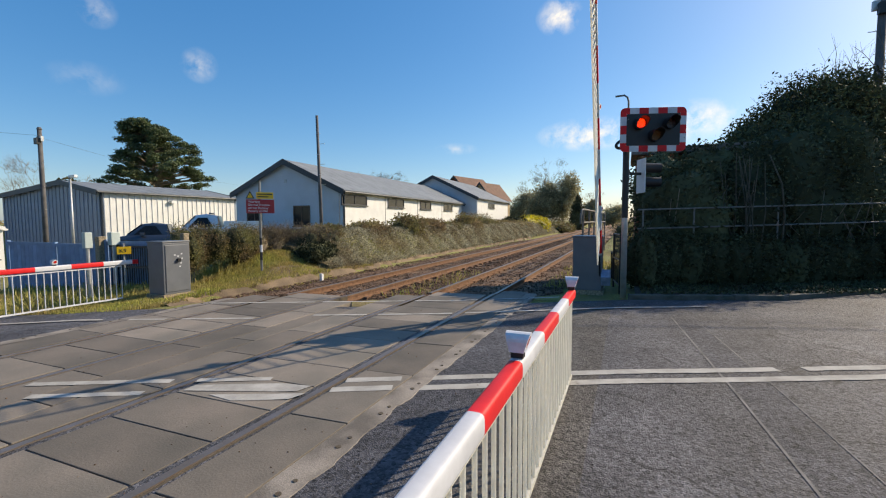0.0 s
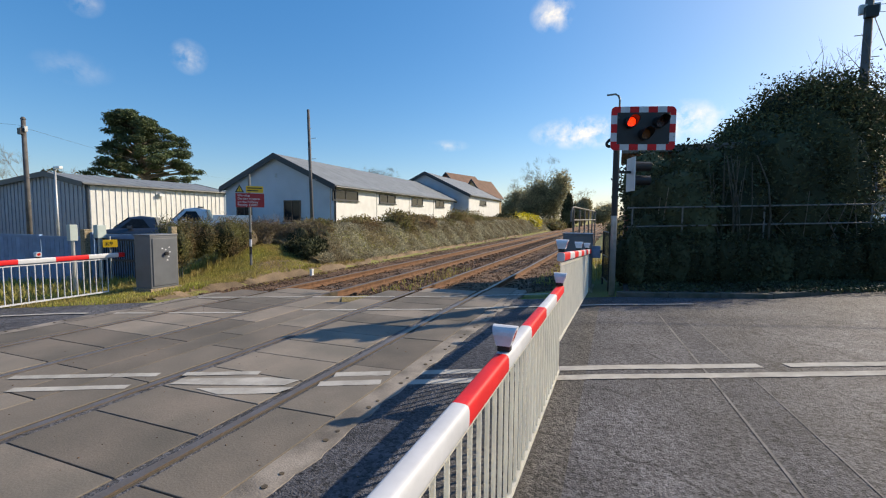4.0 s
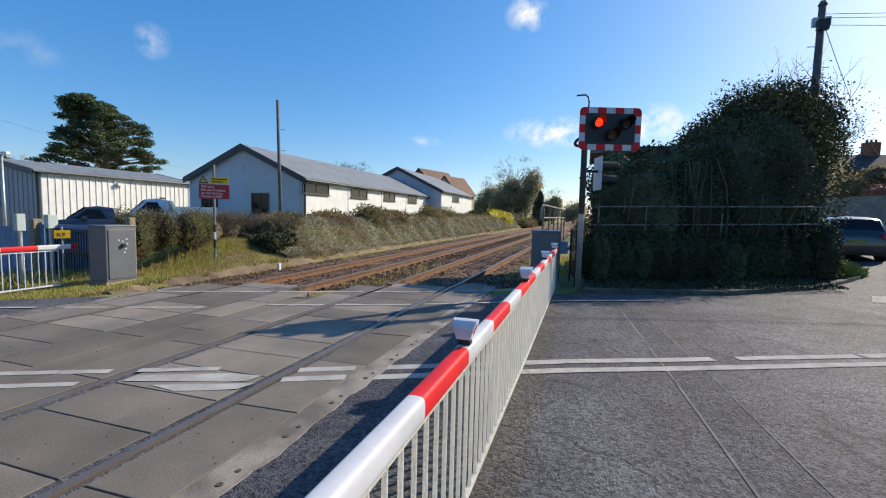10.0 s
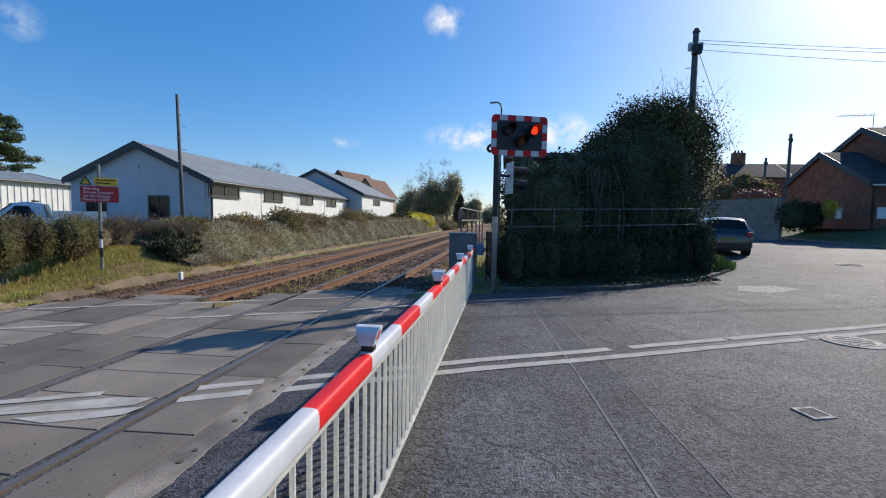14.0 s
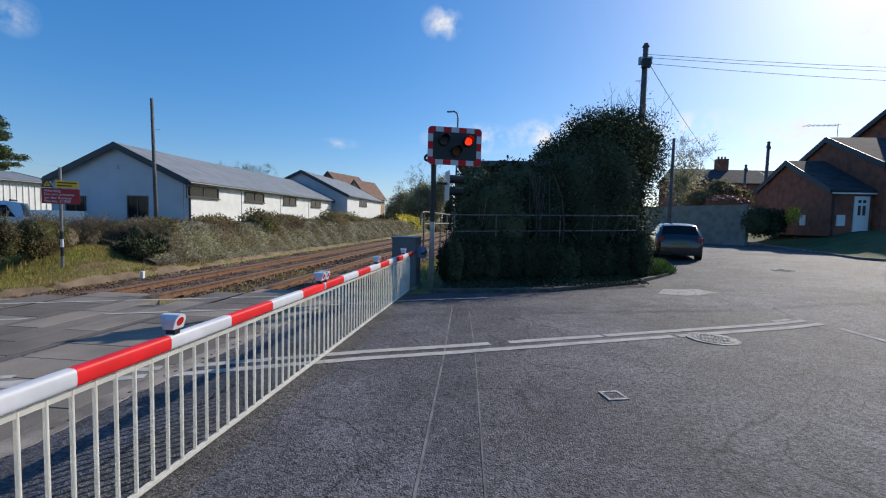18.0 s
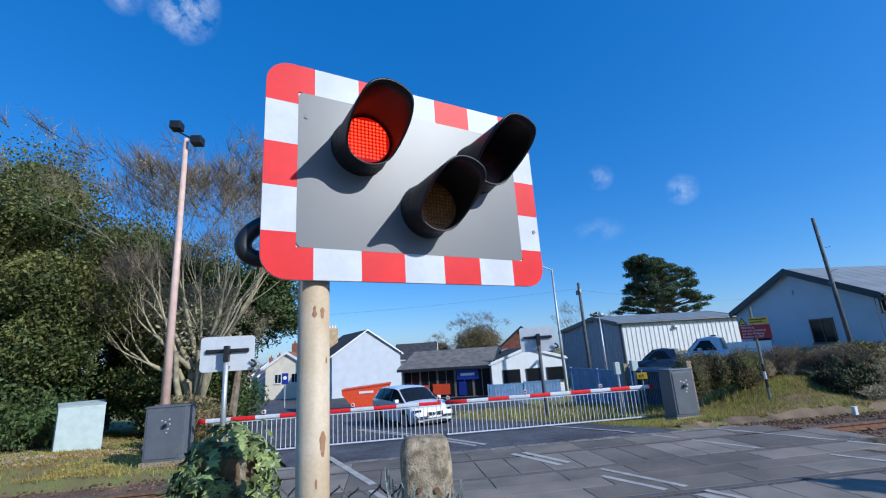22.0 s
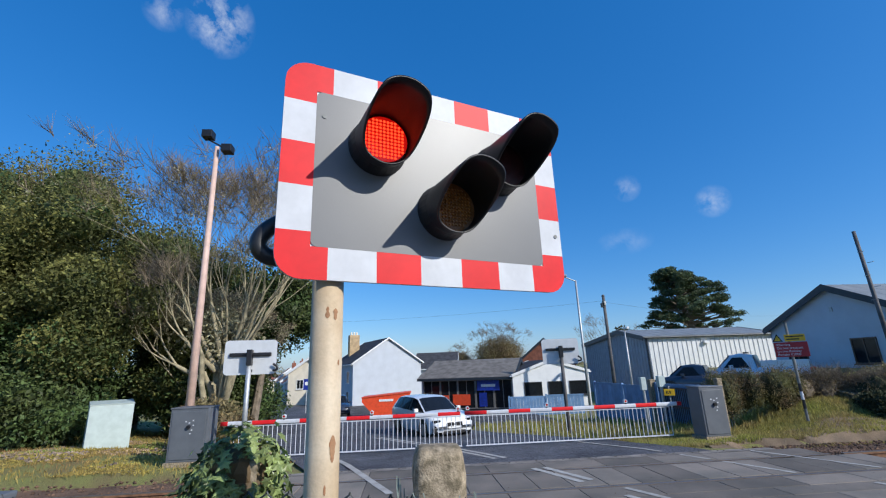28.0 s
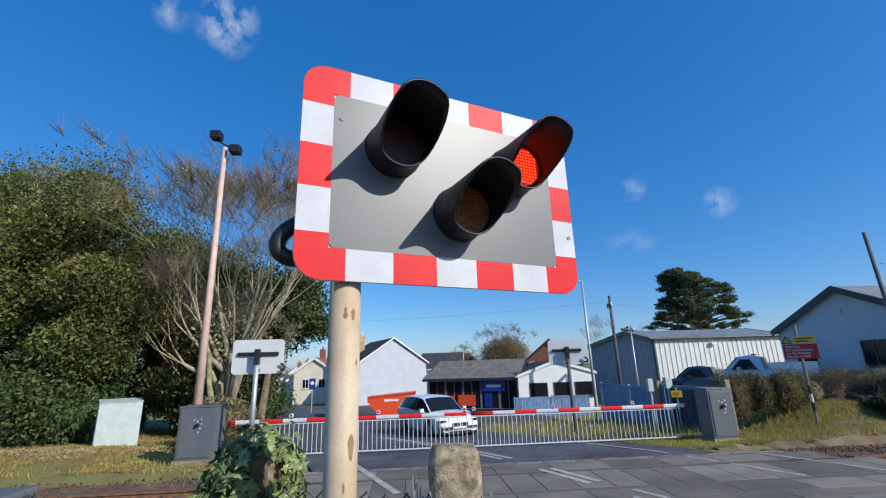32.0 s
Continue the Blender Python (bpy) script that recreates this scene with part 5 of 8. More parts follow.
# wires
def wire(name, a, b, sag, r, label):
    a, b = Vector(a), Vector(b)
    bm = bmesh.new()
    pts = [a.lerp(b, i / 12) - Vector((0, 0, sag * 4 * (i / 12) * (1 - i / 12))) for i in range(13)]
    chain(bm, pts, r, 4)
    thing(name, label, "cable", bm=bm, material=WIRE)


for dx, dz in ((0, 0), (0.1, -0.12), (-0.1, -0.3)):
    wire("overhead_cable", (6.35 + dx, 16.0, 7.6 + dz), (46 + dx * 20, 26, 10.6 + dz * 3), 0.7, 0.008, "thin overhead telephone cable")
wire("overhead_cable", (6.35, 16.0, 7.5), (30, 60, 9), 0.7, 0.012, "thin overhead telephone cable")
wire("overhead_cable", (-27.4, 12.6, 5.9), (-46, -30, 7.5), 0.8, 0.007, "thin overhead telephone cable")
wire("overhead_cable", (-27.4, 12.6, 5.8), (-60, 60, 8), 0.8, 0.007, "thin overhead telephone cable")

# ---- railway bank ----


def cover_leaves(name, n, x0, x1, y0, y1, size, material, label, seed, zf, hmax, power=1.0, up=0.5, keep=None, category="ground cover", longer=1.3):
    """Leaves lying thick over a slope."""
    rng = np.random.default_rng(seed)
    cs = []
    while len(cs) < n:
        x, y = rng.uniform(x0, x1), y0 + (y1 - y0) * rng.uniform() ** power
        if keep and not keep(x, y):
            continue
        lump = 0.55 + 0.45 * noise.noise((x * 0.9, y * 0.9, seed))
        cs.append((x, y, zf(x, y) + hmax * lump * rng.uniform(0, 1) ** 0.6))
    c = np.array(cs)
    ax = rng.normal(size=(n, 3))
    ax[:, 2] += up
    ax /= np.linalg.norm(ax, axis=1)[:, None]
    bx = np.cross(ax, rng.normal(size=(n, 3)))
    bx /= np.linalg.norm(bx, axis=1)[:, None]
    s = size * rng.uniform(0.5, 1.4, n)[:, None] * np.clip(c[:, 1:2] / 18, 1, 4)
    a, b = ax * s * longer, bx * s * 0.6 * (1.3 / longer)
    V = np.empty((n, 4, 3))
    V[:, 0], V[:, 1], V[:, 2], V[:, 3] = c - a, c + b, c + a, c - b
    me = bpy.data.meshes.new(name)
    me.vertices.add(4 * n)
    me.vertices.foreach_set("co", V.ravel())
    me.loops.add(4 * n)
    me.loops.foreach_set("vertex_index", np.arange(4 * n))
    me.polygons.add(n)
    me.polygons.foreach_set("loop_start", np.arange(0, 4 * n, 4))
    me.update()
    me.materials.append(material)
    return tagged(new(name, me), label, category, kind="stuff")


def road_free(x, y):
    u = y - SKEW * x
    return u > ROAD_OUT + 0.25 or u < ROAD_IN - 0.25


cover_leaves("bank_cover", 110000, -12.0, -9.45, 12.3, 75, 0.034, LEAF_GREYGREEN, "grey-green creeping cover on the railway bank", 21, land, 0.34, 1.8)
cover_leaves("grass_tufts", 60000, -13.0, -8.75, 4.6, 15, 0.026, BLADE, "rough yellow-green grass on the verge", 22, land, 0.1, up=3.0, keep=lambda x, y: road_free(x, y) and not (-10.6 < x < -9.7 and 6.5 < y < 7.5), category="grass", longer=2.6)
cover_leaves("grass_tufts", 500, -9.8, -9.2, 12, 60, 0.05, STRAW, "dry yellow grass along the ballast", 23, land, 0.15, 1.6, 3.0, category="grass", longer=2.6)
cover_leaves("grass_tufts", 30000, -24, -9.2, -26, -2.5, 0.028, MOSS, "low mossy grass beside the far barrier", 24, land, 0.06, up=3.0, keep=road_free, category="grass", longer=2.6)
cover_leaves("grass_tufts", 6000, -19.5, -11.2, 2.0, 10.5, 0.05, BLADE, "long grass before the blue fence", 25, land, 0.3, up=3.0, keep=road_free, category="grass", longer=2.6)
cover_leaves("grass_tufts", 160, -5.3, -4.4, 8.6, 14, 0.04, BLADE, "weeds growing between the tracks", 26, lambda x, y: gz(x) - 0.15, 0.12, up=3.0, category="grass", longer=2.6)
cover_leaves("grass_tufts", 800, -2.0, 0.1, 11.2, 17, 0.05, BLADE, "weeds beside the barrier machine", 27, lambda x, y: land(x, y) + 0.05, 0.14, up=3.0, category="grass", longer=2.6, keep=lambda x, y: road_free(x, y) and not (-1.1 < x < -0.35 and 9.7 < y < 10.6))
cover_leaves("grass_tufts", 4500, 5.7, 7.0, 12.9, 15.5, 0.045, GREEN_BLADE, "bright grass at the corner of the hedge", 28, lambda x, y: 0.15, 0.4, up=2.0, category="grass", longer=2.4, keep=lambda x, y: (x - 5.9) * 1.2 < (y - 12.6) and x > 5.9)

cover_leaves("moss_carpet", 26000, -17.5, -9.4, -15, -5.2, 0.022, MOSS, "olive moss and short dead grass on the verge", 29, land, 0.035, up=0.4, keep=lambda x, y: road_free(x, y) and noise.noise((x * 0.45, y * 0.45, 1)) > -0.12, category="grass")
cover_leaves("grass_patch", 8000, -17.5, -9.6, -15, -5.2, 0.026, GREEN_BLADE, "patches of fresh green grass on the verge", 31, land, 0.05, up=1.5, keep=lambda x, y: road_free(x, y) and x < -13.2 and noise.noise((x * 0.45, y * 0.45, 1)) < 0.0, category="grass", longer=2.0)
cover_leaves("leaf_litter", 5000, -18.5, -12.5, -17, -8.5, 0.035, LITTER, "dry brown leaf litter under the trees", 30, land, 0.05, up=0.2, keep=lambda x, y: noise.noise((x * 0.5, y * 0.5, 3)) > 0.0, category="leaf litter")
# dark leaves added to deepen the shaded verge under the hedge
cover_leaves("leaf_litter", 7000, 0.3, 5.3, 9.3, 13.6, 0.028, LEAF_DARK, "dark leaves added along the kerb to paint the hedge's shade", 33, lambda x, y: gz(x) + 0.07, 0.06, up=0.3, category="leaf litter", keep=lambda x, y: 9.25 + 0.28 * (x - 0.2) + 0.06 * max(0, x - 2.7) ** 1.7 < y < 11.4 + 0.44 * x)
stones("rubble", 2400, -17.5, -10.6, -16.5, -7.6, 0.07, RUBBLE, lambda x, y: land(x, y) + (0.02 if noise.noise((x * 0.6, y * 0.6, 7)) > 0.05 else -0.5), "brown stones and dead leaves on the verge", 61)

def dirt_strip(x0, x1, ys, label, seed):
    """A trodden earth strip with ragged edges."""
    rng = random.Random(seed)
    verts, faces = [], []
    n = 8
    for y in ys:
        a = x0 + 0.25 * noise.noise((y * 0.9, seed, 0)) + 0.1 * noise.noise((y * 3.1, seed, 1))
        b = x1 + 0.15 * noise.noise((y * 0.9, seed, 5))
        for i in range(n):
            x = a + (b - a) * i / (n - 1)
            verts.append((x, y, land(x, y) + (0.045 if 0 < i < n - 1 else -0.03)))
    for j in range(len(ys) - 1):
        for i in range(n - 1):
            k = j * n + i
            faces.append((k, k + 1, k + n + 1, k + n))
    me = bpy.data.meshes.new("dirt_strip")
    me.from_pydata(verts, [], faces)
    me.materials.append(DIRT)
    me.shade_smooth()
    tagged(new("dirt_strip", me), label, "bare earth", kind="structure")


dirt_strip(-9.75, -8.6, [7.1 + 0.25 * i for i in range(160)], "reddish bare earth beside the ballast", 3)
dirt_strip(-10.4, -8.5, [6.0 + 0.2 * i for i in range(46)], "reddish bare earth at the foot of the bank", 6)
dirt_strip(-10.3, -8.9, [5.0 + 0.2 * i for i in range(9)], "bare earth at the edge of the crossing", 4)
rb = random.Random(9)


def bank_bush(x, y, z, rx, ry, rz, n, material, label, seed, size=0.038, corek=0.72):
    blobs = [(x + rb.uniform(-0.5, 0.5) * rx, y + rb.uniform(-0.6, 0.6) * ry, z + rz * rb.uniform(0.1, 0.3), rx * rb.uniform(0.5, 0.8), ry * rb.uniform(0.5, 0.8), rz * rb.uniform(0.5, 0.65)) for _ in range(5)]
    return bush("bush", (0, 0, 0), blobs, n, size, material, label, seed, corek)


def clipped_hedge(x0, y0, x1, y1, z0, z1, width, n, material, label, seed, twigs=0, core_mat=None):
    """A low hedge with a flattish ragged top."""
    rng = random.Random(seed)
    count = max(4, int(math.hypot(x1 - x0, y1 - y0) / 0.3))
    blobs = []
    for i in range(count):
        f = i / (count - 1)
        for k in (0, 1):
            h = (z1 - z0) * rng.uniform(0.42, 0.56)
            blobs.append((x0 + (x1 - x0) * f + rng.uniform(-0.5, 0.5) * width, y0 + (y1 - y0) * f + rng.uniform(-0.3, 0.3) * width, z1 - h + rng.uniform(-0.06, 0.06) - 0.16 * k, rng.uniform(0.3, 0.45), rng.uniform(0.3, 0.45), h))
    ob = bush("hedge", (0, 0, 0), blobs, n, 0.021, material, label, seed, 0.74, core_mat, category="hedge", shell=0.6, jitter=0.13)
    if twigs:
        bm = bmesh.new()
        for _ in range(twigs):
            b = rng.choice(blobs)
            p = Vector((b[0] + rng.uniform(-0.3, 0.3), b[1] + rng.uniform(-0.3, 0.3), b[2] + b[5] * rng.uniform(-0.3, 0.8)))
            spray(bm, p, Vector((rng.uniform(-0.7, 0.9), rng.uniform(-0.7, 0.7), rng.uniform(0.2, 1))).normalized(), rng.uniform(0.25, 0.6), 0.006, rng, 4)
        tagged(part("bare_growth", bm, TWIG, ob, "brown bramble stems"), kind="stuff")


# dark cores: shade inside these hedges is put into the core's colour
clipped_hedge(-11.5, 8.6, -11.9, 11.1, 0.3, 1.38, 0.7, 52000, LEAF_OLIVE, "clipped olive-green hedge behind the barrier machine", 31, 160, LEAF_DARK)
clipped_hedge(-11.9, 11.3, -11.4, 13.2, 0.3, 1.24, 0.7, 16000, LEAF_HEDGE, "brown leafless brambles on the railway bank", 33, 900, TWIG)
clipped_hedge(-11.2, 13.0, -10.7, 13.9, 0.2, 1.18, 0.5, 6000, LEAF_HEDGE, "brown twiggy hedge on the railway bank", 36, 350, LEAF_DARK)
# dark leaves paint the shade of a hollow between the hedges
bank_bush(-10.35, 12.8, 0.15, 0.6, 0.9, 0.7, 9000, LEAF_DARK, "low dark bush standing for a shaded hollow in the bank", 34)
for i, (x, y, r, h) in enumerate(((-11.5, 15, 1.0, 0.8), (-11.6, 18, 1.1, 1.0), (-11.3, 21.5, 1.3, 1.5), (-11.4, 24.5, 1.2, 1.2), (-11.8, 28.5, 1.3, 0.9), (-11.8, 33, 1.6, 1.3), (-12.0, 40, 2.0, 1.4), (-12.5, 48, 2.5, 1.2))):
    bank_bush(x, y, 0.9, r, r * 1.3, h * 0.8, 6000, LEAF_HEDGE if i % 2 else LEAF_OLIVE, "scrubby bush on top of the railway bank", 40 + i, 0.05, 0.5)
for i, (x, y, r, h) in enumerate(((1.2, 20, 1.0, 0.9), (1.0, 25, 1.1, 1.1), (1.2, 31, 1.3, 1.2), (0.8, 38, 1.6, 1.5), (1.0, 47, 2.0, 1.8), (0.8, 58, 2.6, 2.4))):
    bank_bush(x, y, 0.1, r, r * 1.7, h, 5000, LEAF_OLIVE if i % 2 else LEAF_DARK, "scrub beside the railway line", 55 + i, 0.05, 0.6)
bank_bush(-13.5, 56, 0.5, 1.7, 2.4, 2.0, 5000, LEAF_DARK, "dark evergreen bush by the railway", 51, 0.12)
bank_bush(-12.0, 60, 0.3, 3, 4, 2.4, 5000, LEAF_YELLOW, "yellow flowering bush by the railway", 52, 0.1)
bank_bush(-9.8, 70, 0.0, 3, 5, 1.8, 4000, LEAF_OLIVE, "scrub at the foot of the bank", 53, 0.12)

# ---- buildings ----


def roof_sheet(bm, p0, p1, p2, p3, t, ribs=0, ribh=0.03):
    """A roof slope from eaves p0 p1 to ridge p3 p2, with standing ribs."""
    P = [Vector(p) for p in (p0, p1, p2, p3)]
    nrm = (P[1] - P[0]).cross(P[3] - P[0]).normalized()
    if nrm.z < 0:
        nrm = -nrm
    lo = [bm.verts.new(p) for p in P]
    hi = [bm.verts.new(p + nrm * t) for p in P]
    fs = [bm.faces.new(lo), bm.faces.new(hi)]
    for i in range(4):
        fs.append(bm.faces.new((lo[i], lo[(i + 1) % 4], hi[(i + 1) % 4], hi[i])))
    bmesh.ops.recalc_face_normals(bm, faces=bm.faces[:])


def window(parent, m, w, h, frame_mat=FRAME_DARK, bars=1, sill=True, name="window", glass=GLASS, rows_=1):
    """A window on a wall: m puts its centre on the wall's face, x along the wall and y out of it."""
    bm = bmesh.new()
    t = 0.06
    for x0, x1, z0, z1 in ((-w / 2, w / 2, h / 2 - t, h / 2), (-w / 2, w / 2, -h / 2, -h / 2 + t), (-w / 2, -w / 2 + t, -h / 2 + t, h / 2 - t), (w / 2 - t, w / 2, -h / 2 + t, h / 2 - t)):
        box(bm, x0, x1, -0.02, 0.05, z0, z1, m=m)
    for i in range(1, bars + 1):
        x = -w / 2 + w * i / (bars + 1)
        box(bm, x - 0.025, x + 0.025, -0.01, 0.04, -h / 2 + t, h / 2 - t, m=m)
    for i in range(1, rows_):
        z = -h / 2 + h * i / rows_
        box(bm, -w / 2 + t, w / 2 - t, -0.01, 0.035, z - 0.02, z + 0.02, m=m)
    wob = part(name, bm, frame_mat, parent)
    part("pane", boxm(-w / 2 + 0.02, w / 2 - 0.02, -0.015, 0.012, -h / 2 + 0.02, h / 2 - 0.02, m=m), glass, wob)
    if sill:
        part("sill", boxm(-w / 2 - 0.05, w / 2 + 0.05, 0.0, 0.12, -h / 2 - 0.06, -h / 2, m=m), frame_mat, wob)
    return wob


def face(x, y, z, rz):
    """On a wall whose outward side looks along rz degrees (0: along +x)."""
    return Matrix.Translation((x, y, z)) @ Matrix.Rotation(radians(rz - 90), 4, "Z")


def gable_shed(name, at, rz, W, L, eave, ridge, wall_side, wall_end, roof, label, category="industrial building", trim=TRIM_DARK, over=0.25, ribs=0, ridge_at=0.5, board=0.24):
    """x across, y along; the end wall looks along -y."""
    ob = thing(name, label, category, at, rz)
    rx = W * ridge_at
    e0 = eave if isinstance(eave, (int, float)) else eave[0]
    e1 = eave if isinstance(eave, (int, float)) else eave[1]
    end = [(0, 0), (W, 0), (W, e1), (rx, ridge), (0, e0)]
    part("end_wall", prismm(end, 0.2), wall_end, ob)
    part("end_wall", prismm(end, 0.2, Matrix.Translation((0, L - 0.2, 0))), wall_end, ob)
    part("side_wall", boxm(0.0, 0.2, 0.2, L - 0.2, 0, e0), wall_side, ob)
    part("side_wall", boxm(W - 0.2, W, 0.2, L - 0.2, 0, e1), wall_side, ob)
    s0, s1 = (ridge - e0) / rx, (ridge - e1) / (W - rx)
    bm = bmesh.new()
    roof_sheet(bm, (-over, -over, e0 - s0 * over), (-over, L + over, e0 - s0 * over), (rx, L + over, ridge), (rx, -over, ridge), 0.09, ribs)
    part("roof_slope", bm, roof, ob)
    bm = bmesh.new()
    roof_sheet(bm, (W + over, -over, e1 - s1 * over), (W + over, L + over, e1 - s1 * over), (rx, L + over, ridge), (rx, -over, ridge), 0.09, ribs)
    part("roof_slope", bm, roof, ob)
    for k in range(ribs):
        y = -over + (L + 2 * over) * (k + 0.5) / ribs
        part("roof_seam", tubem((-over, y, e0 - s0 * over + 0.09), (rx, y, ridge + 0.09), 0.014, n=4), roof, ob)
        part("roof_seam", tubem((W + over, y, e1 - s1 * over + 0.09), (rx, y, ridge + 0.09), 0.014, n=4), roof, ob)
    for y in (-over - 0.04, L + over):
        for xa, za, sgn in ((-over, e0 - s0 * over, 1), (W + over, e1 - s1 * over, -1)):
            pts = [(xa, za + 0.13), (rx, ridge + 0.13), (rx, ridge - board), (xa, za - board)]
            part("barge_board", prismm(pts, 0.04, Matrix.Translation((0, y, 0))), trim, ob)
    for x, z in ((-over - 0.06, e0 - s0 * over - 0.02), (W + over + 0.06, e1 - s1 * over - 0.02)):
        part("gutter", tubem((x, -over, z), (x, L + over, z), 0.06, n=8), trim, ob)
    return ob


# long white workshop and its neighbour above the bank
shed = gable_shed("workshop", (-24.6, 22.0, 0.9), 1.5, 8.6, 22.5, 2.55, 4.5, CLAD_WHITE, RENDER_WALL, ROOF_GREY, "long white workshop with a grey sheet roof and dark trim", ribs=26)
for y, w in ((1.3, 2.9), (7.0, 2.6), (12.6, 2.4), (18.2, 2.4)):
    window(shed, face(8.6, y, 1.97, 0), w, 0.64, bars=1)
    part("cladding_seam", boxm(8.6, 8.615, y - 1.7, y - 1.66, 0.0, 2.5), TRIM_DARK, shed)
window(shed, face(5.5, 0, 0.98, -90), 1.3, 1.3, BROWN_FRAME, 1)
window(shed, face(1.6, 0, 0.95, -90), 1.3, 1.2, FRAME_DARK, 1)
part("downpipe", tubem((8.66, 0.06, 0), (8.66, 0.06, 2.5), 0.05, n=8), TRIM_DARK, shed)
part("vent", boxm(4.2, 4.35, -0.06, 0, 3.1, 3.35), GALV, shed)
shed2 = gable_shed("workshop", (-25.6, 45.5, 1.0), 1.5, 10.4, 15, 3.1, 5.6, CLAD_WHITE, RENDER_WALL, ROOF_GREY, "second white workshop with a low grey gable roof", ribs=16)
window(shed2, face(10.4, 6.0, 2.35, 0), 3.0, 0.6, bars=2)
house = gable_shed("brick_house", (-31, 71, 0.5), -14, 7.4, 9, 5.0, 8.7, BRICK_M, BRICK_M, TILE_BROWN, "red brick house with a clay tile roof beyond the workshops", "house", TRIM_DARK)
wing = gable_shed("brick_house", (-24.6, 69.5, 0.5), -14, 4.6, 6, 4.6, 7.3, BRICK_BUFF, BRICK_BUFF, TILE_BROWN, "buff brick house wing with a clay tile roof", "house", TRIM_DARK)

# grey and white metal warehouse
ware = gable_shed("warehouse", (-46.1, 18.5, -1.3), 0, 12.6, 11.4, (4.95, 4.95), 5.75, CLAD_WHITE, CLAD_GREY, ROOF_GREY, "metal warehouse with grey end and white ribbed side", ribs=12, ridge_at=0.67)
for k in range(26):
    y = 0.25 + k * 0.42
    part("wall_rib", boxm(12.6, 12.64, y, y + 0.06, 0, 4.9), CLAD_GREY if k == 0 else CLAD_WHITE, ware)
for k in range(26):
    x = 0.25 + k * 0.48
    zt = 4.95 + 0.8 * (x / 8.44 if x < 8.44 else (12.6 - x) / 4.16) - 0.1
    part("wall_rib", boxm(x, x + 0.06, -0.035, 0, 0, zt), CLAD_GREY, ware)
part("downpipe", tubem((12.68, 0.1, 0), (12.68, 0.1, 4.9), 0.07, n=8), TRIM_DARK, ware)
part("floodlight", boxm(12.6, 12.9, 5.0, 5.4, 4.3, 4.5), FRAME_WHITE, ware)

# shop with a canopy and its white gabled wing
shop = gable_shed("corner_shop", (0, 0, 0), 0, 6.2, 7.2, (2.75, 2.75), 3.75, RENDER_WALL, RENDER_WALL, SLATE_PALE, "low grey-roofed shop with a dark glazed front", "shop")
shop.matrix_world = pose(-41.3, 2.7, -1.45, 0, 0, -21.4)
for k in range(5):
    window(shop, face(7.2, 0.78 + k * 1.42, 1.2, 0), 1.38, 2.1, FRAME_SHOP, 1, False, "shop_window", rows_=1)
part("stall_riser", boxm(7.08, 7.19, 0.0, 7.2, 0.0, 0.16), FRAME_DARK, shop)
for y in (0.0, 7.2):
    part("return_wall", boxm(6.2, 7.2, y - 0.06, y + 0.06, 0.0, 2.35), RENDER_WALL, shop)
bm = bmesh.new()
roof_sheet(bm, (7.6, -0.3, 2.35), (7.6, 7.3, 2.35), (6.1, 7.3, 2.85), (6.1, -0.3, 2.85), 0.1)
part("canopy", bm, SLATE_PALE, shop)
part("fascia", boxm(7.56, 7.66, -0.3, 7.3, 2.25, 2.42), TRIM_DARK, shop)
# orange panels paint the skip's reflection onto the shop glass
part("poster", boxm(7.26, 7.275, 0.6, 2.2, 0.3, 1.15), ORANGE, shop, "orange panel painting the skip's reflection in the window")
part("poster", boxm(7.26, 7.275, 2.5, 3.9, 0.4, 1.2), ORANGE, shop, "orange panel painting the skip's reflection in the window")
sgn = part("shop_sign", boxm(7.26, 7.36, 4.5, 6.2, 1.45, 2.2), BLUE_SIGN, shop, "blue shop sign")
part("lettering", boxm(7.36, 7.37, 4.8, 5.9, 1.72, 1.92), FRAME_WHITE, sgn)
part("blue_panel", boxm(7.26, 7.3, 4.6, 5.2, 0.3, 1.3), BLUE_SIGN, shop)
wing = gable_shed("shop_wing", (0, 0, 0), 0, 5.8, 7.0, (2.3, 2.45), 3.3, FRAME_WHITE, FRAME_WHITE, SLATE, "white rendered gabled wing of the shop", "shop", FRAME_WHITE, over=0.08, ridge_at=0.5, board=0.08)
wing.matrix_world = pose(-31.5, 6.7, -1.27, 0, 0, 88)
for x in (1.5, 3.3, 4.9):
    window(wing, face(x, 0, 1.3, -90), 1.35, 1.0, FRAME_DARK, 0)

# houses down the street
gh = gable_shed("gable_house", (0, 0, 0), 0, 8.5, 9, (4.95, 4.95), 7.75, RENDER_WALL, RENDER_WALL, SLATE, "two-storey house with a plain pale grey gable wall", "house", FRAME_WHITE, board=0.05)
gh.matrix_world = pose(-50.2, -7.35, -2.3, 0, 0, 113)
for x, z in ((2.0, 3.4), (2.0, 1.1), (5.5, 3.4)):
    window(gh, face(0, x, z, 180), 1.0, 1.4, FRAME_WHITE, 1)
for x, y, zc, w, m_ in ((1.3, 6.2, 8.6, 1.3, BRICK_BUFF), (6.6, 5.2, 7.3, 0.7, BRICK_M)):
    ch = part("chimney", boxm(x, x + w, y, y + 0.8, 5.2, zc), m_, gh, "brick chimney stack")
    for k in range(3 if w > 1 else 1):
        part("chimney_pot", tubem((x + 0.3 + k * 0.36, y + 0.4, zc), (x + 0.3 + k * 0.36, y + 0.4, zc + 0.4), 0.13, 0.1, n=10), CREAM_WALL, ch)


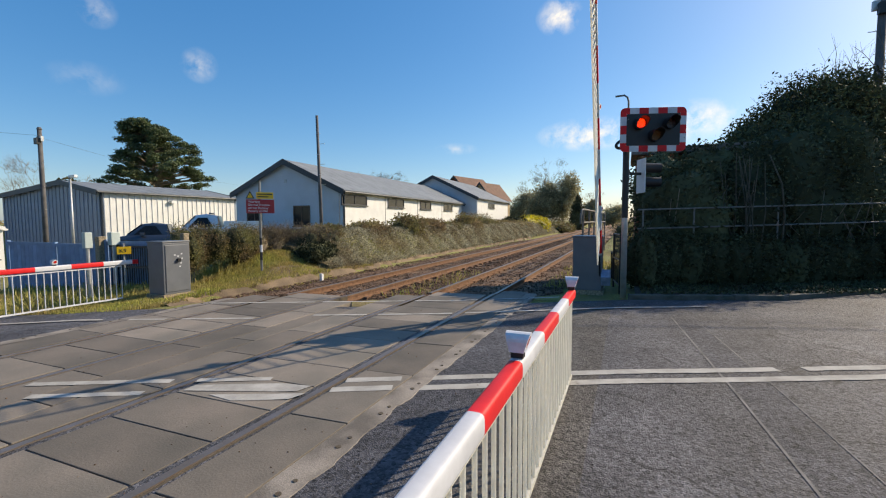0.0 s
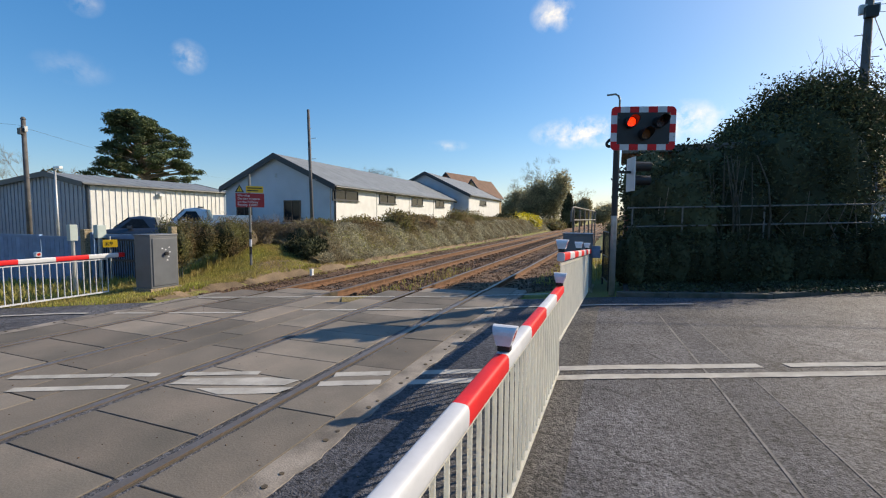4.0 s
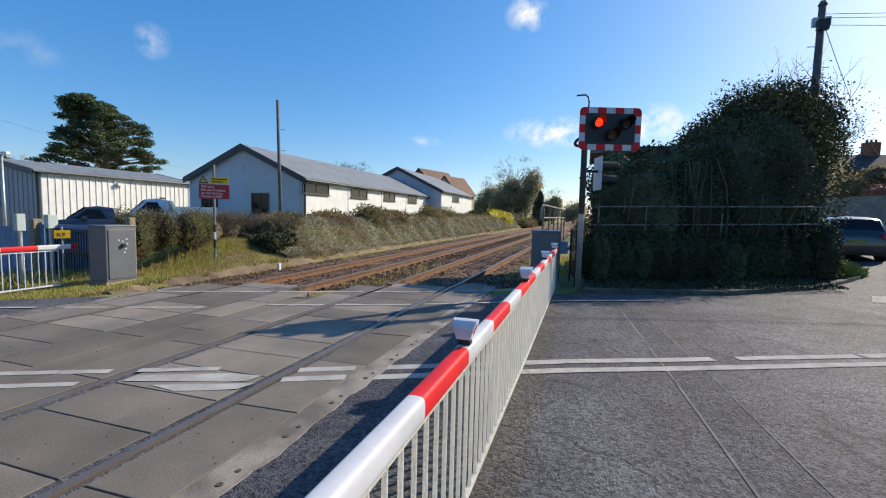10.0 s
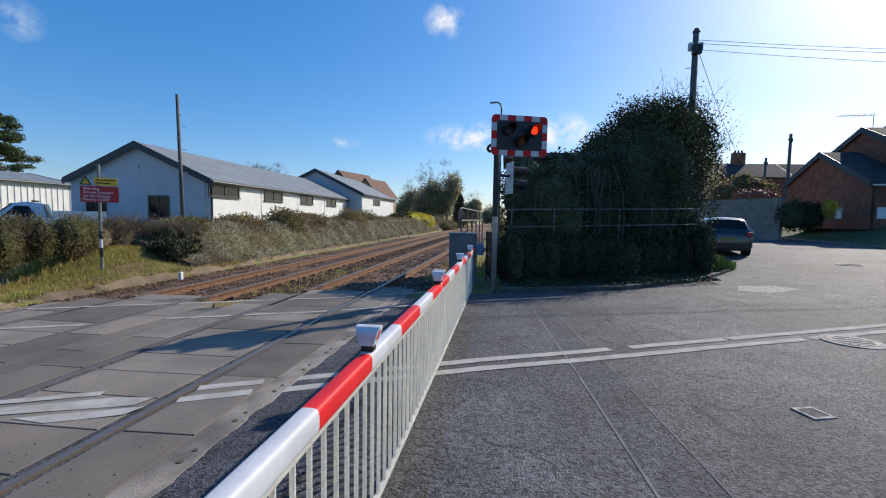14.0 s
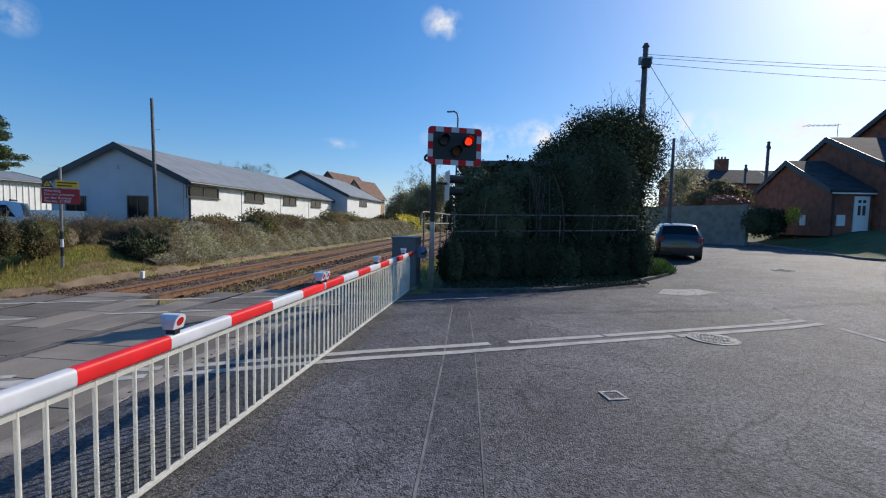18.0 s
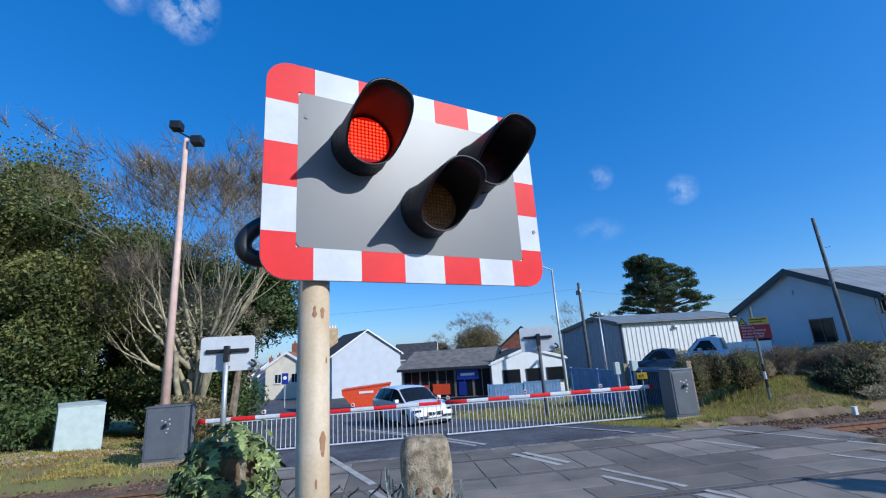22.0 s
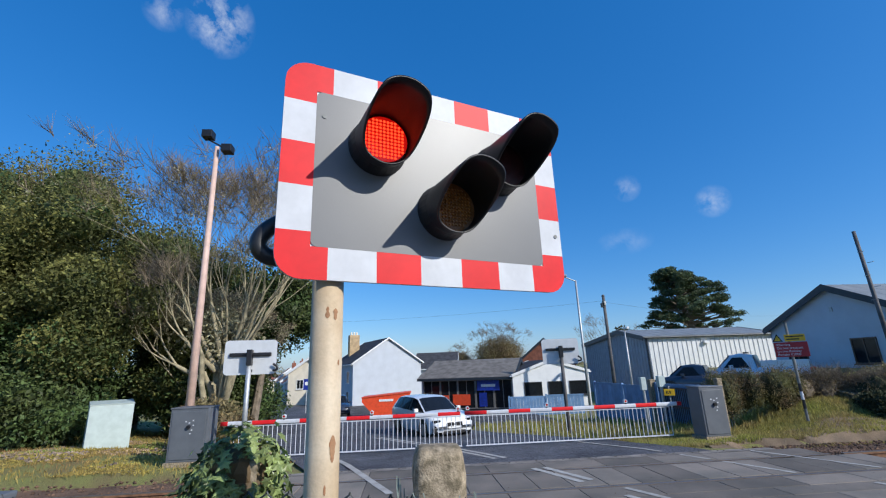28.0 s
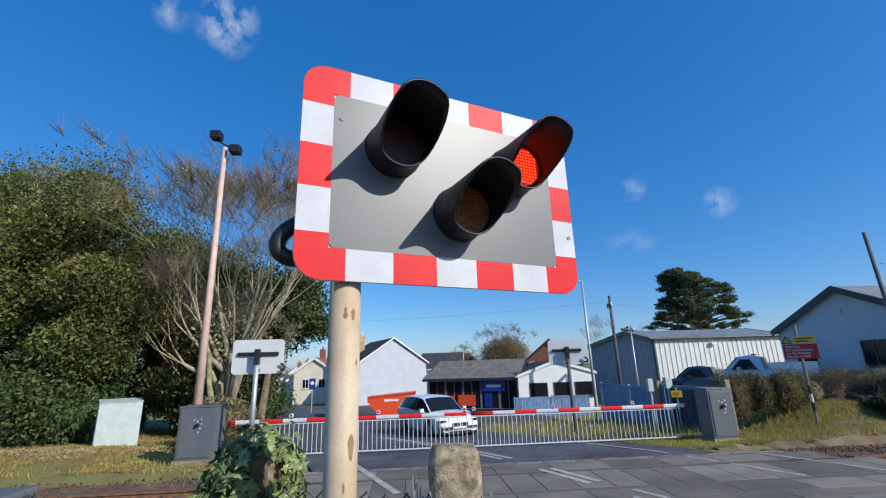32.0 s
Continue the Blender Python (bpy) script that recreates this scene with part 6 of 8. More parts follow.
def street_house(at, rz, W, L, e, r, wall, roof, label, chim=True):
    h = gable_shed("street_house", at, rz, W, L, e, r, wall, wall, roof, label, "house", FRAME_WHITE)
    for k in range(int(L // 2.6)):
        for z in (1.2, 3.6):
            if z + 0.7 < e:
                window(h, face(W, 1.4 + 2.6 * k, z, 0), 0.9, 1.25, FRAME_WHITE, 1)
                window(h, face(0, 1.4 + 2.6 * k, z, 180), 0.9, 1.25, FRAME_WHITE, 1)
    for x in (W * 0.3, W * 0.7):
        window(h, face(x, 0, 3.4, -90), 0.9, 1.2, FRAME_WHITE, 1)
    if chim:
        ch = part("chimney", boxm(W / 2 - 0.35, W / 2 + 0.35, L * 0.5, L * 0.5 + 0.9, r - 0.8, r + 1.3), BRICK_M, h)
        part("chimney_pot", tubem((W / 2, L * 0.5 + 0.45, r + 1.3), (W / 2, L * 0.5 + 0.45, r + 1.7), 0.13, 0.1, n=10), TILE_RED, ch)
    return h


street_house((-60.5, -17.2, -3.1), 88, 5.4, 8, 5.0, 6.8, CREAM_WALL, TILE_RED, "cream rendered street house with a red tile roof")
for i, (x, y) in enumerate(((-69.5, -20.0), (-76.5, -22.4), (-83.5, -24.8), (-90.5, -27.4))):
    street_house((x, y, -3.2), 108, 5.5, 6.8, 3.6 + 0.3 * (i % 2), 5.6 + 0.4 * (i % 2), (RENDER_WALL, CREAM_WALL, BRICK_BUFF, CREAM_WALL)[i], TILE_RED, "terraced street house with a red tile roof", i % 2 == 0)
street_house((-111, -38.5, -4.2), 95, 6, 9, 3.6, 5.0, CREAM_WALL, TILE_RED, "cream house closing the far end of the street")
street_house((-104, -46, -4), 70, 8, 9, 4.4, 7.2, BRICK_BUFF, TILE_RED, "buff house at the bend of the street")
wood = thing("far_woods", "grey-brown woods on the rise behind the village", "woods", kind="stuff")
rw = random.Random(44)
leaves("foliage", [(-150 - rw.uniform(0, 12), -95 + 7 * k, -2 + rw.uniform(-1, 1), 7, 6, 6.5 + rw.uniform(-1.5, 1.5)) for k in range(34)], 26000, 0.42, LEAF_SPRING, wood, 45, 0.5)
core([(-153, -95 + 7 * k, -3, 6, 6, 6) for k in range(34)], wood, LEAF_OLIVE, 0.8)
street_house((-68, 1.0, -2.2), -8, 8, 5.6, 4.0, 6.1, RENDER_WALL, SLATE, "slate-roofed house behind the shop", False)
gable_shed("brick_house", (-60, 14, -2.2), 70, 8, 10, 4.2, 7.4, BRICK_M, BRICK_M, TILE_RED, "red-roofed house behind the shop", "house")

# brick houses on the side road
wing = gable_shed("brick_house_wing", (20.35, 34.7, 1.3), -90, 7.3, 2.15, (3.14, 2.67), 4.8, BRICK_M, BRICK_M, SLATE, "low red brick wing with a slate roof and white front door", "house", over=0.14, ridge_at=0.438)
dr = part("door", boxm(7.3, 7.36, 1.17, 1.95, 0.27, 2.33), FRAME_WHITE, wing, "white panelled front door")
for z0, z1 in ((1.95, 2.12), (1.25, 1.8)):
    for y in (1.36, 1.6):
        part("door_glass", boxm(7.355, 7.37, y, y + 0.15, z0, z1), GLASS, dr)
part("fascia", boxm(7.46, 7.52, -0.1, 2.2, 2.44, 2.56), FRAME_WHITE, wing, "white fascia board")
part("downpipe", tubem((7.36, 0.1, 0), (7.36, 0.1, 2.5), 0.045, n=8), BLACK, wing)
part("meter_box", boxm(4.85, 5.3, -0.06, 0.0, 0.62, 1.25), FRAME_WHITE, wing, "white meter box")
part("meter_box", boxm(7.3, 7.36, 0.32, 0.76, 0.62, 1.25), FRAME_WHITE, wing, "white meter box")
part("step", boxm(7.3, 7.8, 1.05, 2.05, -0.2, 0.27), STRIP, wing)
main_house = gable_shed("brick_house", (22.52, 35.8, 1.3), -90, 9.0, 5.4, 4.1, 6.3, BRICK_M, BRICK_M, SLATE, "red brick house with a dark slate roof behind the lawn", "house", over=0.14)
bm = bmesh.new()
tube(bm, (3.9, 0.9, 5.6), (3.9, 0.9, 7.4), 0.02, n=6)
tube(bm, (3.9, 0.9, 7.3), (3.9, -1.2, 7.25), 0.016, n=6)
for k in range(7):
    tube(bm, (3.5, 0.8 - 0.3 * k, 7.28), (4.3, 0.8 - 0.3 * k, 7.28), 0.01, n=5)
part("television_aerial", bm, GALV, main_house, "thin metal roof aerial")
tall_house = gable_shed("brick_house", (28.1, 38.5, 1.3), -90, 14, 12, 6.65, 10.0, BRICK_M, BRICK_M, TILE_RED, "tall brick house with a tile roof behind the others", "house")
far_house = gable_shed("far_house", (27.1, 75, 0.6), -85, 8, 12.5, 7.6, 9.85, BRICK_M, BRICK_M, SLATE, "long dark-roofed house at the end of the side road", "house")
ch = part("chimney", boxm(3.4, 4.4, 6.6, 8.2, 8.8, 11.5), BRICK_M, far_house, "brick chimney stack")
for k in range(3):
    part("chimney_pot", tubem((3.9, 6.9 + 0.5 * k, 11.5), (3.9, 6.9 + 0.5 * k, 11.9), 0.15, 0.12, n=10), TILE_RED, ch)
fh2 = gable_shed("far_house", (40.0, 77, 0.6), -85, 9, 14, 7.0, 9.9, BRICK_M, BRICK_M, SLATE, "dark-roofed brick house beside the far one", "house")
window(fh2, face(9, 1.6, 6.0, 0), 1.6, 1.5, FRAME_WHITE, 1, rows_=2)
wall = thing("garden_wall", "pale rendered garden wall along the side road", "garden wall", (16.95, 29.4, 0.4), 27, kind="structure", bm=boxm(0, 0.25, 0, 10, -0.3, 2.75), material=STONE_WALL)
bush("bush", (0, 0, 0), [(21.2, 42, 2.6, 1.3, 1.3, 1.6), (21.2, 42, 4.6, 1.7, 1.5, 1.4), (22.9, 42.5, 4.2, 1.2, 1.2, 1.1), (19.2, 41, 4.0, 1.4, 1.2, 1.1)], 5000, 0.1, LEAF_OLIVE, "green garden bush behind the wall", 61)
bush("bush", (0, 0, 0), [(20.3, 38.8, 2.3, 1.1, 1.0, 1.1), (20.0, 38.6, 3.7, 1.5, 1.2, 0.75), (21.3, 39, 3.6, 1.0, 0.9, 0.7)], 3500, 0.07, mat("red_leaf", (0.3, 0.13, 0.08), 0.7, island=0.4, bump=0), "reddish garden bush behind the wall", 62)
bush("bush", (0, 0, 0), [(17.6, 29.3, 2.1, 0.95, 0.8, 1.0), (18.4, 29.2, 2.0, 0.8, 0.7, 0.95)], 3500, 0.06, LEAF_DARK, "dark clipped bush beside the brick house", 63)
for i, (x, y) in enumerate(((18.9, 28.2), (22.2, 25.0))):
    o, tips = bare_tree("sapling", (x, y, lawn_z(x, y)), 1.8, 0.025, "slim young tree with yellow leaves on the lawn", 70 + i, 1, 2, twigs=2)
    leaves("foliage", [(0, 0, 1.75, 0.4, 0.4, 0.55)], 600, 0.045, LEAF_YELLOW, o, 71 + i)
o, tips = bare_tree("bare_tree", (26, 62.7, 0.5), 12, 0.2, "pale budding tree behind the houses", 75, 2, 4, BARK_PALE, 0.45, twigs=3)
leaves("foliage", [(0, 0, 7.5, 2.6, 2.6, 3.6)], 2500, 0.14, LEAF_SPRING, o, 76, 0.95)

# ---- trees ----


def pine(at, h, label, seed):
    rng = random.Random(seed)
    ob = thing("pine_tree", label, "tree", at, group="trees")
    bm = bmesh.new()
    chain(bm, [Vector((0, 0, -0.5)), Vector((0.3, 0.3, h * 0.35)), Vector((0, -0.8, h * 0.62)), Vector((-0.2, -2.4, h * 0.93))], 0.45, 10, 0.72)
    levels, west, east = (0.4, 0.51, 0.6, 0.7, 0.83, 0.95, 1.0), (-2.0, -7.2, -6.4, -5.6, -5.0, -4.4, -3.6), (6.8, 7.2, 6.0, 6.0, 4.2, 0.2, -1.8)
    blobs = []
    for i in range(200):
        f = 0.42 + 0.56 * rng.choice((0.0, 0.1, 0.19, 0.28, 0.36, 0.45, 0.53, 0.62, 0.7, 0.79, 0.88, 0.95, 1.0)) + rng.uniform(-0.022, 0.022)
        a, b = lerp(f, levels, west), lerp(f, levels, east)
        u = rng.uniform(-1, 1)
        y = (a + b) / 2 + u * (b - a) / 2 * 0.86
        x = rng.uniform(-1, 1) * math.sqrt(1 - u * u) * (b - a) / 2
        c = Vector((x, y, h * f))
        tube(bm, Vector((0, -2.2 * max(0.0, f - 0.35) / 0.6, h * (f - 0.07))), c, 0.12, 0.04, 5, caps=False)
        blobs.append((c.x, c.y, c.z, rng.uniform(0.55, 1.2), rng.uniform(0.55, 1.2), rng.uniform(0.3, 0.55)))
    part("trunk", bm, BARK, ob, smooth=True)
    leaves("crown", blobs, 90000, 0.11, LEAF_PINE, ob, seed, 0.95, 0.3)
    return ob


pine((-58.5, 40.0, -1.5), 16.0, "tall spreading dark pine behind the warehouse", 81)
o, _ = bare_tree("bare_tree", (-58, 27, -1.8), 9, 0.25, "bare tree behind the warehouse", 82, 2, 4, twigs=3)
bush("conifer", (0, 0, 0), [(-60, 30, 4.5, 1.6, 1.6, 2.2), (-60.5, 29, 2.5, 2.2, 2.2, 2.0)], 1800, 0.2, LEAF_DARK, "dark conifer top behind the warehouse", 83, category="tree")

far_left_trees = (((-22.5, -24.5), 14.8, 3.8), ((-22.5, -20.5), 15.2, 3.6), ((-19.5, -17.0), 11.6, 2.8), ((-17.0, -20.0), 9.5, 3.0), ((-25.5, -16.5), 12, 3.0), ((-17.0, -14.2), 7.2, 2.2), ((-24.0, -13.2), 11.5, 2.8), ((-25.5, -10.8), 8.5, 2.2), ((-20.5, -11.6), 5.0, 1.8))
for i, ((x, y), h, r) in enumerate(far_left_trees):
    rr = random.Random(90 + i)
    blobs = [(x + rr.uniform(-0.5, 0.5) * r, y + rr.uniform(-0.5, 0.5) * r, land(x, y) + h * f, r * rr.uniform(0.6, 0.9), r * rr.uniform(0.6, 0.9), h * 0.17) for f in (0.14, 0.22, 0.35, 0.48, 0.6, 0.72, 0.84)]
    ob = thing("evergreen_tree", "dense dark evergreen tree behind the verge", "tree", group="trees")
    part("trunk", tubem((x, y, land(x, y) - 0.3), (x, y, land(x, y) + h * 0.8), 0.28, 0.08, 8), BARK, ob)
    core(blobs, ob, LEAF_DEEP_GREEN, 0.58)
    # lit crown and shaded foot of each tree put into two leaf colours
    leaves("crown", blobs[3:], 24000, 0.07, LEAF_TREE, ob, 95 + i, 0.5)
    leaves("skirt", blobs[:4], 18000, 0.07, LEAF_DEEP_GREEN, ob, 195 + i, 0.5, label="lower foliage in a darker green for the shade there")
o, tips = bare_tree("bare_tree", (-17.6, -8.7, -0.5), 9.6, 0.16, "tall bare tree with several pale stems", 110, 6, 5, BARK_PALE, 0.36, lean=0.1, twigs=3)
rl = random.Random(118)
for dx, dy, dz, z0, ln in ((0.1, -1.0, 0.45, 2.0, 1.7), (0.2, -0.9, 0.6, 2.6, 1.7), (0.0, -0.7, 0.95, 2.6, 1.8), (0.2, 0.5, 1.2, 3.0, 2.5), (-0.2, 0.9, 1.0, 3.2, 2.4), (0.0, 0.25, 1.4, 2.4, 2.6), (0.1, -0.3, 1.4, 3.0, 2.5)):
    bm = bmesh.new()
    more = []
    branch(bm, Vector((0, 0, 0)), Vector((dx * 0.1, dy * 0.1, 1)).normalized(), z0, 0.15, 0, rl, [], 0.2, 8)
    branch(bm, Vector((dx * 0.3, dy * 0.3, z0 - 0.1)), Vector((dx, dy, dz)).normalized(), ln, 0.125, 4, rl, more, 0.36, 7)
    part("limb", bm, BARK_PALE, o, smooth=True)
    bm = bmesh.new()
    for t in more:
        for _ in range(3):
            d = Vector((t.x / 8 + rl.uniform(-0.6, 0.6), t.y / 8 + rl.uniform(-0.6, 0.6), rl.uniform(0.1, 1))).normalized()
            spray(bm, t, d, rl.uniform(0.7, 1.3), 0.01, rl)
    tagged(part("fine_growth", bm, TWIG, o), kind="stuff")
leaves("budding_growth", [(*t, 0.5, 0.5, 0.45) for t in tips[::3]], 9000, 0.035, LEAF_SPRING, o, 116, 1.0)
o, tips = bare_tree("bare_tree", (-20.0, -10.6, -0.5), 5.0, 0.13, "bare spreading tree before the evergreens", 111, 4, 5, BARK_PALE, 0.45, twigs=5)
leaves("budding_growth", [(*t, 0.5, 0.5, 0.45) for t in tips[::3]], 9000, 0.035, LEAF_SPRING, o, 117, 1.0)
leaves("foliage", [(0, 0, 4.9, 2.0, 2.0, 1.6), (1.5, 1.5, 4.0, 1.6, 1.6, 1.4)], 5000, 0.08, LEAF_SPRING, o, 112, 0.95)
ob = thing("evergreen_tree", "dark evergreen tree overhanging the street", "tree", group="trees")
blobs = [(-23.2, -10.2, 5.2, 1.9, 1.6, 1.6), (-23.5, -8.9, 6.0, 2.2, 2.0, 1.8), (-23.0, -7.6, 5.0, 1.5, 1.5, 1.3), (-24, -10, 4.0, 2.2, 2, 1.8), (-23.2, -7.6, 6.6, 1.5, 1.5, 1.0), (-23, -6.2, 4.2, 0.9, 0.9, 0.8)]
part("trunk", tubem((-23.8, -9.4, -1), (-23.5, -8.6, 6), 0.25, 0.1, 8), BARK, ob)
blobs += [(-24, -8.6, 4.6, 1.9, 2.2, 1.7), (-24, -7.2, 5.6, 1.4, 1.3, 1.6)]
core(blobs, ob, LEAF_DEEP_GREEN, 0.55)
leaves("crown", blobs, 26000, 0.085, LEAF_DEEP_GREEN, ob, 113, 0.7)
bush("bush", (0, 0, 0), [(-14.0, -7.2, 0.2, 0.9, 1.0, 0.8), (-15.2, -8.2, 0.2, 1.0, 1.0, 0.9)], 3500, 0.06, LEAF_HEDGE, "bare brown hedge behind the barrier machine", 114, 0.6)
for i, (x, y, h, r) in enumerate(((-15.5, 88, 10, 3.6), (-11.5, 90, 12, 4), (-7.5, 104, 7, 3), (-22, 100, 9, 4), (-3, 120, 6, 4), (4, 110, 6, 3))):
    o, t = bare_tree("bare_tree", (x, y, -0.3), h, 0.2, "budding tree in the distance along the railway", 120 + i, 2, 4, BARK_PALE, 0.4, twigs=2)
    # pale budding leaf on every tree: distance haze is also in its colour
    leaves("foliage", [(0, 0, h * 0.5, r * 0.75, r * 0.75, h * 0.36), (0.3 * r, 0, h * 0.72, r * 0.45, r * 0.45, h * 0.22), (-0.4 * r, 0, h * 0.35, r * 0.5, r * 0.5, h * 0.25)], 13000, 0.16, LEAF_SPRING, o, 130 + i, 0.95)
for i, (x, y, z, r) in enumerate(((-42, 66, 4, 4), (-92, 18.2, 0.9, 5.3), (-96, 9.3, 1.2, 3.8))):
    o, t = bare_tree("bare_tree", (x, y, z - 4), r * 2.1, 0.25, "bare round tree in the distance", 140 + i, 2, 5, BARK, 0.5, twigs=3)
    leaves("budding_growth", [(0, 0, r * 1.35, r * 0.95, r * 0.95, r * 0.66)], 26000, 0.085, LEAF_HEDGE, o, 145 + i, 0.7, longer=2.2)

bush("conifer", (0, 0, 0), [(-8.6, 86, 1.6, 1.5, 1.5, 2.4), (-8.6, 86, 3.6, 1.1, 1.1, 1.8), (-8.5, 86, 5.2, 0.6, 0.6, 1.2)], 4000, 0.13, LEAF_DARK, "dark pointed conifer beside the railway line", 84, category="tree")
for i, (x, y, z, r, h) in enumerate(((-11.6, 31.5, 0.85, 0.9, 1.5), (-11.7, 36, 0.9, 1.2, 1.7), (-11.9, 26, 0.8, 0.9, 1.1))):
    bank_bush(x, y, z, r, r * 1.5, h, 3500, LEAF_OLIVE, "young green shrub on top of the railway bank", 86 + i, 0.055, 0.3)

# ---- vehicles ----


def hatch_shell(ob, L, W, H, paint):
    """The lofted shell of a hatchback: painted body, and each pane of glass a part of its own."""
    # share of length, belt height, roof height, half width, half width of the roof
    st = [(-0.5, 0.5, 0.51, 0.4, 0.36), (-0.492, 0.6, 0.62, 0.455, 0.4), (-0.47, 0.655, 0.69, 0.48, 0.4), (-0.405, 0.66, 0.93, 0.495, 0.36), (-0.36, 0.66, 0.972, 0.5, 0.36),
          (-0.24, 0.655, 0.995, 0.5, 0.365), (-0.215, 0.655, 0.997, 0.5, 0.365), (-0.03, 0.645, 0.997, 0.5, 0.365), (-0.005, 0.642, 0.992, 0.5, 0.365), (0.075, 0.635, 0.955, 0.5, 0.355),
          (0.255, 0.625, 0.655, 0.5, 0.4), (0.35, 0.59, 0.625, 0.497, 0.4), (0.43, 0.54, 0.575, 0.48, 0.37), (0.475, 0.47, 0.51, 0.44, 0.33), (0.5, 0.36, 0.4, 0.38, 0.28)]
    rows = []
    for x, belt, roof, hw, rw in st:
        low = 0.15 if abs(x) < 0.47 else 0.2
        half = [(0.0, roof + 0.008), (rw * 0.6, roof), (rw * 0.93, roof - 0.022), (rw, roof - 0.04), (hw * 0.955, belt), (hw, belt - 0.1), (hw * 0.985, 0.34 if abs(x) < 0.49 else 0.33), (hw * 0.99, 0.24), (hw * 0.93, low)]
        rows.append([Vector((x * L, y * W, z * H)) for y, z in half])
    faces = {}
    for a in range(len(st) - 1):
        for b in range(8):
            for side in (1, -1):
                q = [rows[a][b].copy(), rows[a + 1][b].copy(), rows[a + 1][b + 1].copy(), rows[a][b + 1].copy()]
                for v in q:
                    v.y *= side
                key = "body"
                if b < 2 and a == 9:
                    key = "windscreen"
                elif b < 2 and a == 2:
                    key = "rear_window"
                elif b == 3 and a in (3, 4, 6, 8, 9, 5, 7):
                    key = {3: "quarter_window", 4: "quarter_window", 6: "rear_side_window", 8: "front_side_window", 9: "front_side_window"}.get(a, "pillar")
                    if a == 6 or a in (3, 4, 8, 9):
                        key += "" if side > 0 else " "
                faces.setdefault(key, []).append(q if side > 0 else q[::-1])
    for key, quads in faces.items():
        bm = bmesh.new()
        for q in quads:
            vs = [bm.verts.new(v) for v in q]
            bm.faces.new(vs)
        bmesh.ops.remove_doubles(bm, verts=bm.verts[:], dist=0.0005)
        name = key.strip()
        if name == "body":
            for end in (0, -1):
                ring = [v for v in rows[end]] + [Vector((v.x, -v.y, v.z)) for v in rows[end][:0:-1]]
                bm.faces.new([bm.verts.new(v) for v in ring])
            bmesh.ops.remove_doubles(bm, verts=bm.verts[:], dist=0.0005)
        bmesh.ops.recalc_face_normals(bm, faces=bm.faces[:])
        glassy = name.endswith("window") or name == "windscreen"
        part(name, bm, GLASS if glassy else BLACK if name == "pillar" else paint, ob, "dark tinted glass" if glassy else "", smooth=name == "body")
    part("underside", boxm(-0.46 * L, 0.46 * L, -0.44 * W, 0.44 * W, 0.13 * H, 0.25 * H, bevel=0.03), BLACK, ob)


